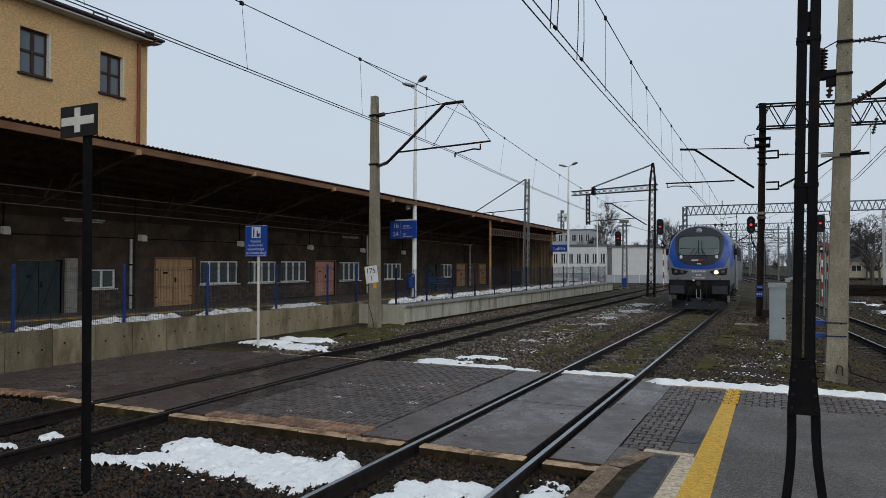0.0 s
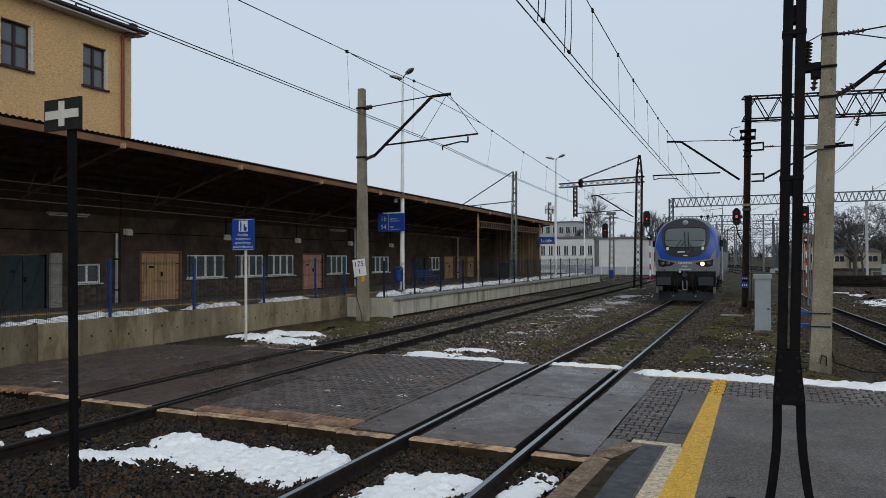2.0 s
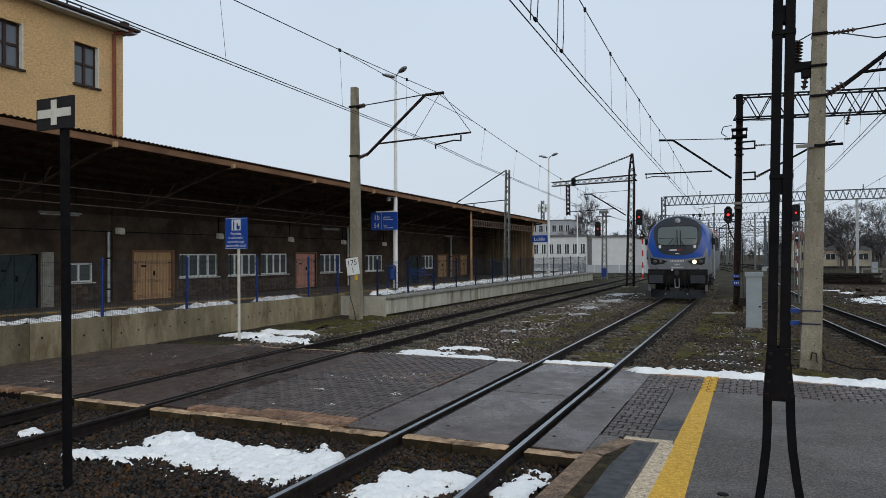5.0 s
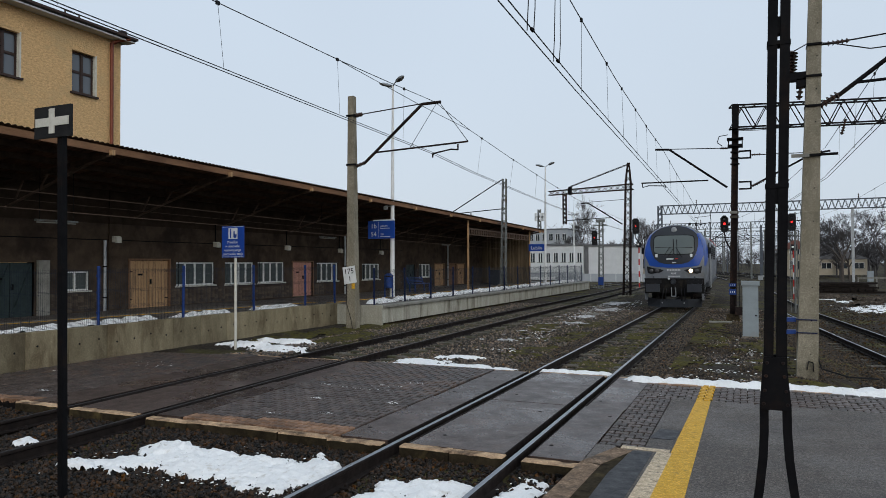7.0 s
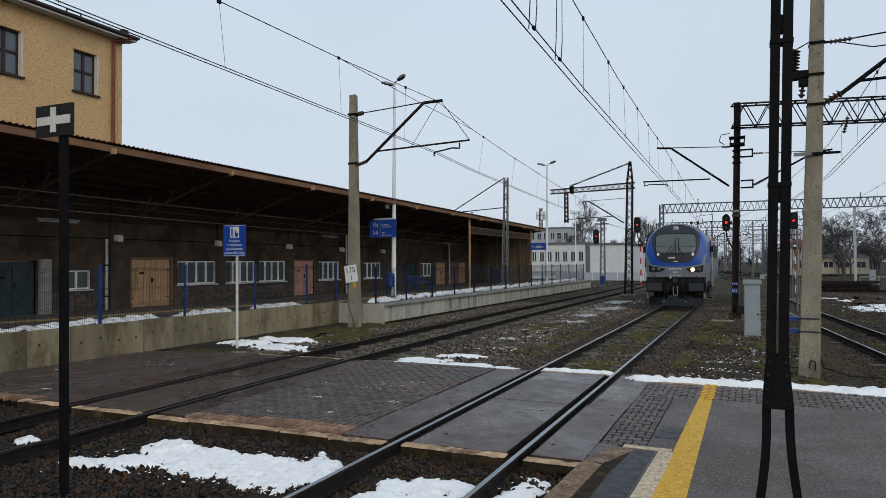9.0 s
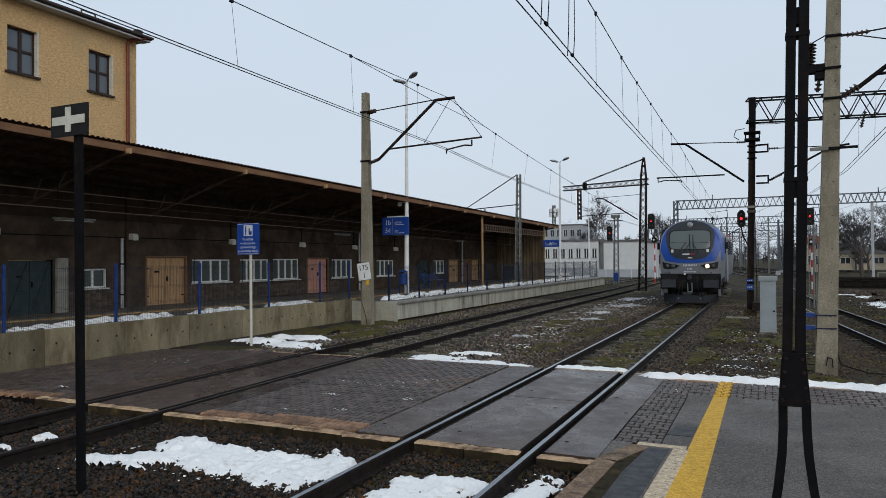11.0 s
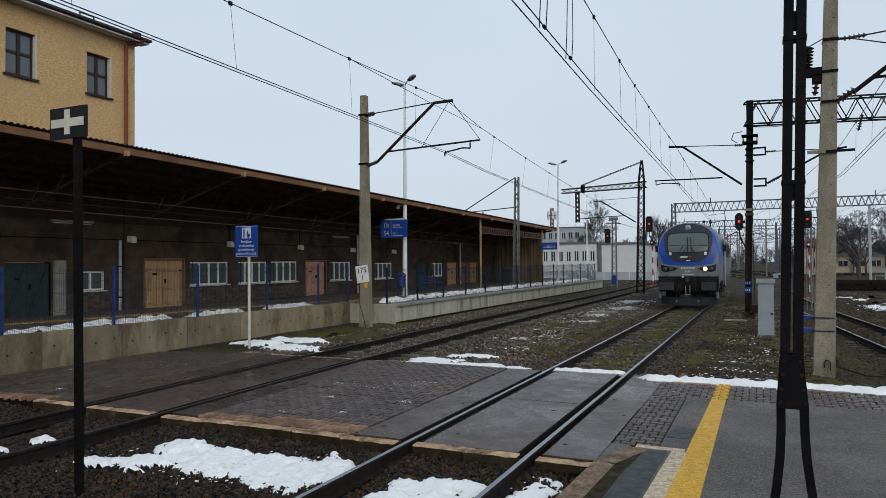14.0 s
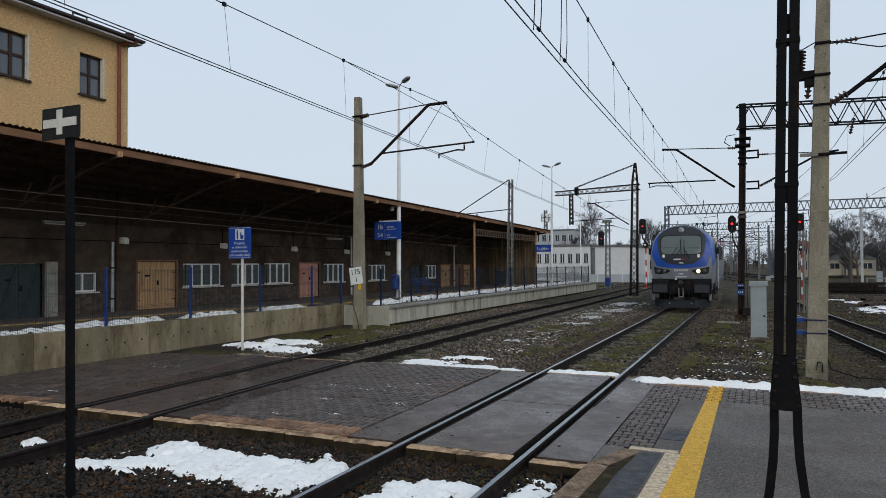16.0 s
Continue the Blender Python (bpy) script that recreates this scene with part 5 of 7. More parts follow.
for y, lift in ((0.62, 0.03), (0.95, 0.065), (2.2, 0.105), (18.98, 0.125)):
    row = []
    for x, z in ((1.10, 3.40), (0.95, 3.56), (0.76, 3.69), (0.5, 3.80), (0.24, 3.85), (0, 3.865), (-0.24, 3.85), (-0.5, 3.80), (-0.76, 3.69), (-0.95, 3.56), (-1.10, 3.40)):
        k = 1.0 if y > 1 else 0.96
        row.append(roof_bm.verts.new((x * k * 1.06, y + 0.25 * nose(x, z), z + lift)))
    roof_rows.append(row)
for r0, r1 in zip(roof_rows, roof_rows[1:]):
    for i in range(10):
        roof_bm.faces.new((r0[i], r0[i + 1], r1[i + 1], r1[i]))
bmesh.ops.solidify(roof_bm, geom=list(roof_bm.faces), thickness=0.01)
part("roof_skin", roof_bm, M["loco_dark"], loco, "dark grey roof", smooth=True)
part("roof_gear", box(-0.5, 0.5, 7.5, 17, 3.86, 4.05), M["loco_dark"], loco, bevel=0.08)
for x in (-0.12, 0.16):
    part("roof_horn", lathe([(0.07, -0.25), (0.03, 0.1)], 10, None, (x + 0.75, 1.9, 3.98), "y"), M["loco_black"], loco)
    part("horn_bracket", box(x + 0.73, x + 0.77, 1.85, 1.9, 3.6, 3.98), M["loco_black"], loco)
part("fuel_tank", box(-1.2, 1.2, 7.2, 12, 0.4, 1.15), M["loco_under"], loco, bevel=0.12)
for yb in (3.6, 15.4):
    bg = part("bogie", box(-1.15, 1.15, yb - 1.9, yb + 1.9, 0.5, 0.95), M["loco_under"], loco, bevel=0.06)
    for s in (-1, 1):
        for ya in (-1.4, 1.4):
            part("wheel", lathe([(0.55, 0.0), (0.55, 0.12), (0.50, 0.13), (0.46, 0.10), (0.2, 0.10), (0.15, 0.17)], 24, None, (s * 0.75 if s > 0 else -0.92, yb + ya, 0.555), "x"), M["rail_side"], bg, smooth=True)
            part("axle_box", box(s * 1.08 - 0.1, s * 1.08 + 0.1, yb + ya - 0.2, yb + ya + 0.2, 0.38, 0.72), M["loco_under"], bg, bevel=0.03)
            part("spring", lathe([(0.09, 0.7), (0.09, 1.05)], 10, None, (s * 1.08, yb + ya + 0.32, 0)), M["galv"], bg)

# ---- far train on the curve ----
far = thing("far_train", "distant approaching multiple unit train with lit headlights", "train")
far.matrix_world = pose(-10.2, 330, 0)
bm = prism([(-1.4, 0.9), (1.4, 0.9), (1.45, 2.2), (1.35, 3.2), (1.0, 3.8), (-1.0, 3.8), (-1.35, 3.2), (-1.45, 2.2)], 0, 24)
part("car_body", bm, M["loco_grey"], far, bevel=0.1)
part("windscreen", box(-1.05, 1.05, -0.05, 0.02, 2.3, 3.2), M["loco_glass"], far)
part("underframe", box(-1.3, 1.3, 0.2, 23.8, 0.25, 0.9), M["loco_under"], far)
for y in (2.4, 4.9, 18.6, 21.1):
    for x in (-0.75, 0.75):
        part("wheel", bar((x - 0.06, y, 0.45), (x + 0.06, y, 0.45), 0.9, n=16), M["loco_under"], far)
for x, z in ((-0.85, 1.35), (0.85, 1.35), (0.0, 3.5)):
    part("headlight", lathe([(0.22, -0.08), (0.22, 0.02)], 12, None, (x, 0, z), "y"), M["far_light"], far, "lit white headlight")


# ---- masts, wires, signals ----
def taper(w0, w1, h, lean=(0, 0), d0=None, d1=None):
    d0, d1 = d0 or w0, d1 or w1
    bm = bmesh.new()
    rings = []
    for w, d, z, dx, dy in ((w0, d0, 0, 0, 0), (w1, d1, h, *lean)):
        rings.append([bm.verts.new((dx + a * w / 2, dy + b * d / 2, z)) for a, b in ((-1, -1), (1, -1), (1, 1), (-1, 1))])
    for i in range(4):
        j = (i + 1) % 4
        bm.faces.new((rings[0][i], rings[0][j], rings[1][j], rings[1][i]))
    bm.faces.new(rings[0][::-1])
    bm.faces.new(rings[1])
    return bm


def insulator(p, q, r=0.05, n=6, bm=None):
    """Ribbed insulator between two points."""
    bm = bm or bmesh.new()
    p, q = Vector(p), Vector(q)
    bar(p, q, r, bm=bm, n=8)
    for i in range(n):
        a = p.lerp(q, (i + 0.3) / n)
        b = p.lerp(q, (i + 0.65) / n)
        bar(a, b, r * 2.3, bm=bm, n=10, r2=r * 1.5)
    return bm


def lattice(p, q, w, w2, cell, bm=None, chord=0.06, web=0.035, axis=None):
    """Square lattice beam from p to q with crossed webs on all four sides."""
    bm = bm or bmesh.new()
    p, q = Vector(p), Vector(q)
    d = (q - p).normalized()
    s = d.cross(Vector(axis or (0, 0, 1)))
    s = Vector((1, 0, 0)) if s.length < 1e-3 else s.normalized()
    u = s.cross(d).normalized()
    length = (q - p).length
    n = max(2, round(length / cell))
    cor = ((-1, -1), (1, -1), (1, 1), (-1, 1))

    def at(k, c):
        f = k / n
        ww = w + (w2 - w) * f
        return p + d * (length * f) + s * (c[0] * ww / 2) + u * (c[1] * ww / 2)
    for c in cor:
        bar(at(0, c), at(n, c), chord, bm=bm)
    for k in range(n):
        for i in range(4):
            a, b = cor[i], cor[(i + 1) % 4]
            if k % 2:
                a, b = b, a
            bar(at(k, a), at(k + 1, b), web, bm=bm)
            if i % 2 == 0:
                bar(at(k, b), at(k + 1, a), web, bm=bm)
    return bm


# concrete mast by the platform corner
m1 = thing("catenary_mast", "weathered square concrete catenary mast with dark steel cantilever", "catenary mast")
m1.location = (-12.47, 20.45, -0.2)
part("pole", taper(0.36, 0.21, 8.15, (-0.02, 0), 0.32, 0.2), M["concrete"], m1, bevel=0.03)
for z in (5.78, 7.48):
    part("clamp", box(-0.17, 0.17, -0.15, 0.15, z - 0.04, z + 0.02), M["black_steel"], m1)
part("cantilever_tube", chain([(0.45, 0, 5.78), (2.68, 0, 7.62), (3.35, 0, 7.63)], 0.10, n=8), M["rust_steel"], m1, "rusty steel cantilever tube")
part("strut_insulator", insulator((0.16, 0, 5.72), (0.5, 0, 5.82), 0.06), M["ceramic"], m1)
part("stay_insulator", insulator((0.16, 0, 7.48), (0.4, 0, 7.5), 0.07, 4), M["ceramic"], m1)
part("stay", bar((0.4, 0, 7.5), (2.7, 0, 7.64), 0.03), M["rust_steel"], m1)
reg = part("registration_tube", bar((0.95, 0, 6.14), (4.3, 0, 6.26), 0.06, n=8), M["rust_steel"], m1)
part("steady_arm", chain([(3.95, 0, 6.2), (3.95, 0, 6.02), (3.7, 0, 6.05), (3.05, 0, 5.95), (3.05, 0, 5.82)], 0.05), M["rust_steel"], reg)
part("hanger", chain([(3.3, 0, 7.62), (4.3, 0, 6.26)], 0.02), M["wire"], reg)
part("hanger", chain([(3.2, 0, 7.6), (2.2, 0, 6.18)], 0.02), M["wire"], reg)
part("earth_wire", chain([(-0.12, -0.18, 2.2), (-0.14, -0.2, 1.0), (0.05, -0.22, 0.45), (0.16, -0.26, 0.02)], 0.02), M["wire"], m1)
km = part("kilometre_plate", box(-0.24, 0.24, -0.2, -0.175, -0.29, 0.29), M["white_paint"], m1, "white kilometre plate, slightly tilted", m=pose(-0.02, 0, 1.97, 0, -8, 0))
words("175", 0.26, M["black_paint"], km, pose(0.0, -0.205, 0.04) @ FACE)
words("1", 0.26, M["black_paint"], km, pose(0.0, -0.205, -0.22) @ FACE)
part("warning_sticker", box(0.05, 0.17, -0.172, -0.16, 1.5, 1.68), M["yellow"], m1, "small yellow warning sticker")


def wire(name, pts, d, label, group="overhead wires"):
    t = thing(name, label, "overhead wire", group)
    part("strand", chain(pts, d, n=4), M["wire"], t)
    return t


def span(pts, n=6, sag=0.0):
    out = []
    for a, b in zip(pts, pts[1:]):
        for i in range(n):
            f = i / n
            out.append((a[0] + (b[0] - a[0]) * f, a[1] + (b[1] - a[1]) * f, a[2] + (b[2] - a[2]) * f - sag * 4 * f * (1 - f)))
    return out + [pts[-1]]


def interp(pts, y):
    for a, b in zip(pts, pts[1:]):
        if a[1] <= y <= b[1]:
            f = (y - a[1]) / (b[1] - a[1])
            return tuple(a[i] + (b[i] - a[i]) * f for i in range(3))
    return pts[-1]


def catenary(contact, mess, drops, label):
    for dx in (-0.06, 0.06):
        wire("contact_wire", [(x + dx, y, z) for x, y, z in contact], 0.013, "dark double contact wire over the " + label)
    w = wire("messenger_wire", mess, 0.014, "dark messenger wire with droppers over the " + label)
    for y in drops:
        a, b = interp(contact, y), interp(mess, y)
        part("dropper", bar(a, b, 0.009, n=3), M["wire"], w)
        part("dropper_clamp", box(b[0] - 0.02, b[0] + 0.02, y - 0.04, y + 0.04, b[2] - 0.04, b[2] + 0.03), M["wire"], w)


c_left = [(-8.2, -4, 5.74), (-8.75, 9.7, 5.71), (-9.4, 20.45, 5.76), (-9.4, 24, 5.56), (-9.5, 35, 5.24), (-9.9, 48.2, 5.05), (-10.6, 90, 5.1), (-20, 170, 5.3)]
m_left = [(-8.5, -4, 7.2), (-8.9, 9.6, 6.98), (-9.1, 14.4, 7.14), (-9.15, 17, 7.24), (-9.35, 20.45, 7.46), (-9.2, 23.2, 7.0), (-9.25, 28, 6.66), (-9.45, 35, 6.35), (-9.65, 42, 6.1), (-9.95, 48.2, 6.1), (-10.5, 70, 6.0), (-10.8, 90, 6.6), (-20, 170, 6.6)]
catenary(c_left, m_left, (3.5, 6.4, 9.85, 14.2, 18.0, 24.5, 28.5, 32.5, 37, 41.5, 54, 60, 66, 72), "platform track")
wire("stitch_wire", [(-9.1, 14.4, 7.13), (-9.15, 18.8, 7.02), (-9.2, 23.2, 6.99)], 0.012, "thin stitch wire below the messenger wire")
c_main = [(-2.2, -6, 5.5), (-2.78, 8.2, 5.45), (-2.9, 13, 5.42), (-3.13, 29.9, 5.3), (-3.7, 60, 5.2), (-6.0, 90, 5.2), (-15, 170, 5.2)]
m_main = [(-2.3, -6, 7.3), (-2.87, 12.2, 6.87), (-3.0, 17.6, 6.78), (-3.1, 24.8, 6.75), (-3.2, 29.9, 6.87), (-3.6, 60, 6.1), (-6.0, 90, 6.6), (-15, 170, 6.6)]
catenary(c_main, m_main, (3, 7.0, 13.2, 16.2, 18.6, 21.3, 24.0, 27, 33, 37, 42, 47, 54, 60, 68, 76), "main track")
for y in (9.35, 10.95):
    a, b = interp(c_main, y), interp(m_main, y)
    f = wire("feeder_jumper", [(a[0] + 0.08, y, a[2]), (a[0] + 0.10, y, a[2] + 0.3), (b[0] + 0.06, y + 0.1, b[2])], 0.012, "electrical connection between contact and messenger wire")
    part("jumper", chain([(a[0] - 0.02, y, a[2]), (a[0], y, a[2] + 0.35), (b[0] - 0.02, y + 0.12, b[2])], 0.012, n=4), M["wire"], f)
    part("clamp", box(a[0] + 0.04, a[0] + 0.075, y - 0.06, y + 0.06, a[2] - 0.02, a[2] + 0.02), M["black_steel"], f)
c_yard = [(3.0, 2, 5.4), (2.75, 29.9, 5.35), (0.5, 60, 5.2), (-3, 90, 5.2), (-12, 170, 5.2)]
m_yard = [(3.2, 2, 6.6), (3.0, 15.6, 6.9), (2.75, 29.9, 6.5), (0.5, 60, 6.2), (-3, 90, 6.6), (-12, 170, 6.6)]
catenary(c_yard, m_yard, (17, 19.8, 22.6, 26, 34, 40, 46, 52, 60, 68, 78), "yard track")
c_sid = [(7.2, 5, 5.4), (7.6, 32, 5.4), (5.5, 90, 5.3), (-2, 170, 5.3)]
m_sid = [(7.2, 5, 6.9), (7.6, 32, 6.9), (6.5, 60, 6.2), (5.5, 90, 6.7), (-2, 170, 6.6)]
catenary(c_sid, m_sid, (22, 26, 36, 42, 48, 54, 62, 70, 80), "siding")
wire("cross_feeder", span([(-0.45, 29.7, 7.4), (2.0, 30.2, 7.55), (13, 32.6, 7.8)], 6, 0.1), 0.02, "feeder cable along the gantry")


# signal heads
def signal_head(parent, at, h=0.85, w=0.32):
    hd = part("signal_head", prism([(-w / 2, 0.1), (-w / 2 + 0.08, 0), (w / 2 - 0.08, 0), (w / 2, 0.1), (w / 2, h - 0.12), (w / 2 - 0.1, h), (-w / 2 + 0.1, h), (-w / 2, h - 0.12)], -0.02, 0.02), M["black_paint"], parent, "black signal head showing red", m=at)
    part("lamp_housing", box(-w * 0.3, w * 0.3, 0.02, 0.26, 0.08, h - 0.08), M["black_paint"], hd, bevel=0.02)
    for k in range(3):
        z = h * (0.24 + 0.27 * k)
        lit = k == 1
        part("signal_lamp", lathe([(0.044, -0.05), (0.05, -0.02)], 14, None, (0, 0, z), "y"), M["red_lamp"] if lit else M["lens"], hd, "lit red lamp" if lit else "")
        hood = bmesh.new()
        for i in range(7):
            a0, a1 = math.pi * i / 7, math.pi * (i + 1) / 7
            bar((math.cos(a0) * 0.1, -0.1, z + math.sin(a0) * 0.1), (math.cos(a1) * 0.1, -0.1, z + math.sin(a1) * 0.1), 0.16, 0.012, hood)
        part("hood", hood, M["black_paint"], hd)
    return hd


# steel mast right of the locomotive, with gantry
gm_ = thing("gantry_mast", "dark rusty steel catenary mast carrying a gantry truss and red signal", "catenary mast")
gm_.location = (-0.58, 29.9, -0.25)
LE = 0.20 / 8.6
for dx in (-0.1, 0.1):
    part("flange", bar((dx, 0, 0.3), (dx + 8.6 * LE, 0, 8.65), 0.2, 0.05), M["rust_steel"], gm_, "dark rusty steel channel")
part("web_plate", bar((0, 0, 0.3), (8.6 * LE, 0, 8.65), 0.03, 0.2), M["rust_steel"], gm_)
part("foundation", taper(0.55, 0.42, 0.33, d0=0.55, d1=0.42), M["kerb_dark"], gm_, bevel=0.03)
part("base_box", box(0.08, 0.4, -0.4, -0.1, 0.3, 0.62), M["rust_steel"], gm_, bevel=0.02)
for z, c in ((4.33, "coping"), (4.15, "sleeper")):
    part("white_band", box(-0.16 + LE * z, 0.16 + LE * z, -0.13, 0.13, z, z + 0.1), M[c], gm_)
for k in range(3):
    z = 6.3 + k * 0.24
    part("collar", box(-0.17 + LE * z, 0.17 + LE * z, -0.13, 0.13, z, z + 0.04), M["black_steel"], gm_)
part("lamp_gallery", box(-0.28 + LE * 7.3, 0.28 + LE * 7.3, -0.28, 0.28, 7.0, 7.08, box(-0.3 + LE * 7.3, 0.3 + LE * 7.3, -0.3, 0.3, 7.3, 7.34)), M["black_steel"], gm_)
for a in (-0.26, 0.24):
    part("gallery_post", box(a + LE * 7.3, a + 0.04 + LE * 7.3, -0.26, -0.22, 7.08, 7.3), M["black_steel"], gm_)
part("cable_loop", chain([(-0.1, -0.1, 7.5), (-0.42, -0.15, 7.45), (-0.5, -0.15, 7.2), (-0.3, -0.15, 7.05)], 0.03), M["wire"], gm_)
part("cantilever_tube", chain([(-0.15, 0, 5.4), (-2.36, 0, 7.08), (-2.92, 0, 7.12)], 0.09, n=8), M["black_steel"], gm_)
part("stay", bar((-0.1, 0, 6.98), (-2.4, 0, 7.1), 0.03), M["black_steel"], gm_)
part("stay_insulator", insulator((-0.1, 0, 6.98), (-0.4, 0, 6.99), 0.06, 4), M["ceramic"], gm_)
rg = part("registration_tube", bar((-0.86, 0, 5.72), (-3.5, 0, 5.74), 0.06, n=8), M["black_steel"], gm_)
part("steady_arm", chain([(-3.45, 0, 5.72), (-3.45, 0, 5.56), (-3.2, 0, 5.62), (-2.55, 0, 5.58), (-2.5, 0, 5.5)], 0.04), M["black_steel"], rg)
for z, zz in ((5.42, 5.4), (6.65, 6.62)):
    part("side_bracket", box(0.15 + LE * z, 0.75, -0.04, 0.04, z - 0.14, z - 0.08, box(0.15 + LE * z, 0.75, -0.04, 0.04, z + 0.14, z + 0.2, box(0.69, 0.75, -0.04, 0.04, z - 0.08, z + 0.14))), M["black_steel"], gm_)
part("cantilever_tube", chain([(0.8, 0, 5.42), (2.9, 0, 6.55), (3.5, 0, 6.62)], 0.08, n=8), M["black_steel"], gm_)
part("strut_insulator", insulator((0.75, 0, 5.4), (1.2, 0, 5.62), 0.06), M["ceramic"], gm_)
part("stay", bar((0.75, 0, 6.65), (2.9, 0, 6.6), 0.03), M["black_steel"], gm_)
part("stay_insulator", insulator((0.75, 0, 6.65), (1.1, 0, 6.65), 0.05, 4), M["ceramic"], gm_)
signal_head(gm_, pose(-0.27, -0.2, 3.58), 0.68, 0.30)
part("signal_arm", box(-0.3, -0.05, -0.12, 0.0, 3.85, 3.95), M["black_steel"], gm_)
part("signal_pipe", chain([(-0.27, -0.1, 3.58), (-0.25, -0.1, 3.3), (-0.06, -0.1, 2.9)], 0.05), M["black_steel"], gm_)
for z, h in ((1.42, 0.12), (1.10, 0.22)):
    pl_ = part("blue_plate", box(-0.14, 0.13, -0.17, -0.14, z, z + h), M["blue_post"], gm_, "blue number plate")
    for k in range(3):
        part("plate_bar", box(-0.085 + k * 0.07, -0.06 + k * 0.07, -0.176, -0.17, z + h * 0.35, z + h * 0.65), M["marker"], pl_)
part("cable", chain([(0.25, -0.12, 0.3), (0.22, -0.12, 4.5), (0.3, -0.12, 8)], 0.025), M["wire"], gm_)


def truss_beam(name, p, q, depth, width, cell, mat, parent, chord=0.07, web=0.045):
    """Box girder with zigzag sides."""
    bm = bmesh.new()
    p, q = Vector(p), Vector(q)
    d = (q - p).normalized()
    s = Vector((0, 0, 1)).cross(d).normalized()
    n = round((q - p).length / cell)
    for a in (-0.5, 0.5):
        for b in (0, 1):
            o = s * (a * width) - Vector((0, 0, depth * b))
            bar(p + o, q + o, chord, bm=bm)
        for k in range(n):
            t0, t1, tm = p.lerp(q, k / n), p.lerp(q, (k + 1) / n), p.lerp(q, (k + 0.5) / n)
            o = s * (a * width)
            bar(t0 + o - Vector((0, 0, depth)), tm + o, web, bm=bm)
            bar(tm + o, t1 + o - Vector((0, 0, depth)), web, bm=bm)
    for k in range(n + 1):
        t0 = p.lerp(q, k / n)
        for b in (0, 1):
            bar(t0 + s * (-0.5 * width) - Vector((0, 0, depth * b)), t0 + s * (0.5 * width) - Vector((0, 0, depth * b)), web, bm=bm)
    return part(name, bm, M[mat], parent)


truss_beam("gantry_truss", (0.0, -0.02, 8.64), (14.2, 3.0, 8.64), 0.88, 0.5, 0.9, "black_steel", gm_, 0.06, 0.034)
part("truss_plate", box(0.06, 0.30, -0.3, 0.3, 7.7, 8.68), M["black_steel"], gm_)
part("far_post", box(14.0, 14.3, 2.85, 3.15, -0.3, 8.6), M["rust_steel"], gm_)
part("gantry_insulator", insulator((2.05, 0.2, 7.76), (2.0, 0.2, 7.1), 0.07, 6), M["ceramic"], gm_)
part("gantry_insulator", insulator((4.1, 0.6, 7.9), (3.95, 0.6, 7.3), 0.07, 6), M["ceramic"], gm_)

# right concrete mast
rp = thing("concrete_mast", "pale square concrete catenary mast with insulators and blue clamp", "catenary mast")
rp.location = (1.045, 15.6, -0.2)
part("pole", taper(0.38, 0.20, 9.4, (0.32, 0), 0.34, 0.2), M["concrete"], rp, bevel=0.025)
LP = 0.32 / 9.4
# Thin dark discs on the pole; the holes' inner shade is their colour.
for k in range(13):
    z = 0.5 + k * 0.66
    part("socket_hole", lathe([(0.012, -0.004), (0.012, 0.004)], 8, None, (LP * z + 0.05, -0.17 + 0.0075 * z - 0.004, z), "y"), M["loco_under"], rp)
for z in (4.45, 5.45, 6.05, 6.68):
    part("clamp", box(LP * z - 0.19 + 0.008 * z, LP * z + 0.19 - 0.008 * z, -0.17, 0.17, z - 0.02, z + 0.02), M["black_steel"], rp)
part("cross_board", box(-0.22, 0.10, -0.2, -0.17, 4.42, 4.49), M["coping"], rp)
part("cross_iron", box(0.1, 0.6, -0.2, -0.17, 4.43, 4.48), M["black_steel"], rp)
part("insulator_bracket", box(-0.38, 0.12, -0.1, 0.1, 6.0, 6.16, box(-0.1, 0.1, -0.1, 0.1, 5.86, 6.02)), M["black_steel"], rp, bevel=0.01)
part("post_insulator", insulator((-0.22, 0, 6.16), (-0.19, 0, 6.62), 0.125, 7), M["ceramic"], rp)
part("hanging_insulator", insulator((-0.02, 0, 5.9), (-0.06, 0, 5.62), 0.06, 3), M["ceramic"], rp)
part("jumper_cable", chain([(-0.13, 0, 6.62), (0.1, -0.15, 6.7), (0.5, -0.15, 6.66), (1.2, 0, 6.5), (3, 0.2, 6.6)], 0.025), M["wire"], rp)
part("stay", chain([(0.34, 0, 6.68), (0.95, 0, 6.72), (3.4, 0, 6.9)], 0.03), M["black_steel"], rp)
part("stay_insulator", insulator((0.45, 0, 6.69), (0.85, 0, 6.71), 0.05, 5), M["ceramic"], rp)
part("cantilever_tube", chain([(0.6, 0, 5.6), (2.5, 0, 7.05), (3.1, 0, 7.08)], 0.09, n=8), M["black_steel"], rp)
part("strut_insulator", insulator((0.3, 0, 5.45), (0.66, 0, 5.66), 0.08, 5), M["ceramic"], rp)
part("registration_tube", bar((0.95, 0, 5.86), (3.3, 0, 5.92), 0.06, n=8), M["black_steel"], rp)
part("earth_rod", bar((-0.36, 0, 0.1), (-0.30, 0, 6.0), 0.03, n=8), M["black_steel"], rp)
for z in (0.91, 1.17):
    part("blue_strap", box(-0.19, 0.19, -0.185, 0.185, z, z + 0.02), M["dark_blue_post"], rp, "navy painted steel strap")
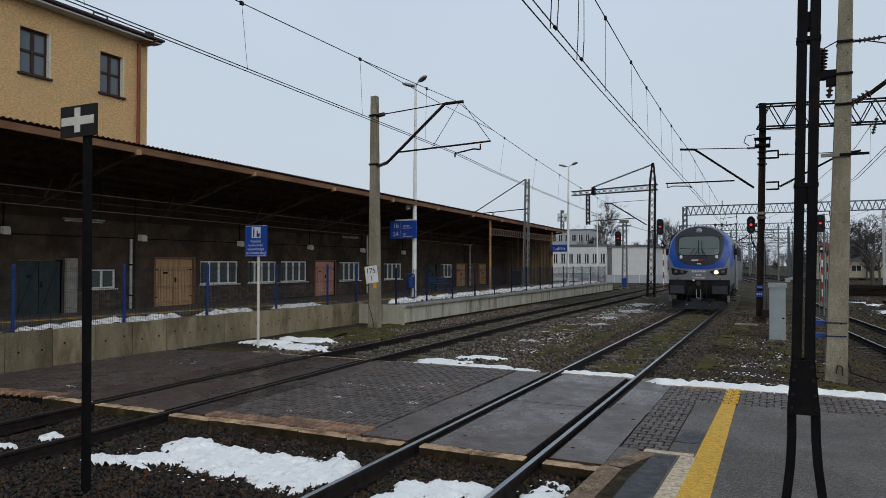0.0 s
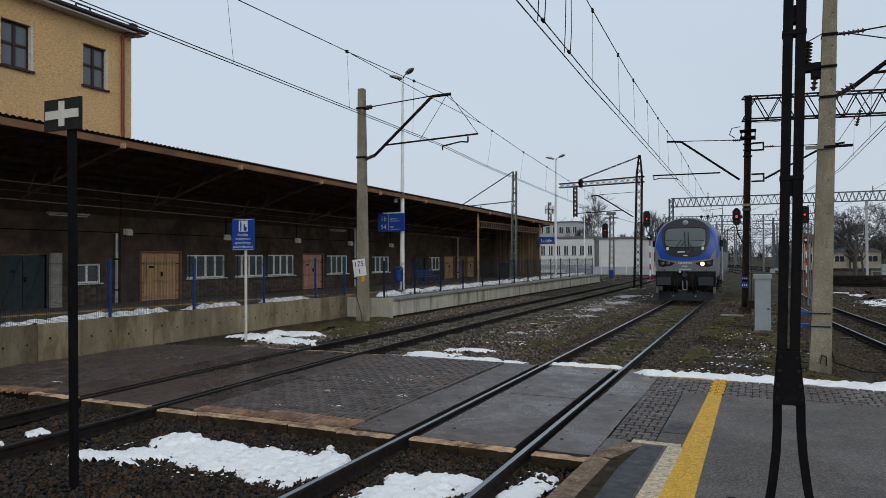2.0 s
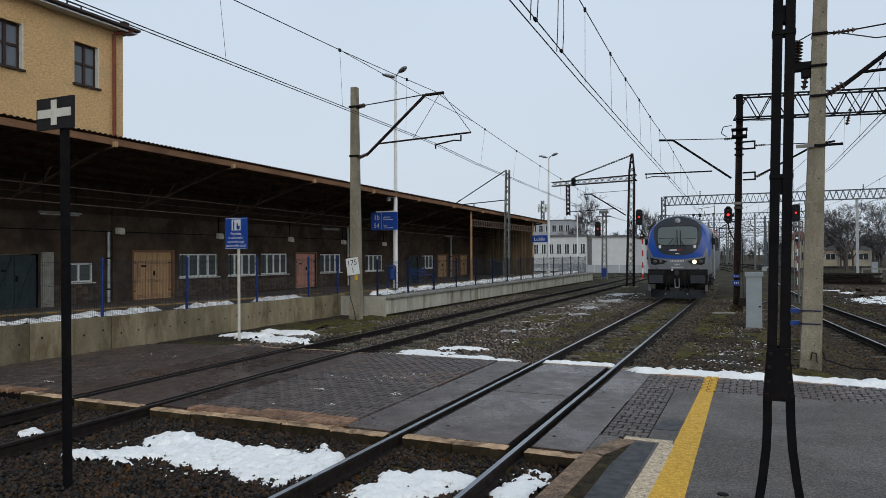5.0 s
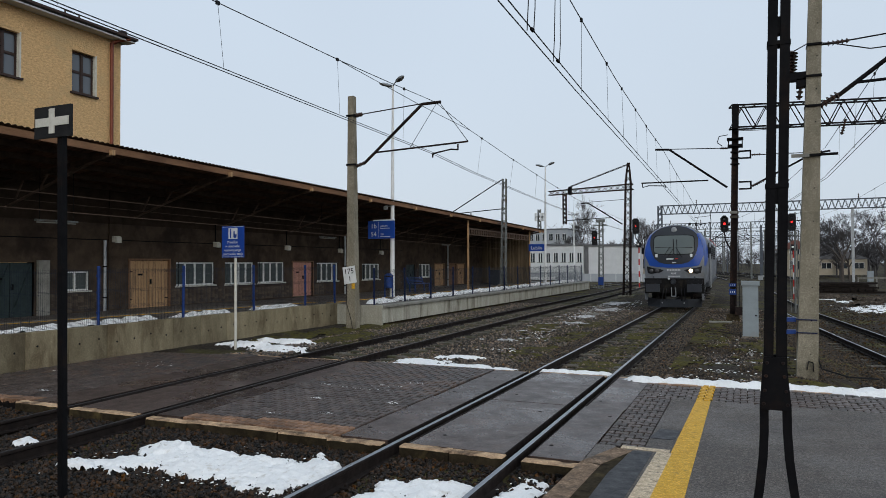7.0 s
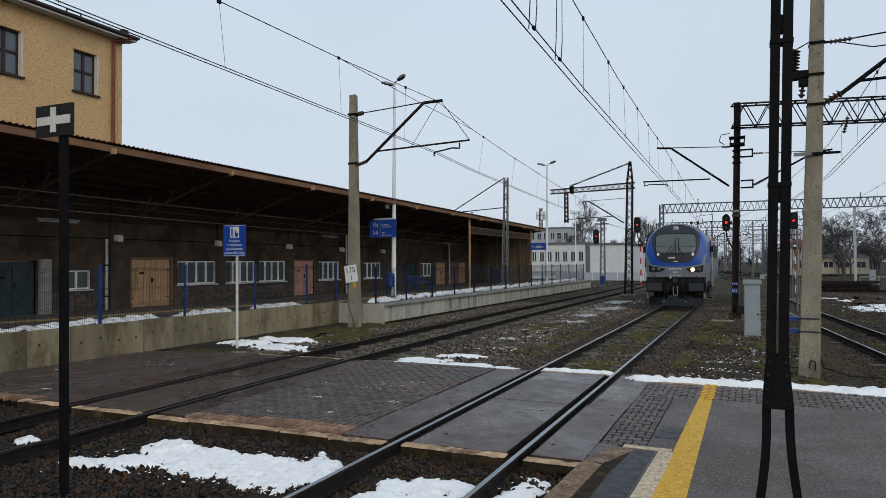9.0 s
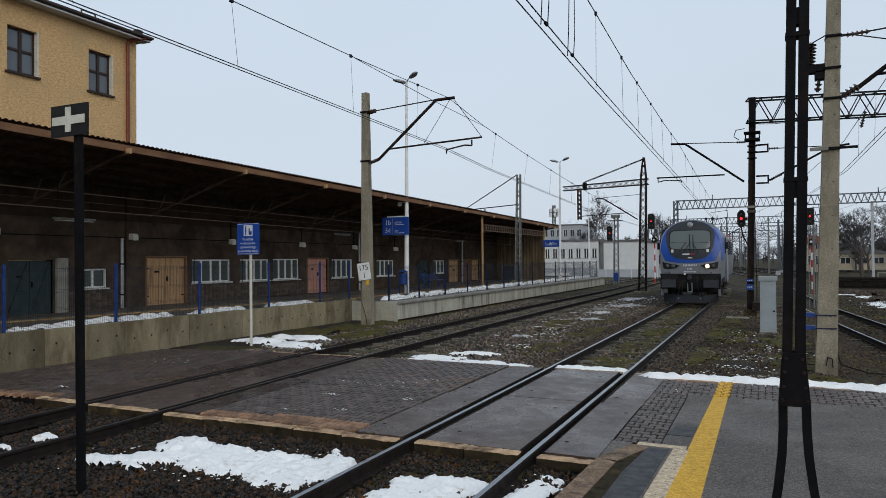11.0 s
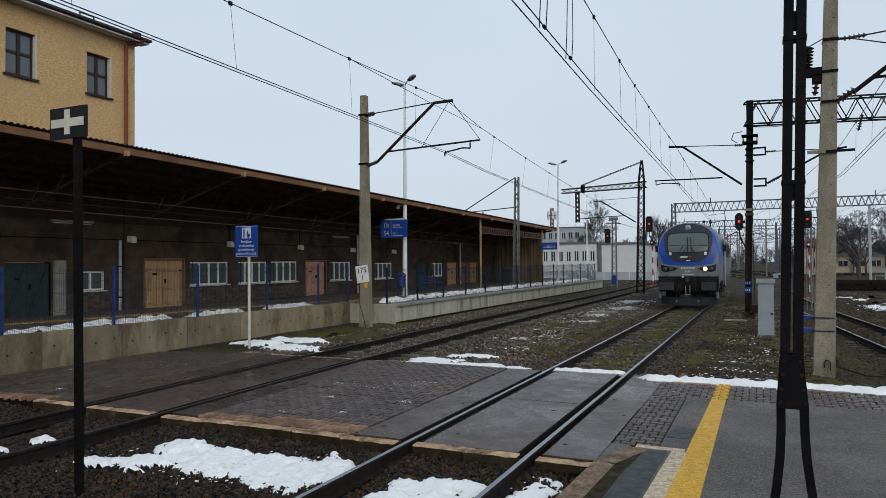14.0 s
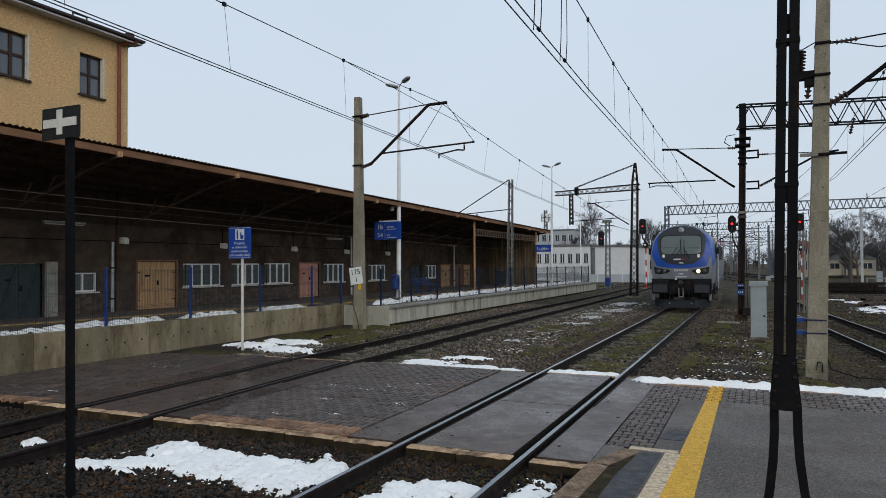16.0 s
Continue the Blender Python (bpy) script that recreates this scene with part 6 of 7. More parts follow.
part("blue_bracket", box(-0.47, -0.38, -0.14, 0.14, 0.86, 1.27, box(-0.38, -0.18, -0.1, 0.1, 1.13, 1.21, box(-0.38, -0.18, -0.1, 0.1, 0.88, 0.96))), M["blue_post"], rp, "blue bracket", bevel=0.01)
part("cable", chain([(0.0, -0.2, 0.2), (0.02, -0.21, 0.36), (0.10, -0.21, 0.34), (0.11, -0.2, 0.16)], 0.02), M["wire"], rp)
part("cable", chain([(0.18, -0.12, 0.5), (0.25, -0.15, 0.22), (0.7, -0.4, 0.12), (1.2, -0.3, 0.1)], 0.03), M["wire"], rp)

# near black post on splayed legs
lp = thing("channel_post", "black tarred steel post of two channels on splayed legs", "steel post")
lp.location = (0.196, 6.4, 0.0)
LL = 0.078 / 3.0


def channel(x0, z0, z1, w=0.074, d=0.12):
    bm = bmesh.new()
    prof = [(-w / 2, -d / 2), (w / 2, -d / 2), (w / 2, d / 2), (-w / 2, d / 2)]
    r = []
    for z in (z0, z1):
        r.append([bm.verts.new((x0 + LL * (z - 1.33) + a, b, z)) for a, b in prof])
    for i in range(4):
        j = (i + 1) % 4
        bm.faces.new((r[0][i], r[0][j], r[1][j], r[1][i]))
    bm.faces.new(r[0])
    bm.faces.new(r[1])
    return bm


for x in (-0.0475, 0.0475):
    ch = part("channel", channel(x, 0.95, 7.0), M["black_steel"], lp, bevel=0.006)
for z in (2.62, 4.05, 4.8):
    part("spacer", box(-0.03 + LL * (z - 1.33), 0.03 + LL * (z - 1.33), -0.05, 0.05, z, z + 0.14), M["black_steel"], lp)
for z in (2.75, 3.95):
    part("strap", box(-0.09 + LL * (z - 1.33), 0.09 + LL * (z - 1.33), -0.067, 0.067, z, z + 0.035), M["black_steel"], lp, bevel=0.006)
gp = part("gusset_plate", prism([(-0.120, 0.90), (0.120, 0.90), (0.084, 1.34), (-0.084, 1.34)], -0.085, -0.07), M["black_steel"], lp, "riveted gusset plate", bevel=0.003)
part("gusset_plate", prism([(-0.120, 0.90), (0.120, 0.90), (0.084, 1.34), (-0.084, 1.34)], 0.07, 0.085), M["black_steel"], lp, bevel=0.003)
for x, z in ((-0.06, 1.29), (0.06, 1.29), (-0.07, 1.18), (0.07, 1.18), (-0.08, 1.06), (0.08, 1.06), (-0.09, 0.95), (0.09, 0.95)):
    part("rivet", lathe([(0.012, -0.012), (0.015, 0.0)], 8, None, (x, -0.085, z), "y"), M["rust_steel"], gp)
for s in (-1, 1):
    bm, rings = bmesh.new(), []
    for x, z in ((0.086, 0.93), (0.088, 0.70), (0.10, 0.48), (0.13, 0.22), (0.165, 0.0)):
        rings.append([bm.verts.new((s * x + a * 0.034, b * 0.04, z)) for a, b in ((-1, -1), (1, -1), (1, 1), (-1, 1))])
    for r0, r1 in zip(rings, rings[1:]):
        for i in range(4):
            j = (i + 1) % 4
            bm.faces.new((r0[i], r0[j], r1[j], r1[i]))
    bm.faces.new(rings[0])
    bm.faces.new(rings[-1])
    part("leg", bm, M["black_steel"], lp)
    part("foot_plate", box(s * 0.165 - 0.06, s * 0.165 + 0.06, -0.07, 0.07, 0.0, 0.016), M["black_steel"], lp)

# relay cabinet
cbn = thing("relay_cabinet", "grey metal trackside relay cabinet", "cabinet")
cbn.location = (0.04, 23.3, -0.2)
part("body", taper(0.45, 0.44, 1.62, (0.01, 0), 0.4, 0.4), M["cabinet"], cbn, bevel=0.01)
part("roof", box(-0.25, 0.27, -0.24, 0.24, 1.62, 1.75), M["cabinet"], cbn, bevel=0.02)
part("door_seam", box(-0.18, 0.20, -0.206, -0.2, 0.15, 1.56), M["cabinet"], cbn, bevel=0.003)
part("latch", box(0.13, 0.19, -0.225, -0.206, 0.68, 0.72), M["black_steel"], cbn)
part("base", box(-0.24, 0.24, -0.22, 0.22, -0.05, 0.06), M["concrete"], cbn)

# cross board on a black post
cs = thing("cross_board_sign", "black trackside board with a white cross on a black post", "railway sign")
cs.location = (-6.17, 4.70, -0.2)
part("post", bar((-0.05, 0, 0), (-0.09, 0, 3.88), 0.06, 0.066), M["black_steel"], cs, bevel=0.006)
part("post_plate", box(-0.1, 0.1, -0.05, 0.05, 0.0, 0.02), M["black_steel"], cs)
pla = part("board", box(-0.42, 0.11, -0.06, -0.035, 3.61, 3.925), M["black_paint"], cs, "black enamel board", bevel=0.003)
part("cross_upright", box(-0.198, -0.118, -0.068, -0.06, 3.65, 3.90), M["off_white"], pla, "white cross")
part("cross_arm", box(-0.395, -0.199, -0.068, -0.06, 3.725, 3.81, box(-0.117, 0.085, -0.068, -0.06, 3.725, 3.81)), M["off_white"], pla)
part("board_bracket", box(-0.2, 0.02, -0.035, 0.03, 3.70, 3.75), M["black_steel"], cs)

# blue information sign
bs = thing("information_sign", "blue sign about assisted crossing on a pale post", "sign")
bs.location = (-12.56, 14.6, -0.15)
part("post", bar((0, 0, -0.1), (0, 0, 3.25), 0.075, n=12), M["off_white"], bs, smooth=True)
bp_ = part("panel", box(-0.40, 0.34, -0.075, -0.05, 2.48, 3.32), M["blue_sign"], bs, "blue enamel panel", bevel=0.004)
part("border", box(-0.385, 0.325, -0.079, -0.0755, 2.495, 2.505, box(-0.385, 0.325, -0.079, -0.0755, 3.295, 3.305)), M["marker"], bp_)
part("pictogram_field", box(-0.17, 0.13, -0.081, -0.0755, 2.98, 3.27), M["marker"], bp_, "white pictogram field")
fig = lathe([(0.022, -0.084), (0.022, -0.081)], 10, None, (-0.10, 0, 3.235), "y")
box(-0.125, -0.075, -0.084, -0.081, 3.10, 3.21, fig)
box(-0.12, -0.08, -0.084, -0.081, 3.0, 3.10, fig)
part("figure_mark", fig, M["blue_sign"], bp_)
fig = lathe([(0.055, -0.084), (0.055, -0.081)], 16, None, (0.05, 0, 3.05), "y")
box(0.0, 0.04, -0.084, -0.081, 3.06, 3.18, fig)
box(0.04, 0.11, -0.084, -0.081, 3.07, 3.10, fig)
part("wheelchair_mark", fig, M["blue_sign"], bp_)
for k, s in enumerate(("Przejście", "w obecności", "uprawnionego", "pracownika stacji")):
    words(s, 0.098, M["marker"], bp_, pose(-0.03, -0.078, 2.86 - k * 0.105) @ FACE)


# lamp posts with signs
def lamp_post(x, y, h, lean, label):
    t = thing("lamp_post", label, "lamp post", "platform lamps")
    t.location = (x, y, 0.6)
    part("pole", bar((0, 0, 0), (lean, 0, h), 0.24, n=12, r2=0.10), M["white_paint"], t, "white painted tapered pole", smooth=True)
    part("base_plate", box(-0.2, 0.2, -0.2, 0.2, 0, 0.03), M["galv"], t)
    part("hatch", box(-0.05, 0.05, -0.125, -0.11, 0.5, 0.9), M["galv"], t)
    for s in (-1, 1):
        part("arm", chain([(lean, 0, h - 0.05), (lean + s * 0.12, -s * 0.1, h + 0.05), (lean + s * 0.35, -s * 0.25, h + 0.12)], 0.05), M["galv"], t)
        part("lamp_head", lathe([(0.02, -0.05), (0.13, -0.03), (0.15, 0.02), (0.09, 0.09), (0.02, 0.11)], 12, None), M["galv"], t, "grey street lamp head", smooth=True,
             m=pose(lean + s * 0.55, -s * 0.36, h + 0.14, 0, -s * 12, -s * 33) @ Matrix.Diagonal((2.3, 1, 1, 1)))
    return t


l1 = lamp_post(-15.08, 28.2, 9.85, 0.08, "white lamp post with two heads on the platform")
sg = part("sign_board", box(-1.12, 0.26, -0.26, -0.20, 2.72, 3.54), M["blue_sign"], l1, "blue platform sign", bevel=0.006)
words("1b", 0.32, M["marker"], sg, pose(-0.82, -0.265, 3.2) @ FACE)
words("54", 0.30, M["marker"], sg, pose(-0.82, -0.265, 2.83) @ FACE)
words("peron", 0.15, M["marker"], sg, pose(-0.46, -0.265, 3.26) @ FACE, align="LEFT")
words("tor", 0.15, M["marker"], sg, pose(-0.46, -0.265, 2.88) @ FACE, align="LEFT")
for z in (3.18, 2.8):
    part("small_print", box(-0.46, 0.04, -0.268, -0.263, z, z + 0.025), M["marker"], sg)
part("divider", box(-0.56, -0.552, -0.268, -0.263, 2.76, 3.5), M["marker"], sg)
part("sign_arm", box(-0.9, 0.2, -0.2, -0.1, 3.545, 3.6), M["white_paint"], l1)
part("camera_dome", lathe([(0.02, 0.0), (0.1, 0.03), (0.1, 0.14), (0.06, 0.2)], 12, None, (-0.3, -0.05, 4.05)), M["white_paint"], l1)
part("camera_arm", bar((-0.3, -0.05, 4.25), (-0.05, 0, 4.22), 0.04), M["white_paint"], l1)
l2 = lamp_post(-13.85, 50, 8.75, 0.1, "white lamp post with station name board")
sg = part("name_board", box(-1.2, 0.0, -0.16, -0.10, 2.45, 2.98), M["blue_sign"], l2, "blue station name board", bevel=0.006)
words("Lublin", 0.36, M["marker"], sg, pose(-0.6, -0.165, 2.58) @ FACE)
l3 = lamp_post(-20.5, 88, 8.5, 0.0, "white lamp post by the far building")
l3.location.z = -0.22

# lattice mast on the platform
m2 = thing("lattice_mast", "grey steel lattice mast on the platform with anchor struts", "catenary mast")
m2.location = (-14.55, 42.5, 0.55)
part("lattice", lattice((0, 0, 0), (0.12, 0, 7.1), 0.30, 0.22, 0.42, chord=0.055, web=0.03), M["grey_steel"], m2)
part("base", box(-0.3, 0.3, -0.3, 0.3, 0, 0.25), M["concrete"], m2)
part("strut", bar((0.0, 0, 7.08), (-3.75, 0, 4.95), 0.065, n=8), M["black_steel"], m2)
part("strut", bar((0.0, 0, 5.15), (-3.75, 0, 4.92), 0.065, n=8), M["black_steel"], m2)
part("hanger", box(-2.3, -2.2, -0.04, 0.04, 4.6, 4.95), M["galv"], m2)

# tower with bracket arm
tw = thing("bracket_tower", "dark rusty lattice tower with a bracket truss and red signal", "catenary mast")
tw.location = (-7.62, 48.2, -0.2)
part("tower", lattice((0, 0, 0), (0.17, 0, 7.9), 0.46, 0.34, 0.46, chord=0.075, web=0.04), M["rust_steel"], tw)
part("tower_tip", lattice((0.17, 0, 7.9), (0.2, 0, 9.2), 0.34, 0.08, 0.4, chord=0.07, web=0.04), M["rust_steel"], tw)
part("bracket_truss", lattice((-5.4, 0, 7.35), (0.5, 0, 7.55), 0.28, 0.38, 0.42, chord=0.05, web=0.028, axis=(0, 1, 0)), M["rust_steel"], tw)
part("truss_clamp", box(-3.95, -3.75, -0.25, 0.25, 7.18, 7.72), M["black_steel"], tw)
part("drop_post", lattice((-4.25, 0, 7.3), (-4.25, 0, 5.1), 0.22, 0.22, 0.3, chord=0.05, web=0.03), M["rust_steel"], tw)
for dy in (-0.15, 0.15):
    part("tie_rod", bar((0.2, dy, 9.1), (-3.85, dy, 7.75), 0.04), M["rust_steel"], tw)
part("cantilever_tube", chain([(-0.25, 0, 5.0), (-2.6, 0, 6.55), (-3.1, 0, 6.55)], 0.09, n=8), M["black_steel"], tw)
part("registration_tube", bar((-0.9, 0, 5.48), (-4.2, 0, 5.35), 0.06, n=8), M["black_steel"], tw)
part("stay", bar((0, 0, 6.7), (-2.6, 0, 6.6), 0.03), M["black_steel"], tw)
part("foundation", box(-0.5, 0.5, -0.5, 0.5, -0.2, 0.12), M["concrete"], tw)
signal_head(tw, pose(0.72, -0.6, 4.28), 1.05, 0.44)
part("signal_arm", chain([(0.1, -0.1, 4.6), (0.72, -0.5, 4.6)], 0.06), M["black_steel"], tw)
part("signal_pipe", chain([(0.72, -0.55, 4.28), (0.7, -0.5, 4.0), (1.1, -0.4, 3.5)], 0.06), M["black_steel"], tw)

ps = thing("signal_post", "grey lattice signal post with red signal head", "signal")
ps.location = (-11.75, 60.5, -0.2)
part("post", lattice((0, 0, 0), (0.05, 0, 5.9), 0.4, 0.3, 0.5, chord=0.06, web=0.04), M["grey_steel"], ps)
part("basket", box(-0.55, 0.55, -0.4, 0.4, 5.6, 5.68, box(-0.35, 0.35, -0.3, 0.3, 5.9, 6.15)), M["grey_steel"], ps)
part("blue_box", box(-0.19, 0.22, -0.28, 0.2, 0.42, 1.12), M["blue_post"], ps, "blue apparatus box", bevel=0.02)
signal_head(ps, pose(-0.45, -0.4, 3.9), 1.25, 0.5)
part("signal_arm", chain([(0, -0.1, 4.4), (-0.45, -0.3, 4.4)], 0.06), M["black_steel"], ps)


def banded_post(x, y, h, z0=-0.2):
    t = thing("banded_post", "red and white banded post with a small black signal", "signal post", "banded posts")
    t.location = (x, y, z0)
    k = 7
    for i in range(k):
        part("band", lathe([(0.06, h * i / k), (0.06, h * (i + 1) / k)], 10), M["white_paint"] if i % 2 else M["red_paint"], t)
    part("signal_box", box(-0.2, 0.2, -0.15, 0.1, h, h + 0.42), M["black_paint"], t, bevel=0.04)
    part("signal_lamp", lathe([(0.07, -0.17), (0.08, -0.15)], 12, None, (-0.05, 0, h + 0.25), "y"), M["white_paint"], t)
    part("post_base", box(-0.25, 0.25, -0.25, 0.25, -0.1, 0.12), M["concrete"], t)


banded_post(-9.0, 64, 3.75)
banded_post(2.8, 52, 3.4, -0.5)
yp = thing("signal_mast", "dark slim signal mast with red signal in the yard", "signal")
yp.location = (2.2, 40, -0.5)
part("post", bar((0, 0, 0), (0.05, 0, 5.2), 0.10, n=10), M["grey_steel"], yp)
signal_head(yp, pose(-0.12, -0.15, 4.25), 0.9, 0.40)
part("ladder", box(-0.2, -0.17, 0.1, 0.13, 0, 4.2, box(0.12, 0.15, 0.1, 0.13, 0, 4.2)), M["grey_steel"], yp)


# ---- platform furniture ----
bn = thing("litter_bin", "blue metal litter bin on the platform", "litter bin")
bn.location = (-15.15, 28.0, 0.61)
part("bin_body", lathe([(0.15, 0.42), (0.18, 0.45), (0.18, 0.9), (0.15, 0.93)], 16), M["blue_post"], bn, smooth=True)
part("bin_hood", lathe([(0.2, 1.0), (0.2, 1.03), (0.08, 1.1)], 16), M["blue_post"], bn, smooth=True)
for s in (-1, 1):
    part("bin_post", box(s * 0.2 - 0.02, s * 0.2 + 0.02, -0.02, 0.02, 0, 1.02), M["blue_post"], bn)


def bench(x, y):
    t = thing("platform_bench", "blue wire mesh platform bench", "bench", "platform benches")
    t.location = (x, y, 0.61)
    for k in range(7):
        part("seat_slat", box(-0.22 + k * 0.065, -0.18 + k * 0.065, -1.0, 1.0, 0.43, 0.46), M["bench"], t)
    for k in range(4):
        part("back_slat", box(-0.3 - k * 0.02, -0.27 - k * 0.02, -1.0, 1.0, 0.52 + k * 0.075, 0.56 + k * 0.075), M["bench"], t)
    for yy in (-0.9, 0.9):
        part("leg", box(-0.2, -0.15, yy - 0.03, yy + 0.03, 0, 0.43), M["bench"], t)
        part("leg", box(0.12, 0.17, yy - 0.03, yy + 0.03, 0, 0.43), M["bench"], t)
        part("back_post", bar((-0.22, yy, 0.4), (-0.36, yy, 0.83), 0.05), M["bench"], t)


bench(-16.6, 34.3)
bench(-16.6, 52.6)
mb = thing("equipment_box", "dark grey equipment box on the platform", "cabinet")
mb.location = (-16.8, 47.5, 0.61)
part("box_body", box(-0.4, 0.4, -0.5, 0.5, 0, 1.0), M["loco_dark"], mb, bevel=0.02)
part("box_lid", box(-0.43, 0.43, -0.53, 0.53, 1.0, 1.06), M["loco_dark"], mb, bevel=0.01)

# covered cable duct and timber in the track side
for x, y, w, r in ((-11.6, 15.9, 1.3, 10), (-1.0, 28.3, 0.8, 0), (-6.4, 31.0, 1.0, 20)):
    t = thing("loose_plank", "weathered loose board lying on the ballast", "board", "loose boards")
    t.matrix_world = pose(x, y, -0.16, 0, 0, r)
    part("plank", box(-w / 2, w / 2, -0.12, 0.12, 0, 0.05), M["coping"], t, bevel=0.008)
gr_ = thing("steel_plate", "brown steel plate lying beside the pavers", "plate")
gr_.matrix_world = pose(-11.3, 6.35, -0.02, 0, 0, 4)
part("plate", box(-0.9, 0.6, -0.25, 0.12, -0.14, 0.0), M["rust_steel"], gr_, bevel=0.01)


# ---- buildings beyond ----
def block(name, label, x0, x1, y0, y1, h, mat, rows, roof="roof_grey", cols=8, face_right=False, roof_over=0.2, gable=0.0):
    """A building with window openings as recessed glazed parts; rows: (z0, z1) of each storey's windows."""
    t = thing(name, label, "building")
    t.location = (x0, y0, -0.2)
    w, d = x1 - x0, y1 - y0
    bm = bmesh.new()
    zs = [0.0]
    for a, b in rows:
        zs += [a, b]
    zs.append(h)
    pitch = w / cols
    for k in range(0, len(zs) - 1, 2):
        box(0, w, 0, 0.3, zs[k], zs[k + 1], bm)
    for a, b in rows:
        for c in range(cols + 1):
            xa, xb = c * pitch - pitch * 0.18, c * pitch + pitch * 0.18
            box(max(0, xa), min(w, xb), 0, 0.3, a, b, bm)
    box(0, 0.3, 0.3, d, 0, h, bm)
    box(w - 0.3, w, 0.3, d, 0, h, bm)
    box(0.3, w - 0.3, d - 0.3, d, 0, h, bm)
    part("wall", bm, M[mat], t)
    for a, b in rows:
        for c in range(cols):
            xa, xb = c * pitch + pitch * 0.18, (c + 1) * pitch - pitch * 0.18
            win = part("window", box(xa, xb, 0.16, 0.2, a, b), M["glass"], t)
            fr = box(xa, xa + 0.07, 0.1, 0.16, a, b, box(xb - 0.07, xb, 0.1, 0.16, a, b, box(xa + 0.07, xb - 0.07, 0.1, 0.16, b - 0.07, b, box((xa + xb) / 2 - 0.03, (xa + xb) / 2 + 0.03, 0.1, 0.16, a, b - 0.07))))
            part("frame", fr, M["white_paint"], win)
            part("sill", box(xa - 0.05, xb + 0.05, -0.08, 0.1, a - 0.08, a - 0.003), M["coping"], win)
    if gable:
        part("roof", prism([(-roof_over, h), (w + roof_over, h), (w + roof_over, h + 0.12), (w / 2, h + gable), (-roof_over, h + 0.12)], -roof_over, d + roof_over), M[roof], t)
    else:
        part("roof", box(-roof_over, w + roof_over, -roof_over, d + roof_over, h, h + 0.25), M[roof], t)
    return t


wb = block("white_office", "low white office building with a row of windows", -31, -20.2, 92, 110, 4.75, "facade", [(2.5, 3.8)], cols=10)
part("blue_band", box(0, 10.8, -0.03, -0.003, 0.5, 1.1), M["facade_grey"], wb)
gb2 = block("grey_office", "pale grey flat roofed building beside the office", -20.1, -14.6, 92.5, 108, 4.6, "facade", [], cols=1)
part("corner_pier", box(0, 0.5, -0.05, -0.003, 0, 4.5), M["roof_grey"], gb2)
block("cream_shed", "cream rendered shed behind the tracks", -17.5, -10.5, 112, 124, 5.0, "facade_cream", [(1.5, 3.0)], cols=4)
block("far_flats", "distant grey block of flats", -50, -40, 165, 180, 10.6, "facade_grey", [(2, 3.6), (5, 6.6), (8, 9.6)], cols=6)
block("far_hall", "distant pale rendered hall building", -39, -22, 175, 190, 6.6, "facade_grey", [(3, 5)], cols=8)
block("house", "cream house with a red tiled roof", 4.7, 9.0, 122, 132, 4.4, "facade_cream", [(1.2, 2.6), (3.6, 4.8)], "roof_red", cols=4, gable=1.5, roof_over=0.4)
block("low_house", "low cream outbuilding among trees", 11.5, 19, 140, 148, 2.8, "facade_cream", [(1.2, 2.2)], "roof_grey", cols=3, gable=1.6)
lw = thing("low_wall", "pale concrete panel fence at the far platform", "wall")
lw.location = (-22, 84, -0.2)
for i in range(9):
    part("panel", box(i * 1.5, i * 1.5 + 1.42, 0, 0.12, 0.1, 1.05), M["facade_grey"], lw)
    part("post", box(i * 1.5 + 1.421, i * 1.5 + 1.499, -0.03, 0.15, 0, 1.15), M["facade"], lw)
rt_ = thing("radio_tower", "distant lattice radio tower with antennas", "tower")
rt_.location = (-50.7, 178, -0.2)
part("mast", lattice((0, 0, 0), (0, 0, 16.7), 1.0, 0.6, 1.2, chord=0.16, web=0.09), M["grey_steel"], rt_)
for k in range(6):
    a = k * math.pi / 3
    part("antenna", box(math.cos(a) * 1.1 - 0.2, math.cos(a) * 1.1 + 0.2, math.sin(a) - 0.1, math.sin(a) + 0.1, 13.6, 15.8), M["white_paint"], rt_)
part("head_frame", lathe([(1.2, 14.6), (1.2, 14.8)], 10), M["grey_steel"], rt_)


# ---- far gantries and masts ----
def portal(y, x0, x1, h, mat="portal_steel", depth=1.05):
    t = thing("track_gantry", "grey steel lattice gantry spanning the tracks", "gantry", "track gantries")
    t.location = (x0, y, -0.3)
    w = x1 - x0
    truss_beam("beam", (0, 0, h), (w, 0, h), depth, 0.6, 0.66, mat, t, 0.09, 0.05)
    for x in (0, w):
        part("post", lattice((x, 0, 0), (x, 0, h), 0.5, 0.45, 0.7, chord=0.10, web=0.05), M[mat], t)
    for k in range(4):
        x = w * (k + 0.6) / 4.4
        part("cantilever", chain([(x, 0, h - depth), (x + 0.1, -0.1, h - 2.2), (x - 1.8, -0.1, h - 2.6)], 0.08), M["black_steel"], t)
        part("upper_rod", bar((x - 1.8, -0.1, h - 1.6), (x + 0.1, -0.1, h - 1.4), 0.05), M["black_steel"], t)
    for k in range(5):
        x = w * (k + 0.5) / 5
        part("top_insulator", insulator((x, 0, h), (x, 0, h + 0.6), 0.08, 3), M["ceramic"], t)
    return t


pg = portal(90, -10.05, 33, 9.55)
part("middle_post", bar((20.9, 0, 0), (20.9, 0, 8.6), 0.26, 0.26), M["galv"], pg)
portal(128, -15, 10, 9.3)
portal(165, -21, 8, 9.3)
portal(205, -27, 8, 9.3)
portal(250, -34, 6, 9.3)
rngm = np.random.default_rng(21)
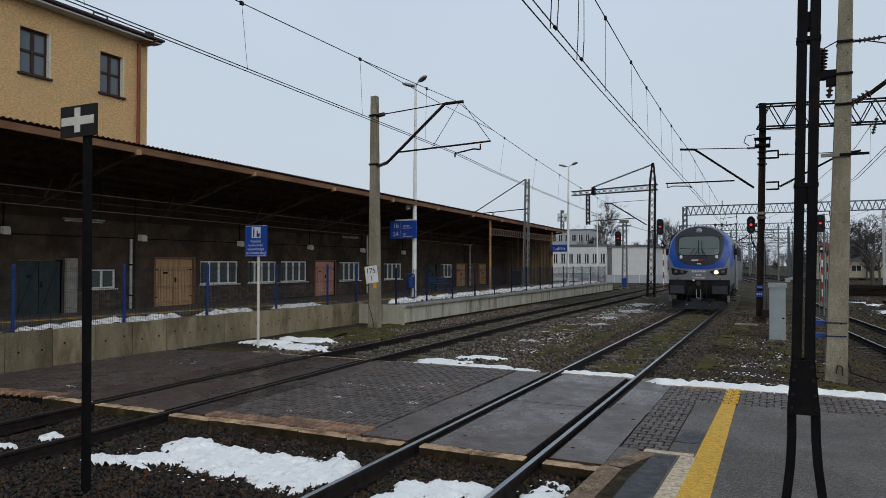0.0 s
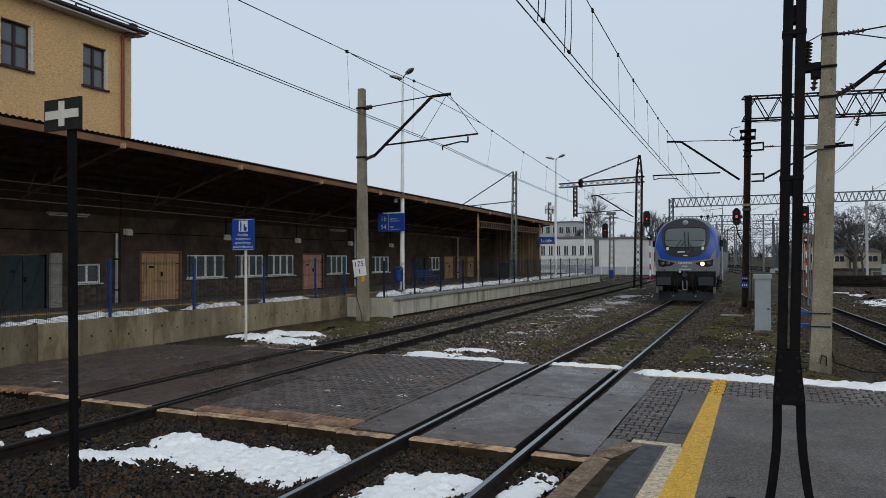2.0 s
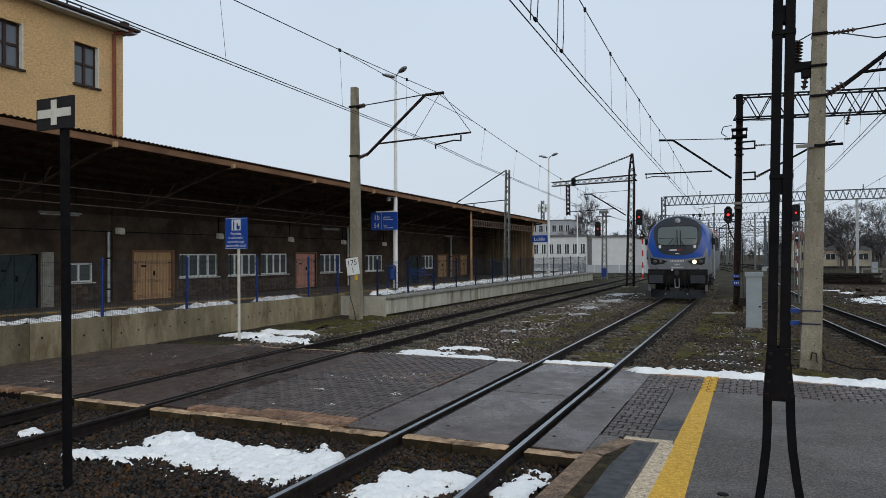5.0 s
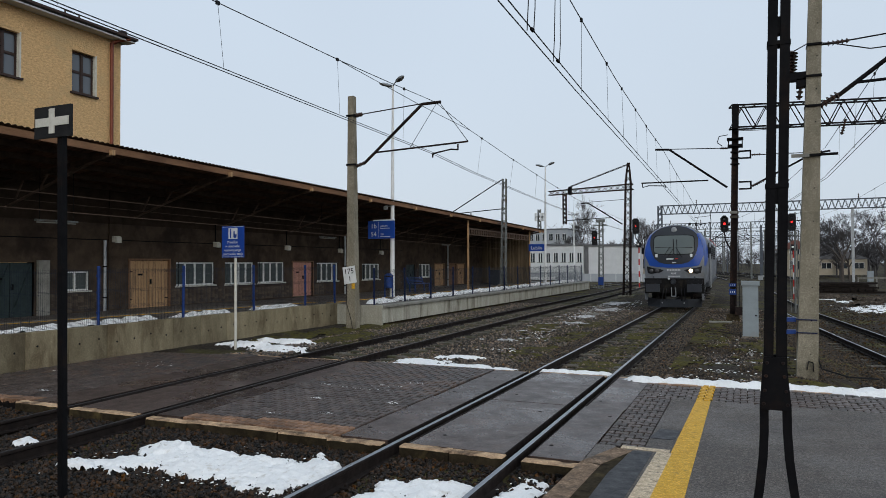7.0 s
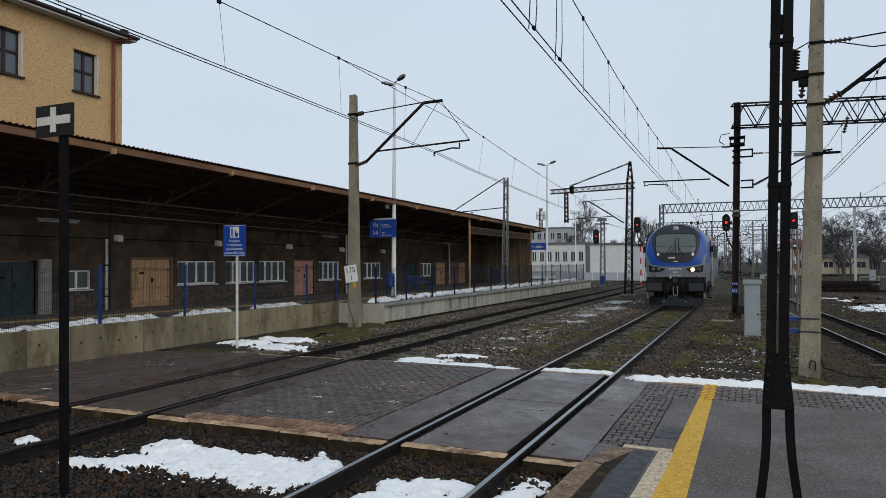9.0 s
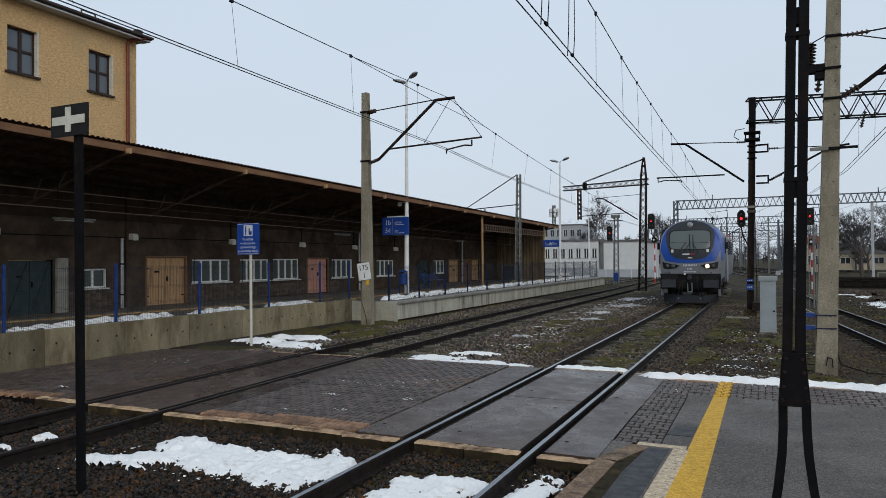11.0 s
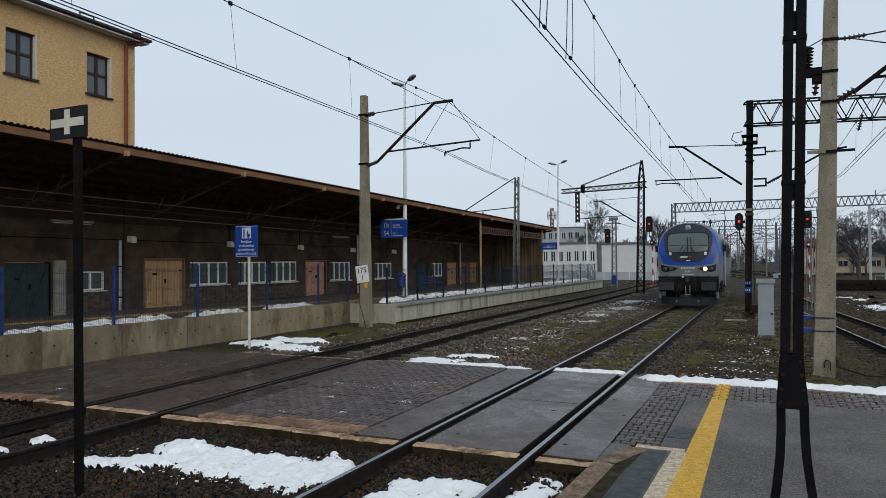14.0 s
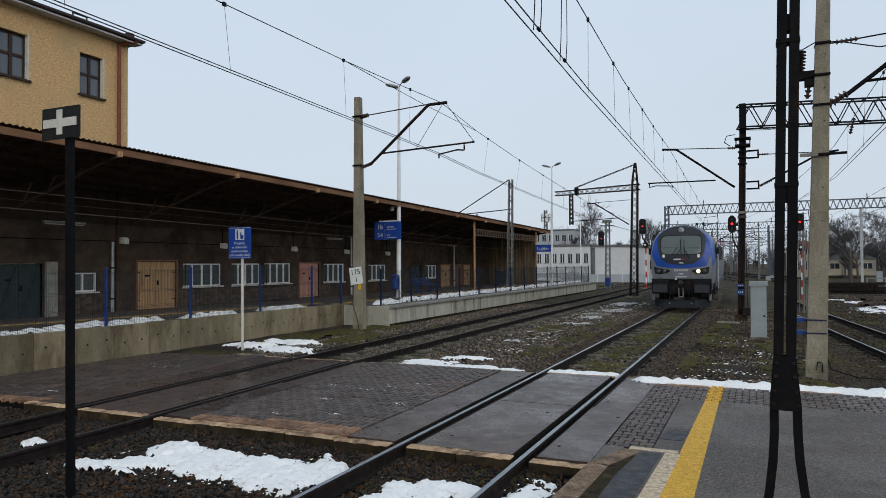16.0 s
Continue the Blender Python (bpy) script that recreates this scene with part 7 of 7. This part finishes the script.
for i in range(30):
    x, y = rngm.uniform(-16, 12), rngm.uniform(105, 260)
    x -= 0.0006 * (y - 60) ** 2
    t = thing("far_mast", "distant grey catenary mast with cantilever", "catenary mast", "far masts")
    t.location = (x, y, -0.3)
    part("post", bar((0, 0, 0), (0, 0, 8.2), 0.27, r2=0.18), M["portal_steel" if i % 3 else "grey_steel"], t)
    s = 1 if i % 2 else -1
    part("cantilever", chain([(0, 0, 5.6), (s * 2.4, 0, 7.0), (s * 3.0, 0, 7.0)], 0.09), M["black_steel"], t)
    part("upper_rod", bar((0, 0, 7.2), (s * 2.5, 0, 7.1), 0.05), M["black_steel"], t)
    part("registration_tube", bar((s * 0.8, 0, 6.0), (s * 3.4, 0, 6.0), 0.06), M["black_steel"], t)


# timber stack, railing and box in the yard
ts = thing("sleeper_stack", "stack of old dark wooden sleepers", "timber stack")
ts.location = (9.9, 69, -0.58)
rngs = np.random.default_rng(8)
for r in range(5):
    if r % 2 == 0:
        for k in range(9 - r):
            part("timber", box(-4.2 + rngs.uniform(-0.5, 0.3), 0.3 + rngs.uniform(-0.9, 0.5), k * 0.3, k * 0.3 + 0.25, r * 0.19, r * 0.19 + 0.16), M["timber"], ts)
    else:
        for k in range(16 - r):
            x = -4.1 + k * 0.285 + rngs.uniform(-0.01, 0.01)
            part("timber", box(x, x + 0.26, rngs.uniform(-0.25, 0.1), 2.4, r * 0.19, r * 0.19 + 0.16), M["timber"], ts)
rl = thing("timber_railing", "pale wooden railing in the yard", "railing")
rl.location = (10.0, 80, -0.5)
for k in range(4):
    part("rail_post", box(k * 1.6, k * 1.6 + 0.1, 0, 0.1, 0, 1.1), M["coping"], rl)
part("rail_board", box(0, 4.9, -0.03, -0.003, 0.95, 1.07), M["coping"], rl)
gbx = thing("yard_box", "grey trackside apparatus box", "cabinet")
gbx.location = (13.6, 98, -0.5)
part("box_body", box(-0.32, 0.32, -0.25, 0.25, 0.2, 1.5), M["cabinet"], gbx, bevel=0.03)
part("box_legs", box(-0.28, -0.2, -0.2, 0.2, 0, 0.2, box(0.2, 0.28, -0.2, 0.2, 0, 0.2)), M["black_steel"], gbx)
for x, y in ((1.5, 104), (2.2, 110)):
    t = thing("ground_signal", "small white ground signal box beside the track", "ground signal", "ground signals")
    t.location = (x, y, -0.5)
    part("signal_case", box(-0.3, 0.3, -0.2, 0.2, 0.2, 0.8), M["galv"], t, bevel=0.05)
    part("signal_foot", box(-0.12, 0.12, -0.12, 0.12, -0.1, 0.2), M["black_steel"], t)


# ---- bare winter trees ----
def tree(x, y, h, spread, seed, label, levels=5, thick=0.3):
    rng = np.random.default_rng(seed)
    t = thing("bare_tree", label, "tree", "bare trees")
    t.location = (x, y, -0.4)
    trunk, crown = bmesh.new(), bmesh.new()

    def grow(p, d, length, r, level):
        q = p + d * length
        bm = trunk if level < 2 else crown
        bar(p, q, r * 2, bm=bm, n=6 if level < 2 else 3, r2=r * 1.35)
        if level >= levels:
            return
        k = 4 if level in (0, 3, 4) else 3
        for i in range(k):
            a = rng.uniform(0, 6.28)
            tilt = rng.uniform(0.25, 0.75) * spread
            side = Vector((math.cos(a), math.sin(a), 0))
            side = (side - d * side.dot(d)).normalized()
            nd = (d * math.cos(tilt) + side * math.sin(tilt) + Vector((0, 0, 0.12))).normalized()
            grow(p.lerp(q, rng.uniform(0.55, 1.0) if i else 1.0), nd, length * rng.uniform(0.58, 0.82), max(r * 0.56, 0.009), level + 1)

    grow(Vector((0, 0, 0)), Vector((rng.uniform(-0.1, 0.1), 0, 1)).normalized(), h * 0.28, thick, 0)
    part("trunk", trunk, M["bark"], t)
    part("crown", crown, M["twig"], t, "bare twiggy crown")


tree(-28.6, 128, 15.0, 0.72, 1, "tall bare winter tree behind the office", 7, 0.13)
tree(-32.0, 135, 10, 0.8, 2, "bare winter tree behind the office", 6, 0.2)
tree(-25.0, 138, 9, 0.8, 3, "bare winter tree behind the sheds", 6, 0.18)
tree(-22.9, 150, 12.5, 0.4, 4, "slim bare poplar beyond the yard", 6, 0.18)
tree(-20.2, 152, 14, 0.4, 5, "slim bare poplar beyond the yard", 6, 0.18)
tree(-17.9, 152, 13, 0.4, 11, "slim bare poplar beyond the yard", 6, 0.18)
tree(10.4, 96, 10.5, 1.2, 6, "wide bare tree beside the yard", 7, 0.2)
tree(15.5, 100, 10, 1.15, 7, "wide bare tree beside the yard", 7, 0.18)
tree(13.0, 112, 9.5, 1.1, 12, "wide bare tree beside the yard", 7, 0.16)
tree(8.5, 140, 11, 1.0, 8, "bare tree behind the house", 6, 0.28)
tree(22, 108, 11, 1.1, 9, "wide bare tree beside the yard", 7, 0.2)


def woods(name, x0, x1, y0, y1, count, h, seed, label):
    """Far leafless woods as one mass of stems and twigs."""
    rng = np.random.default_rng(seed)
    verts, faces = [], []

    def stick(p, q, r):
        k = len(verts)
        for c, s in ((p, r), (q, r * 0.5)):
            verts.extend([(c[0] - s, c[1], c[2]), (c[0] + s * 0.5, c[1] + s, c[2]), (c[0] + s * 0.5, c[1] - s, c[2])])
        for i in range(3):
            j = (i + 1) % 3
            faces.append((k + i, k + j, k + 3 + j, k + 3 + i))
    for _ in range(count):
        x, y, hh = rng.uniform(x0, x1), rng.uniform(y0, y1), h * rng.uniform(0.5, 1.1)
        stick((x, y, -1), (x, y, hh * 0.8), 0.18)
        for _ in range(46):
            z = hh * rng.uniform(0.15, 0.8)
            a, l = rng.uniform(0, 6.28), hh * rng.uniform(0.12, 0.32)
            q = (x + math.cos(a) * l, y + math.sin(a) * l, z + l * rng.uniform(0.3, 1.1))
            stick((x, y, z), q, 0.09)
            for _ in range(2):
                b = rng.uniform(0, 6.28)
                stick(q, (q[0] + math.cos(b) * l * 0.5, q[1] + math.sin(b) * l * 0.5, q[2] + l * 0.4), 0.05)
    me = bpy.data.meshes.new(name)
    me.from_pydata(verts, [], faces)
    tagged(link(name, me, M["twig"]), label, "woods", kind="stuff")


woods("far_woods", -70, -6, 290, 420, 70, 9, 1, "distant leafless woods beyond the yard")
woods("far_woods", -8, 60, 250, 380, 75, 9, 2, "distant leafless woods beyond the yard")
woods("far_scrub", -90, 30, 262, 300, 170, 4.5, 6, "low leafless scrub along the far tracks")
woods("yard_scrub", 9, 60, 130, 180, 90, 7, 3, "leafless scrub beside the yard")
woods("far_woods", -110, -50, 200, 300, 90, 11, 4, "distant leafless trees behind the flats")


# ---- near platform: asphalt, paint, kerb ----
np_ = thing("platform_ramp", "grey wet asphalt platform with worn yellow safety line", "platform", kind="structure")


def poly(name, pts, z0, z1, mat, parent, label=""):
    return part(name, prism(pts, z0, z1, axes="xy"), M[mat], parent, label)


poly("asphalt", [(-1.66, -6), (7, -6), (7, 11.25), (-1.11, 11.25), (-1.11, 8.15), (-1.30, 8.15), (-1.47, 7.3), (-1.54, 5.7), (-1.60, 4.2)], -0.3, 0.012, "asphalt", np_)
poly("joint_fill", [(-1.655, 7.37), (-1.43, 8.02), (-1.43, 8.15), (-1.655, 8.15)], -0.3, 0.003, "asphalt", np_, "crumbling mortar beside the slab")
poly("mossy_strip", [(-1.59, 4.3), (-1.40, 4.3), (-1.30, 7.0), (-1.24, 7.95), (-1.34, 7.95), (-1.46, 7.3)], 0.0, 0.0145, "kerb_dark", np_, "mossy concrete strip behind the kerb")
poly("patch", [(-1.40, 4.0), (-1.12, 4.0), (-1.02, 7.2), (-1.0, 7.95), (-1.22, 7.95), (-1.32, 7.0)], 0.0, 0.016, "asphalt_patch", np_, "darker asphalt repair strip")
poly("puddle_patch", [(-1.12, 8.62), (-0.83, 8.62), (-0.80, 9.12), (-1.05, 9.15)], 0.0, 0.0165, "asphalt_patch", np_)
poly("yellow_line", [(-0.868, 5.0), (-0.55, 5.0), (-0.55, 11.26), (-0.752, 11.26)], 0.0, 0.017, "yellow", np_, "worn yellow safety line")
for i in range(10):
    y = 11.27 + i * 0.139
    for k in range(2):
        poly("yellow_paver_paint", [(-0.755 + k * 0.105 + 0.03 * (i % 2), y), (-0.67 + k * 0.105 + 0.03 * (i % 2), y), (-0.67 + k * 0.105 + 0.03 * (i % 2), y + 0.112), (-0.755 + k * 0.105 + 0.03 * (i % 2), y + 0.112)], 0.0, 0.0235, "yellow", np_)
poly("white_line", [(-1.07, 4.6), (-0.875, 4.6), (-0.80, 8.0), (-0.96, 8.0)], 0.0, 0.0175, "white_line", np_, "worn white painted line")
poly("white_cross_line", [(-1.36, 8.02), (-0.83, 8.02), (-0.83, 8.14), (-1.36, 8.14)], 0.0, 0.0165, "white_line", np_)
for a, b in (((-1.86, 2.6), (-1.80, 4.2)), ((-1.80, 4.22), (-1.74, 5.7)), ((-1.74, 5.72), (-1.66, 7.3)), ((-1.66, 7.32), (-1.42, 8.02))):
    d = Vector((b[0] - a[0], b[1] - a[1], 0)).normalized()
    s = Vector((d.y, -d.x, 0)) * 0.22
    poly("edge_kerb", [a, b, (b[0] + s.x, b[1] + s.y), (a[0] + s.x, a[1] + s.y)], -0.35, 0.018, "edge_kerb", np_, "brown concrete edge kerb")
manhole = thing("drain_cover", "small dark iron drain cover in the asphalt", "drain cover")
manhole.location = (-0.25, 6.5, 0.012)
part("cover", lathe([(0.05, 0.0), (0.05, 0.006), (0.035, 0.009)], 12), M["black_steel"], manhole)


# ---- snow ----
def snow(name, blobs, height, seed, step=0.055, base=None, rough=0.5, label="patch of old melting snow on the ballast", mat="snow", category="snow"):
    """Melting snow with a ragged outline over round blobs (x, y, rx, ry)."""
    x0, x1 = min(b[0] - b[2] for b in blobs) - 0.3, max(b[0] + b[2] for b in blobs) + 0.3
    y0, y1 = min(b[1] - b[3] for b in blobs) - 0.3, max(b[1] + b[3] for b in blobs) + 0.3
    xs, ys = np.arange(x0, x1, step), np.arange(y0, y1, step)
    ids, verts, faces = {}, [], []
    low = base or ground_z
    h = {}
    for j, y in enumerate(ys):
        for i, x in enumerate(xs):
            v = max(1 - ((x - bx) / rx) ** 2 - ((y - by) / ry) ** 2 for bx, by, rx, ry in blobs)
            v = max(v, -1.5) + rough * (noise.fractal((x * 2.3, y * 2.3, seed), 0.6, 2.0, 6) * 1.0 + 0.35 * noise.noise((x * 8, y * 8, seed)) + 0.12 * noise.noise((x * 18, y * 18, seed)))
            h[i, j] = v
    for (i, j), v in h.items():
        if v > -0.35:
            x, y = xs[i], ys[j]
            lift = height * min(1, v * 1.2) ** 0.8 * (0.75 + 0.5 * noise.noise((x * 3, y * 3, seed + 7)) + (0.42 if step < 0.03 else 0.2) * noise.noise((x * 11, y * 11, seed)) + (0.26 if step < 0.03 else 0.0) * noise.noise((x * 30, y * 30, seed))) if v > 0 else v * 0.16
            ids[i, j] = len(verts)
            verts.append((x, y, low(x, y) + lift))
    for (i, j) in h:
        q = [(i, j), (i + 1, j), (i + 1, j + 1), (i, j + 1)]
        if all(p in ids for p in q):
            faces.append([ids[p] for p in q])
    me = bpy.data.meshes.new(name)
    me.from_pydata(verts, [], faces)
    me.polygons.foreach_set("use_smooth", [True] * len(faces))
    return tagged(link(name, me, M[mat]), label, category, kind="stuff")


snow("snow_patch", [(-6.6, 6.4, 0.36, 0.30), (-5.95, 6.2, 0.7, 0.46), (-5.15, 6.2, 0.7, 0.45), (-4.62, 6.2, 0.5, 0.52), (-4.35, 6.4, 0.25, 0.3)], 0.065, 1, 0.028, lambda x, y: ground_z(x, y) + 0.022, 1.0)
snow("snow_patch", [(-6.95, 5.48, 0.30, 0.10), (-6.7, 5.66, 0.32, 0.12), (-6.5, 5.85, 0.3, 0.14), (-6.45, 5.5, 0.22, 0.07)], 0.05, 2, 0.025, lambda x, y: ground_z(x, y) + 0.04, 0.8)
snow("snow_patch", [(-3.1, 6.15, 0.42, 0.36), (-3.3, 5.8, 0.32, 0.3), (-2.75, 6.35, 0.22, 0.2)], 0.055, 3, 0.028, lambda x, y: ground_z(x, y) + 0.022, 1.0)
snow("snow_patch", [(-2.05, 6.65, 0.2, 0.36), (-2.1, 6.1, 0.17, 0.36), (-1.98, 5.6, 0.12, 0.3)], 0.045, 4, 0.025, lambda x, y: ground_z(x, y) + 0.02, 1.2)
snow("snow_patch", [(-8.66, 6.0, 0.22, 0.14), (-8.8, 5.45, 0.24, 0.10)], 0.05, 5, 0.028, lambda x, y: ground_z(x, y) + 0.04, 0.8)
snow("snow_patch", [(-7.0, 14.5, 0.7, 0.45), (-5.9, 14.1, 0.9, 0.35), (-5.0, 14.0, 0.6, 0.25), (-6.5, 15.6, 0.6, 0.25)], 0.05, 6, 0.045, lambda x, y: ground_z(x, y) + 0.04, 1.0)
snow("snow_patch", [(-3.55, 13.62, 0.45, 0.2), (-3.0, 13.66, 0.5, 0.25), (-2.62, 13.6, 0.2, 0.18)], 0.09, 7, 0.05, lambda x, y: -0.07)
snow("snow_patch", [(-12.9, 15.4, 0.7, 0.45), (-11.5, 15.0, 0.8, 0.4), (-12.3, 16.3, 0.9, 0.35), (-11.3, 14.6, 0.5, 0.22)], 0.09, 8, 0.045, lambda x, y: ground_z(x, y) + 0.03, 1.0)
snow("snow_ridge", [(-1.7 + i * 0.55, 13.12 + 0.08 * math.sin(i * 1.7) - 0.02 * i, 0.5, 0.36) for i in range(13)], 0.13, 9, 0.05, lambda x, y: -0.02 if y < 13 else max(-0.2, ground_z(x, y)) + 0.07, 0.35, "ridge of shovelled snow along the crossing edge")
snow("snow_patch", [(5.3, 57, 0.7, 0.8), (6.1, 53.5, 0.7, 1.6), (6.0, 45.5, 0.8, 2.6), (7.3, 47, 1.0, 3.0), (8.8, 50, 1.2, 3.0), (10.6, 47, 1.6, 3.0), (5.6, 62, 0.8, 0.7)], 0.05, 12, 0.11, None, 2.2, "flat snow remains in the yard")
snow("earth_mound", [(8.0, 57, 2.2, 1.2), (11.5, 60, 2.6, 1.6), (5.6, 60, 1.2, 0.8), (13.0, 54, 2.4, 1.4), (6.6, 50.4, 1.1, 0.8)], 0.34, 41, 0.16, lambda x, y: ground_z(x, y) - 0.02, 0.9, "low mounds of brown earth and rubble in the yard", "earth", "earth")
snow("slush_patch", [(-6.6, 31.4, 0.5, 0.6), (-6.5, 29.5, 0.5, 0.7), (-6.4, 34.5, 0.6, 1.2), (-6.1, 26.4, 0.3, 0.6), (-6.9, 40.0, 0.5, 1.6), (-6.7, 19.8, 0.25, 0.25)], 0.014, 42, 0.045, lambda x, y: ground_z(x, y) + 0.026, 2.5, "thin grey slush on the wet ground beside the track", "slush")
top_a = lambda x, y: 0.655
snow("snow_on_platform", [(wall_x(y) - 0.33, y, 0.2, 0.7) for y in (7.2, 8.5, 10.0, 10.9)] + [(wall_x(y) - 0.42, y, 0.28, 0.65) for y in (11.8, 12.7, 13.4)], 0.16, 13, 0.06, top_a, 0.35, "snow strip along the platform edge")
snow("snow_on_platform", [(wall_x(y) - 0.4, y, 0.24, 0.7) for y in (15.2, 16.1, 18.4, 19.0, 19.8)], 0.15, 14, 0.06, top_a, 0.4, "snow strip along the platform edge")
snow("snow_on_platform", [(-13.3, y + 0.25 * math.sin(y * 3), 0.3, 0.7) for y in np.arange(23.4, 57, 1.0)], 0.22, 15, 0.09, lambda x, y: 0.6, 0.5, "snow heap strip behind the platform fence")


def snow_bits(name, blobs, count, size, base, seed, label):
    """Thin crumbs of icy snow as one object."""
    rng = np.random.default_rng(seed)
    shape = np.array([(1, 0, 0), (0.4, 0.8, 0), (-0.6, 0.7, 0), (-1, -0.1, 0), (-0.3, -0.9, 0), (0.7, -0.7, 0), (0, 0, 0.35)])
    vs, fs = [], []
    for _ in range(count):
        bx, by, rx, ry = blobs[rng.integers(len(blobs))]
        x, y = bx + rx * rng.normal(0, 0.5), by + ry * rng.normal(0, 0.5)
        s = size * rng.uniform(0.3, 1.0) ** 1.5
        a = rng.uniform(0, 6.28)
        c, d = math.cos(a), math.sin(a)
        pts = shape * rng.uniform(0.6, 1.3, (7, 1)) * (s * 1.6, s, s)
        pts = np.stack([pts[:, 0] * c - pts[:, 1] * d + x, pts[:, 0] * d + pts[:, 1] * c + y, pts[:, 2] + base(x, y)], 1)
        k = len(vs) * 7
        vs.append(pts)
        fs += [(k + i, k + (i + 1) % 6, k + 6) for i in range(6)]
    me = bpy.data.meshes.new(name)
    me.from_pydata(np.concatenate(vs).tolist(), [], fs)
    tagged(link(name, me, M["snow"]), label, "snow", kind="stuff")


snow_bits("snow_crumbs", [(-5.9, 10.2, 0.3, 0.1), (-5.7, 10.6, 0.25, 0.1), (-5.4, 11.0, 0.3, 0.12), (-6.3, 9.2, 0.1, 0.06), (-5.0, 9.3, 0.1, 0.06), (-12.0, 11.2, 0.5, 0.25), (-11.4, 10.9, 0.5, 0.2), (-12.8, 9.6, 0.25, 0.1), (-11.0, 8.0, 0.15, 0.06), (-6.8, 10.3, 0.4, 0.1), (-6.2, 8.0, 0.15, 0.1), (-1.3, 11.6, 0.1, 0.1), (-5.5, 8.3, 0.15, 0.05)], 240, 0.015, lambda x, y: 0.012, 1, "thin icy snow crumbs on the pavers")
snow_bits("snow_fringe", [(-6.9, 5.75, 0.7, 0.5), (-5.6, 5.6, 1.0, 0.25), (-5.2, 6.65, 1.0, 0.2), (-4.5, 5.8, 0.4, 0.3), (-3.2, 5.9, 0.5, 0.5), (-2.1, 6.2, 0.25, 0.7)], 190, 0.02, lambda x, y: ground_z(x, y) + 0.03, 6, "small crumbs of old snow round the melting patches")
snow_bits("snow_remains", [(-0.7, 17.0, 0.9, 0.4), (0.0, 17.6, 0.5, 0.3), (-3.1, 14.4, 0.4, 0.15), (-0.2, 15.6, 1.3, 0.35), (0.2, 19.0, 0.8, 0.8), (-0.8, 14.6, 1.0, 0.3), (-1.0, 22, 0.6, 1.5), (-7.0, 30.4, 0.5, 1.2), (-7.3, 37, 0.7, 1.6), (-7.1, 41, 0.6, 1.5), (-6.5, 22.4, 0.4, 0.8), (-7.2, 33, 0.5, 1.2), (-6.9, 26, 0.4, 0.8)], 620, 0.032, lambda x, y: ground_z(x, y) + 0.02, 2, "thin scattered remains of snow on the earth")
snow_bits("snow_remains", [(-5.9, 17.5, 0.7, 0.5), (-6.1, 20.5, 0.6, 1.2), (-6.5, 27.0, 0.8, 2.0), (-6.2, 34, 1.2, 2.6), (-5.4, 41, 1.0, 3)], 190, 0.035, lambda x, y: ground_z(x, y) + 0.03, 3, "thin scattered remains of snow between the tracks")


# ---- moss and withered grass on the ballast ----
low_moss = lambda x, y: ground_z(x, y) + 0.02
snow("moss_patch", [(-3.1, y, 0.55, 1.3) for y in (15.5, 18.5, 22, 26, 29.5, 31.5)], 0.028, 31, 0.06, low_moss, 2.6, "olive moss and dirt between the rails", "moss", "moss")
snow("moss_patch", [(-1.5, 17.0, 0.5, 1.4), (-1.3, 22.5, 0.7, 2.2), (-1.4, 27.5, 0.6, 2.4), (0.7, 17, 0.6, 1.2), (0.5, 20.5, 0.6, 1.5), (1.2, 14.6, 1.0, 0.5)], 0.028, 32, 0.06, low_moss, 2.6, "olive moss and withered grass on dark earth", "moss", "moss")
snow("moss_patch", [(-5.0, 17.5, 0.6, 1.3), (-4.9, 21.5, 0.5, 1.5), (-5.2, 26.0, 0.5, 1.5), (-6.8, 24, 0.4, 1.5)], 0.028, 33, 0.06, low_moss, 2.6, "olive moss on the ballast beside the track", "moss", "moss")
snow("moss_patch", [(-12.9, 17.2, 0.7, 1.6), (-12.6, 19.6, 0.8, 1.3), (-12.4, 21.4, 0.8, 0.7), (-11.2, 18.0, 0.6, 1.5)], 0.06, 34, 0.09, low_moss, 0.9, "mossy earth below the platform wall", "moss", "moss")


# ---- pavers ----
near = lambda p: p[1]
paving("pavement_middle", -7.30, -4.71, 7.36, 13.18, near, "dark interlocking pavers between the tracks, reddish at the edge", lambda x, y: y < 7.66 + 0.06 * (x + 7.0), z=0.002, lean0=-0.050)
paving("pavement_far_side", -14.28, -10.40, 7.36, 13.2, lambda p: p[1] - p[0] * 0.3, "dark interlocking pavers beside the platform wall", lambda x, y: y < 7.66, z=0.002, lean0=0.005, lean1=-0.050, fall=0.11)
paving("pavement_near_side", -1.65, -1.12, 8.16, 11.25, near, "dark interlocking pavers beside the asphalt", lambda x, y: False, z=0.004)
paving("pavement_edge_strip", -1.65, 4.6, 11.26, 12.66, near, "strip of dark interlocking pavers along the snow", lambda x, y: y > 12.52, z=0.004)


# ---- movement ----
def motions():
    walk(far, [(0.0, pose(-11.0, 330, 0, 0, 0, 2)), (1.0, pose(-11.8, 314, 0, 0, 0, 2)), (2.0, pose(-12.7, 298, 0, 0, 0, 2)), (4.0, pose(-14.0, 268, 0, 0, 0, 2)),
               (8.0, pose(-14.0, 226, 0, 0, 0, 0)), (12.0, pose(-13.6, 204, 0, 0, 0, 0)), (16.0, pose(-13.4, 196, 0, 0, 0, 0))])


motions()
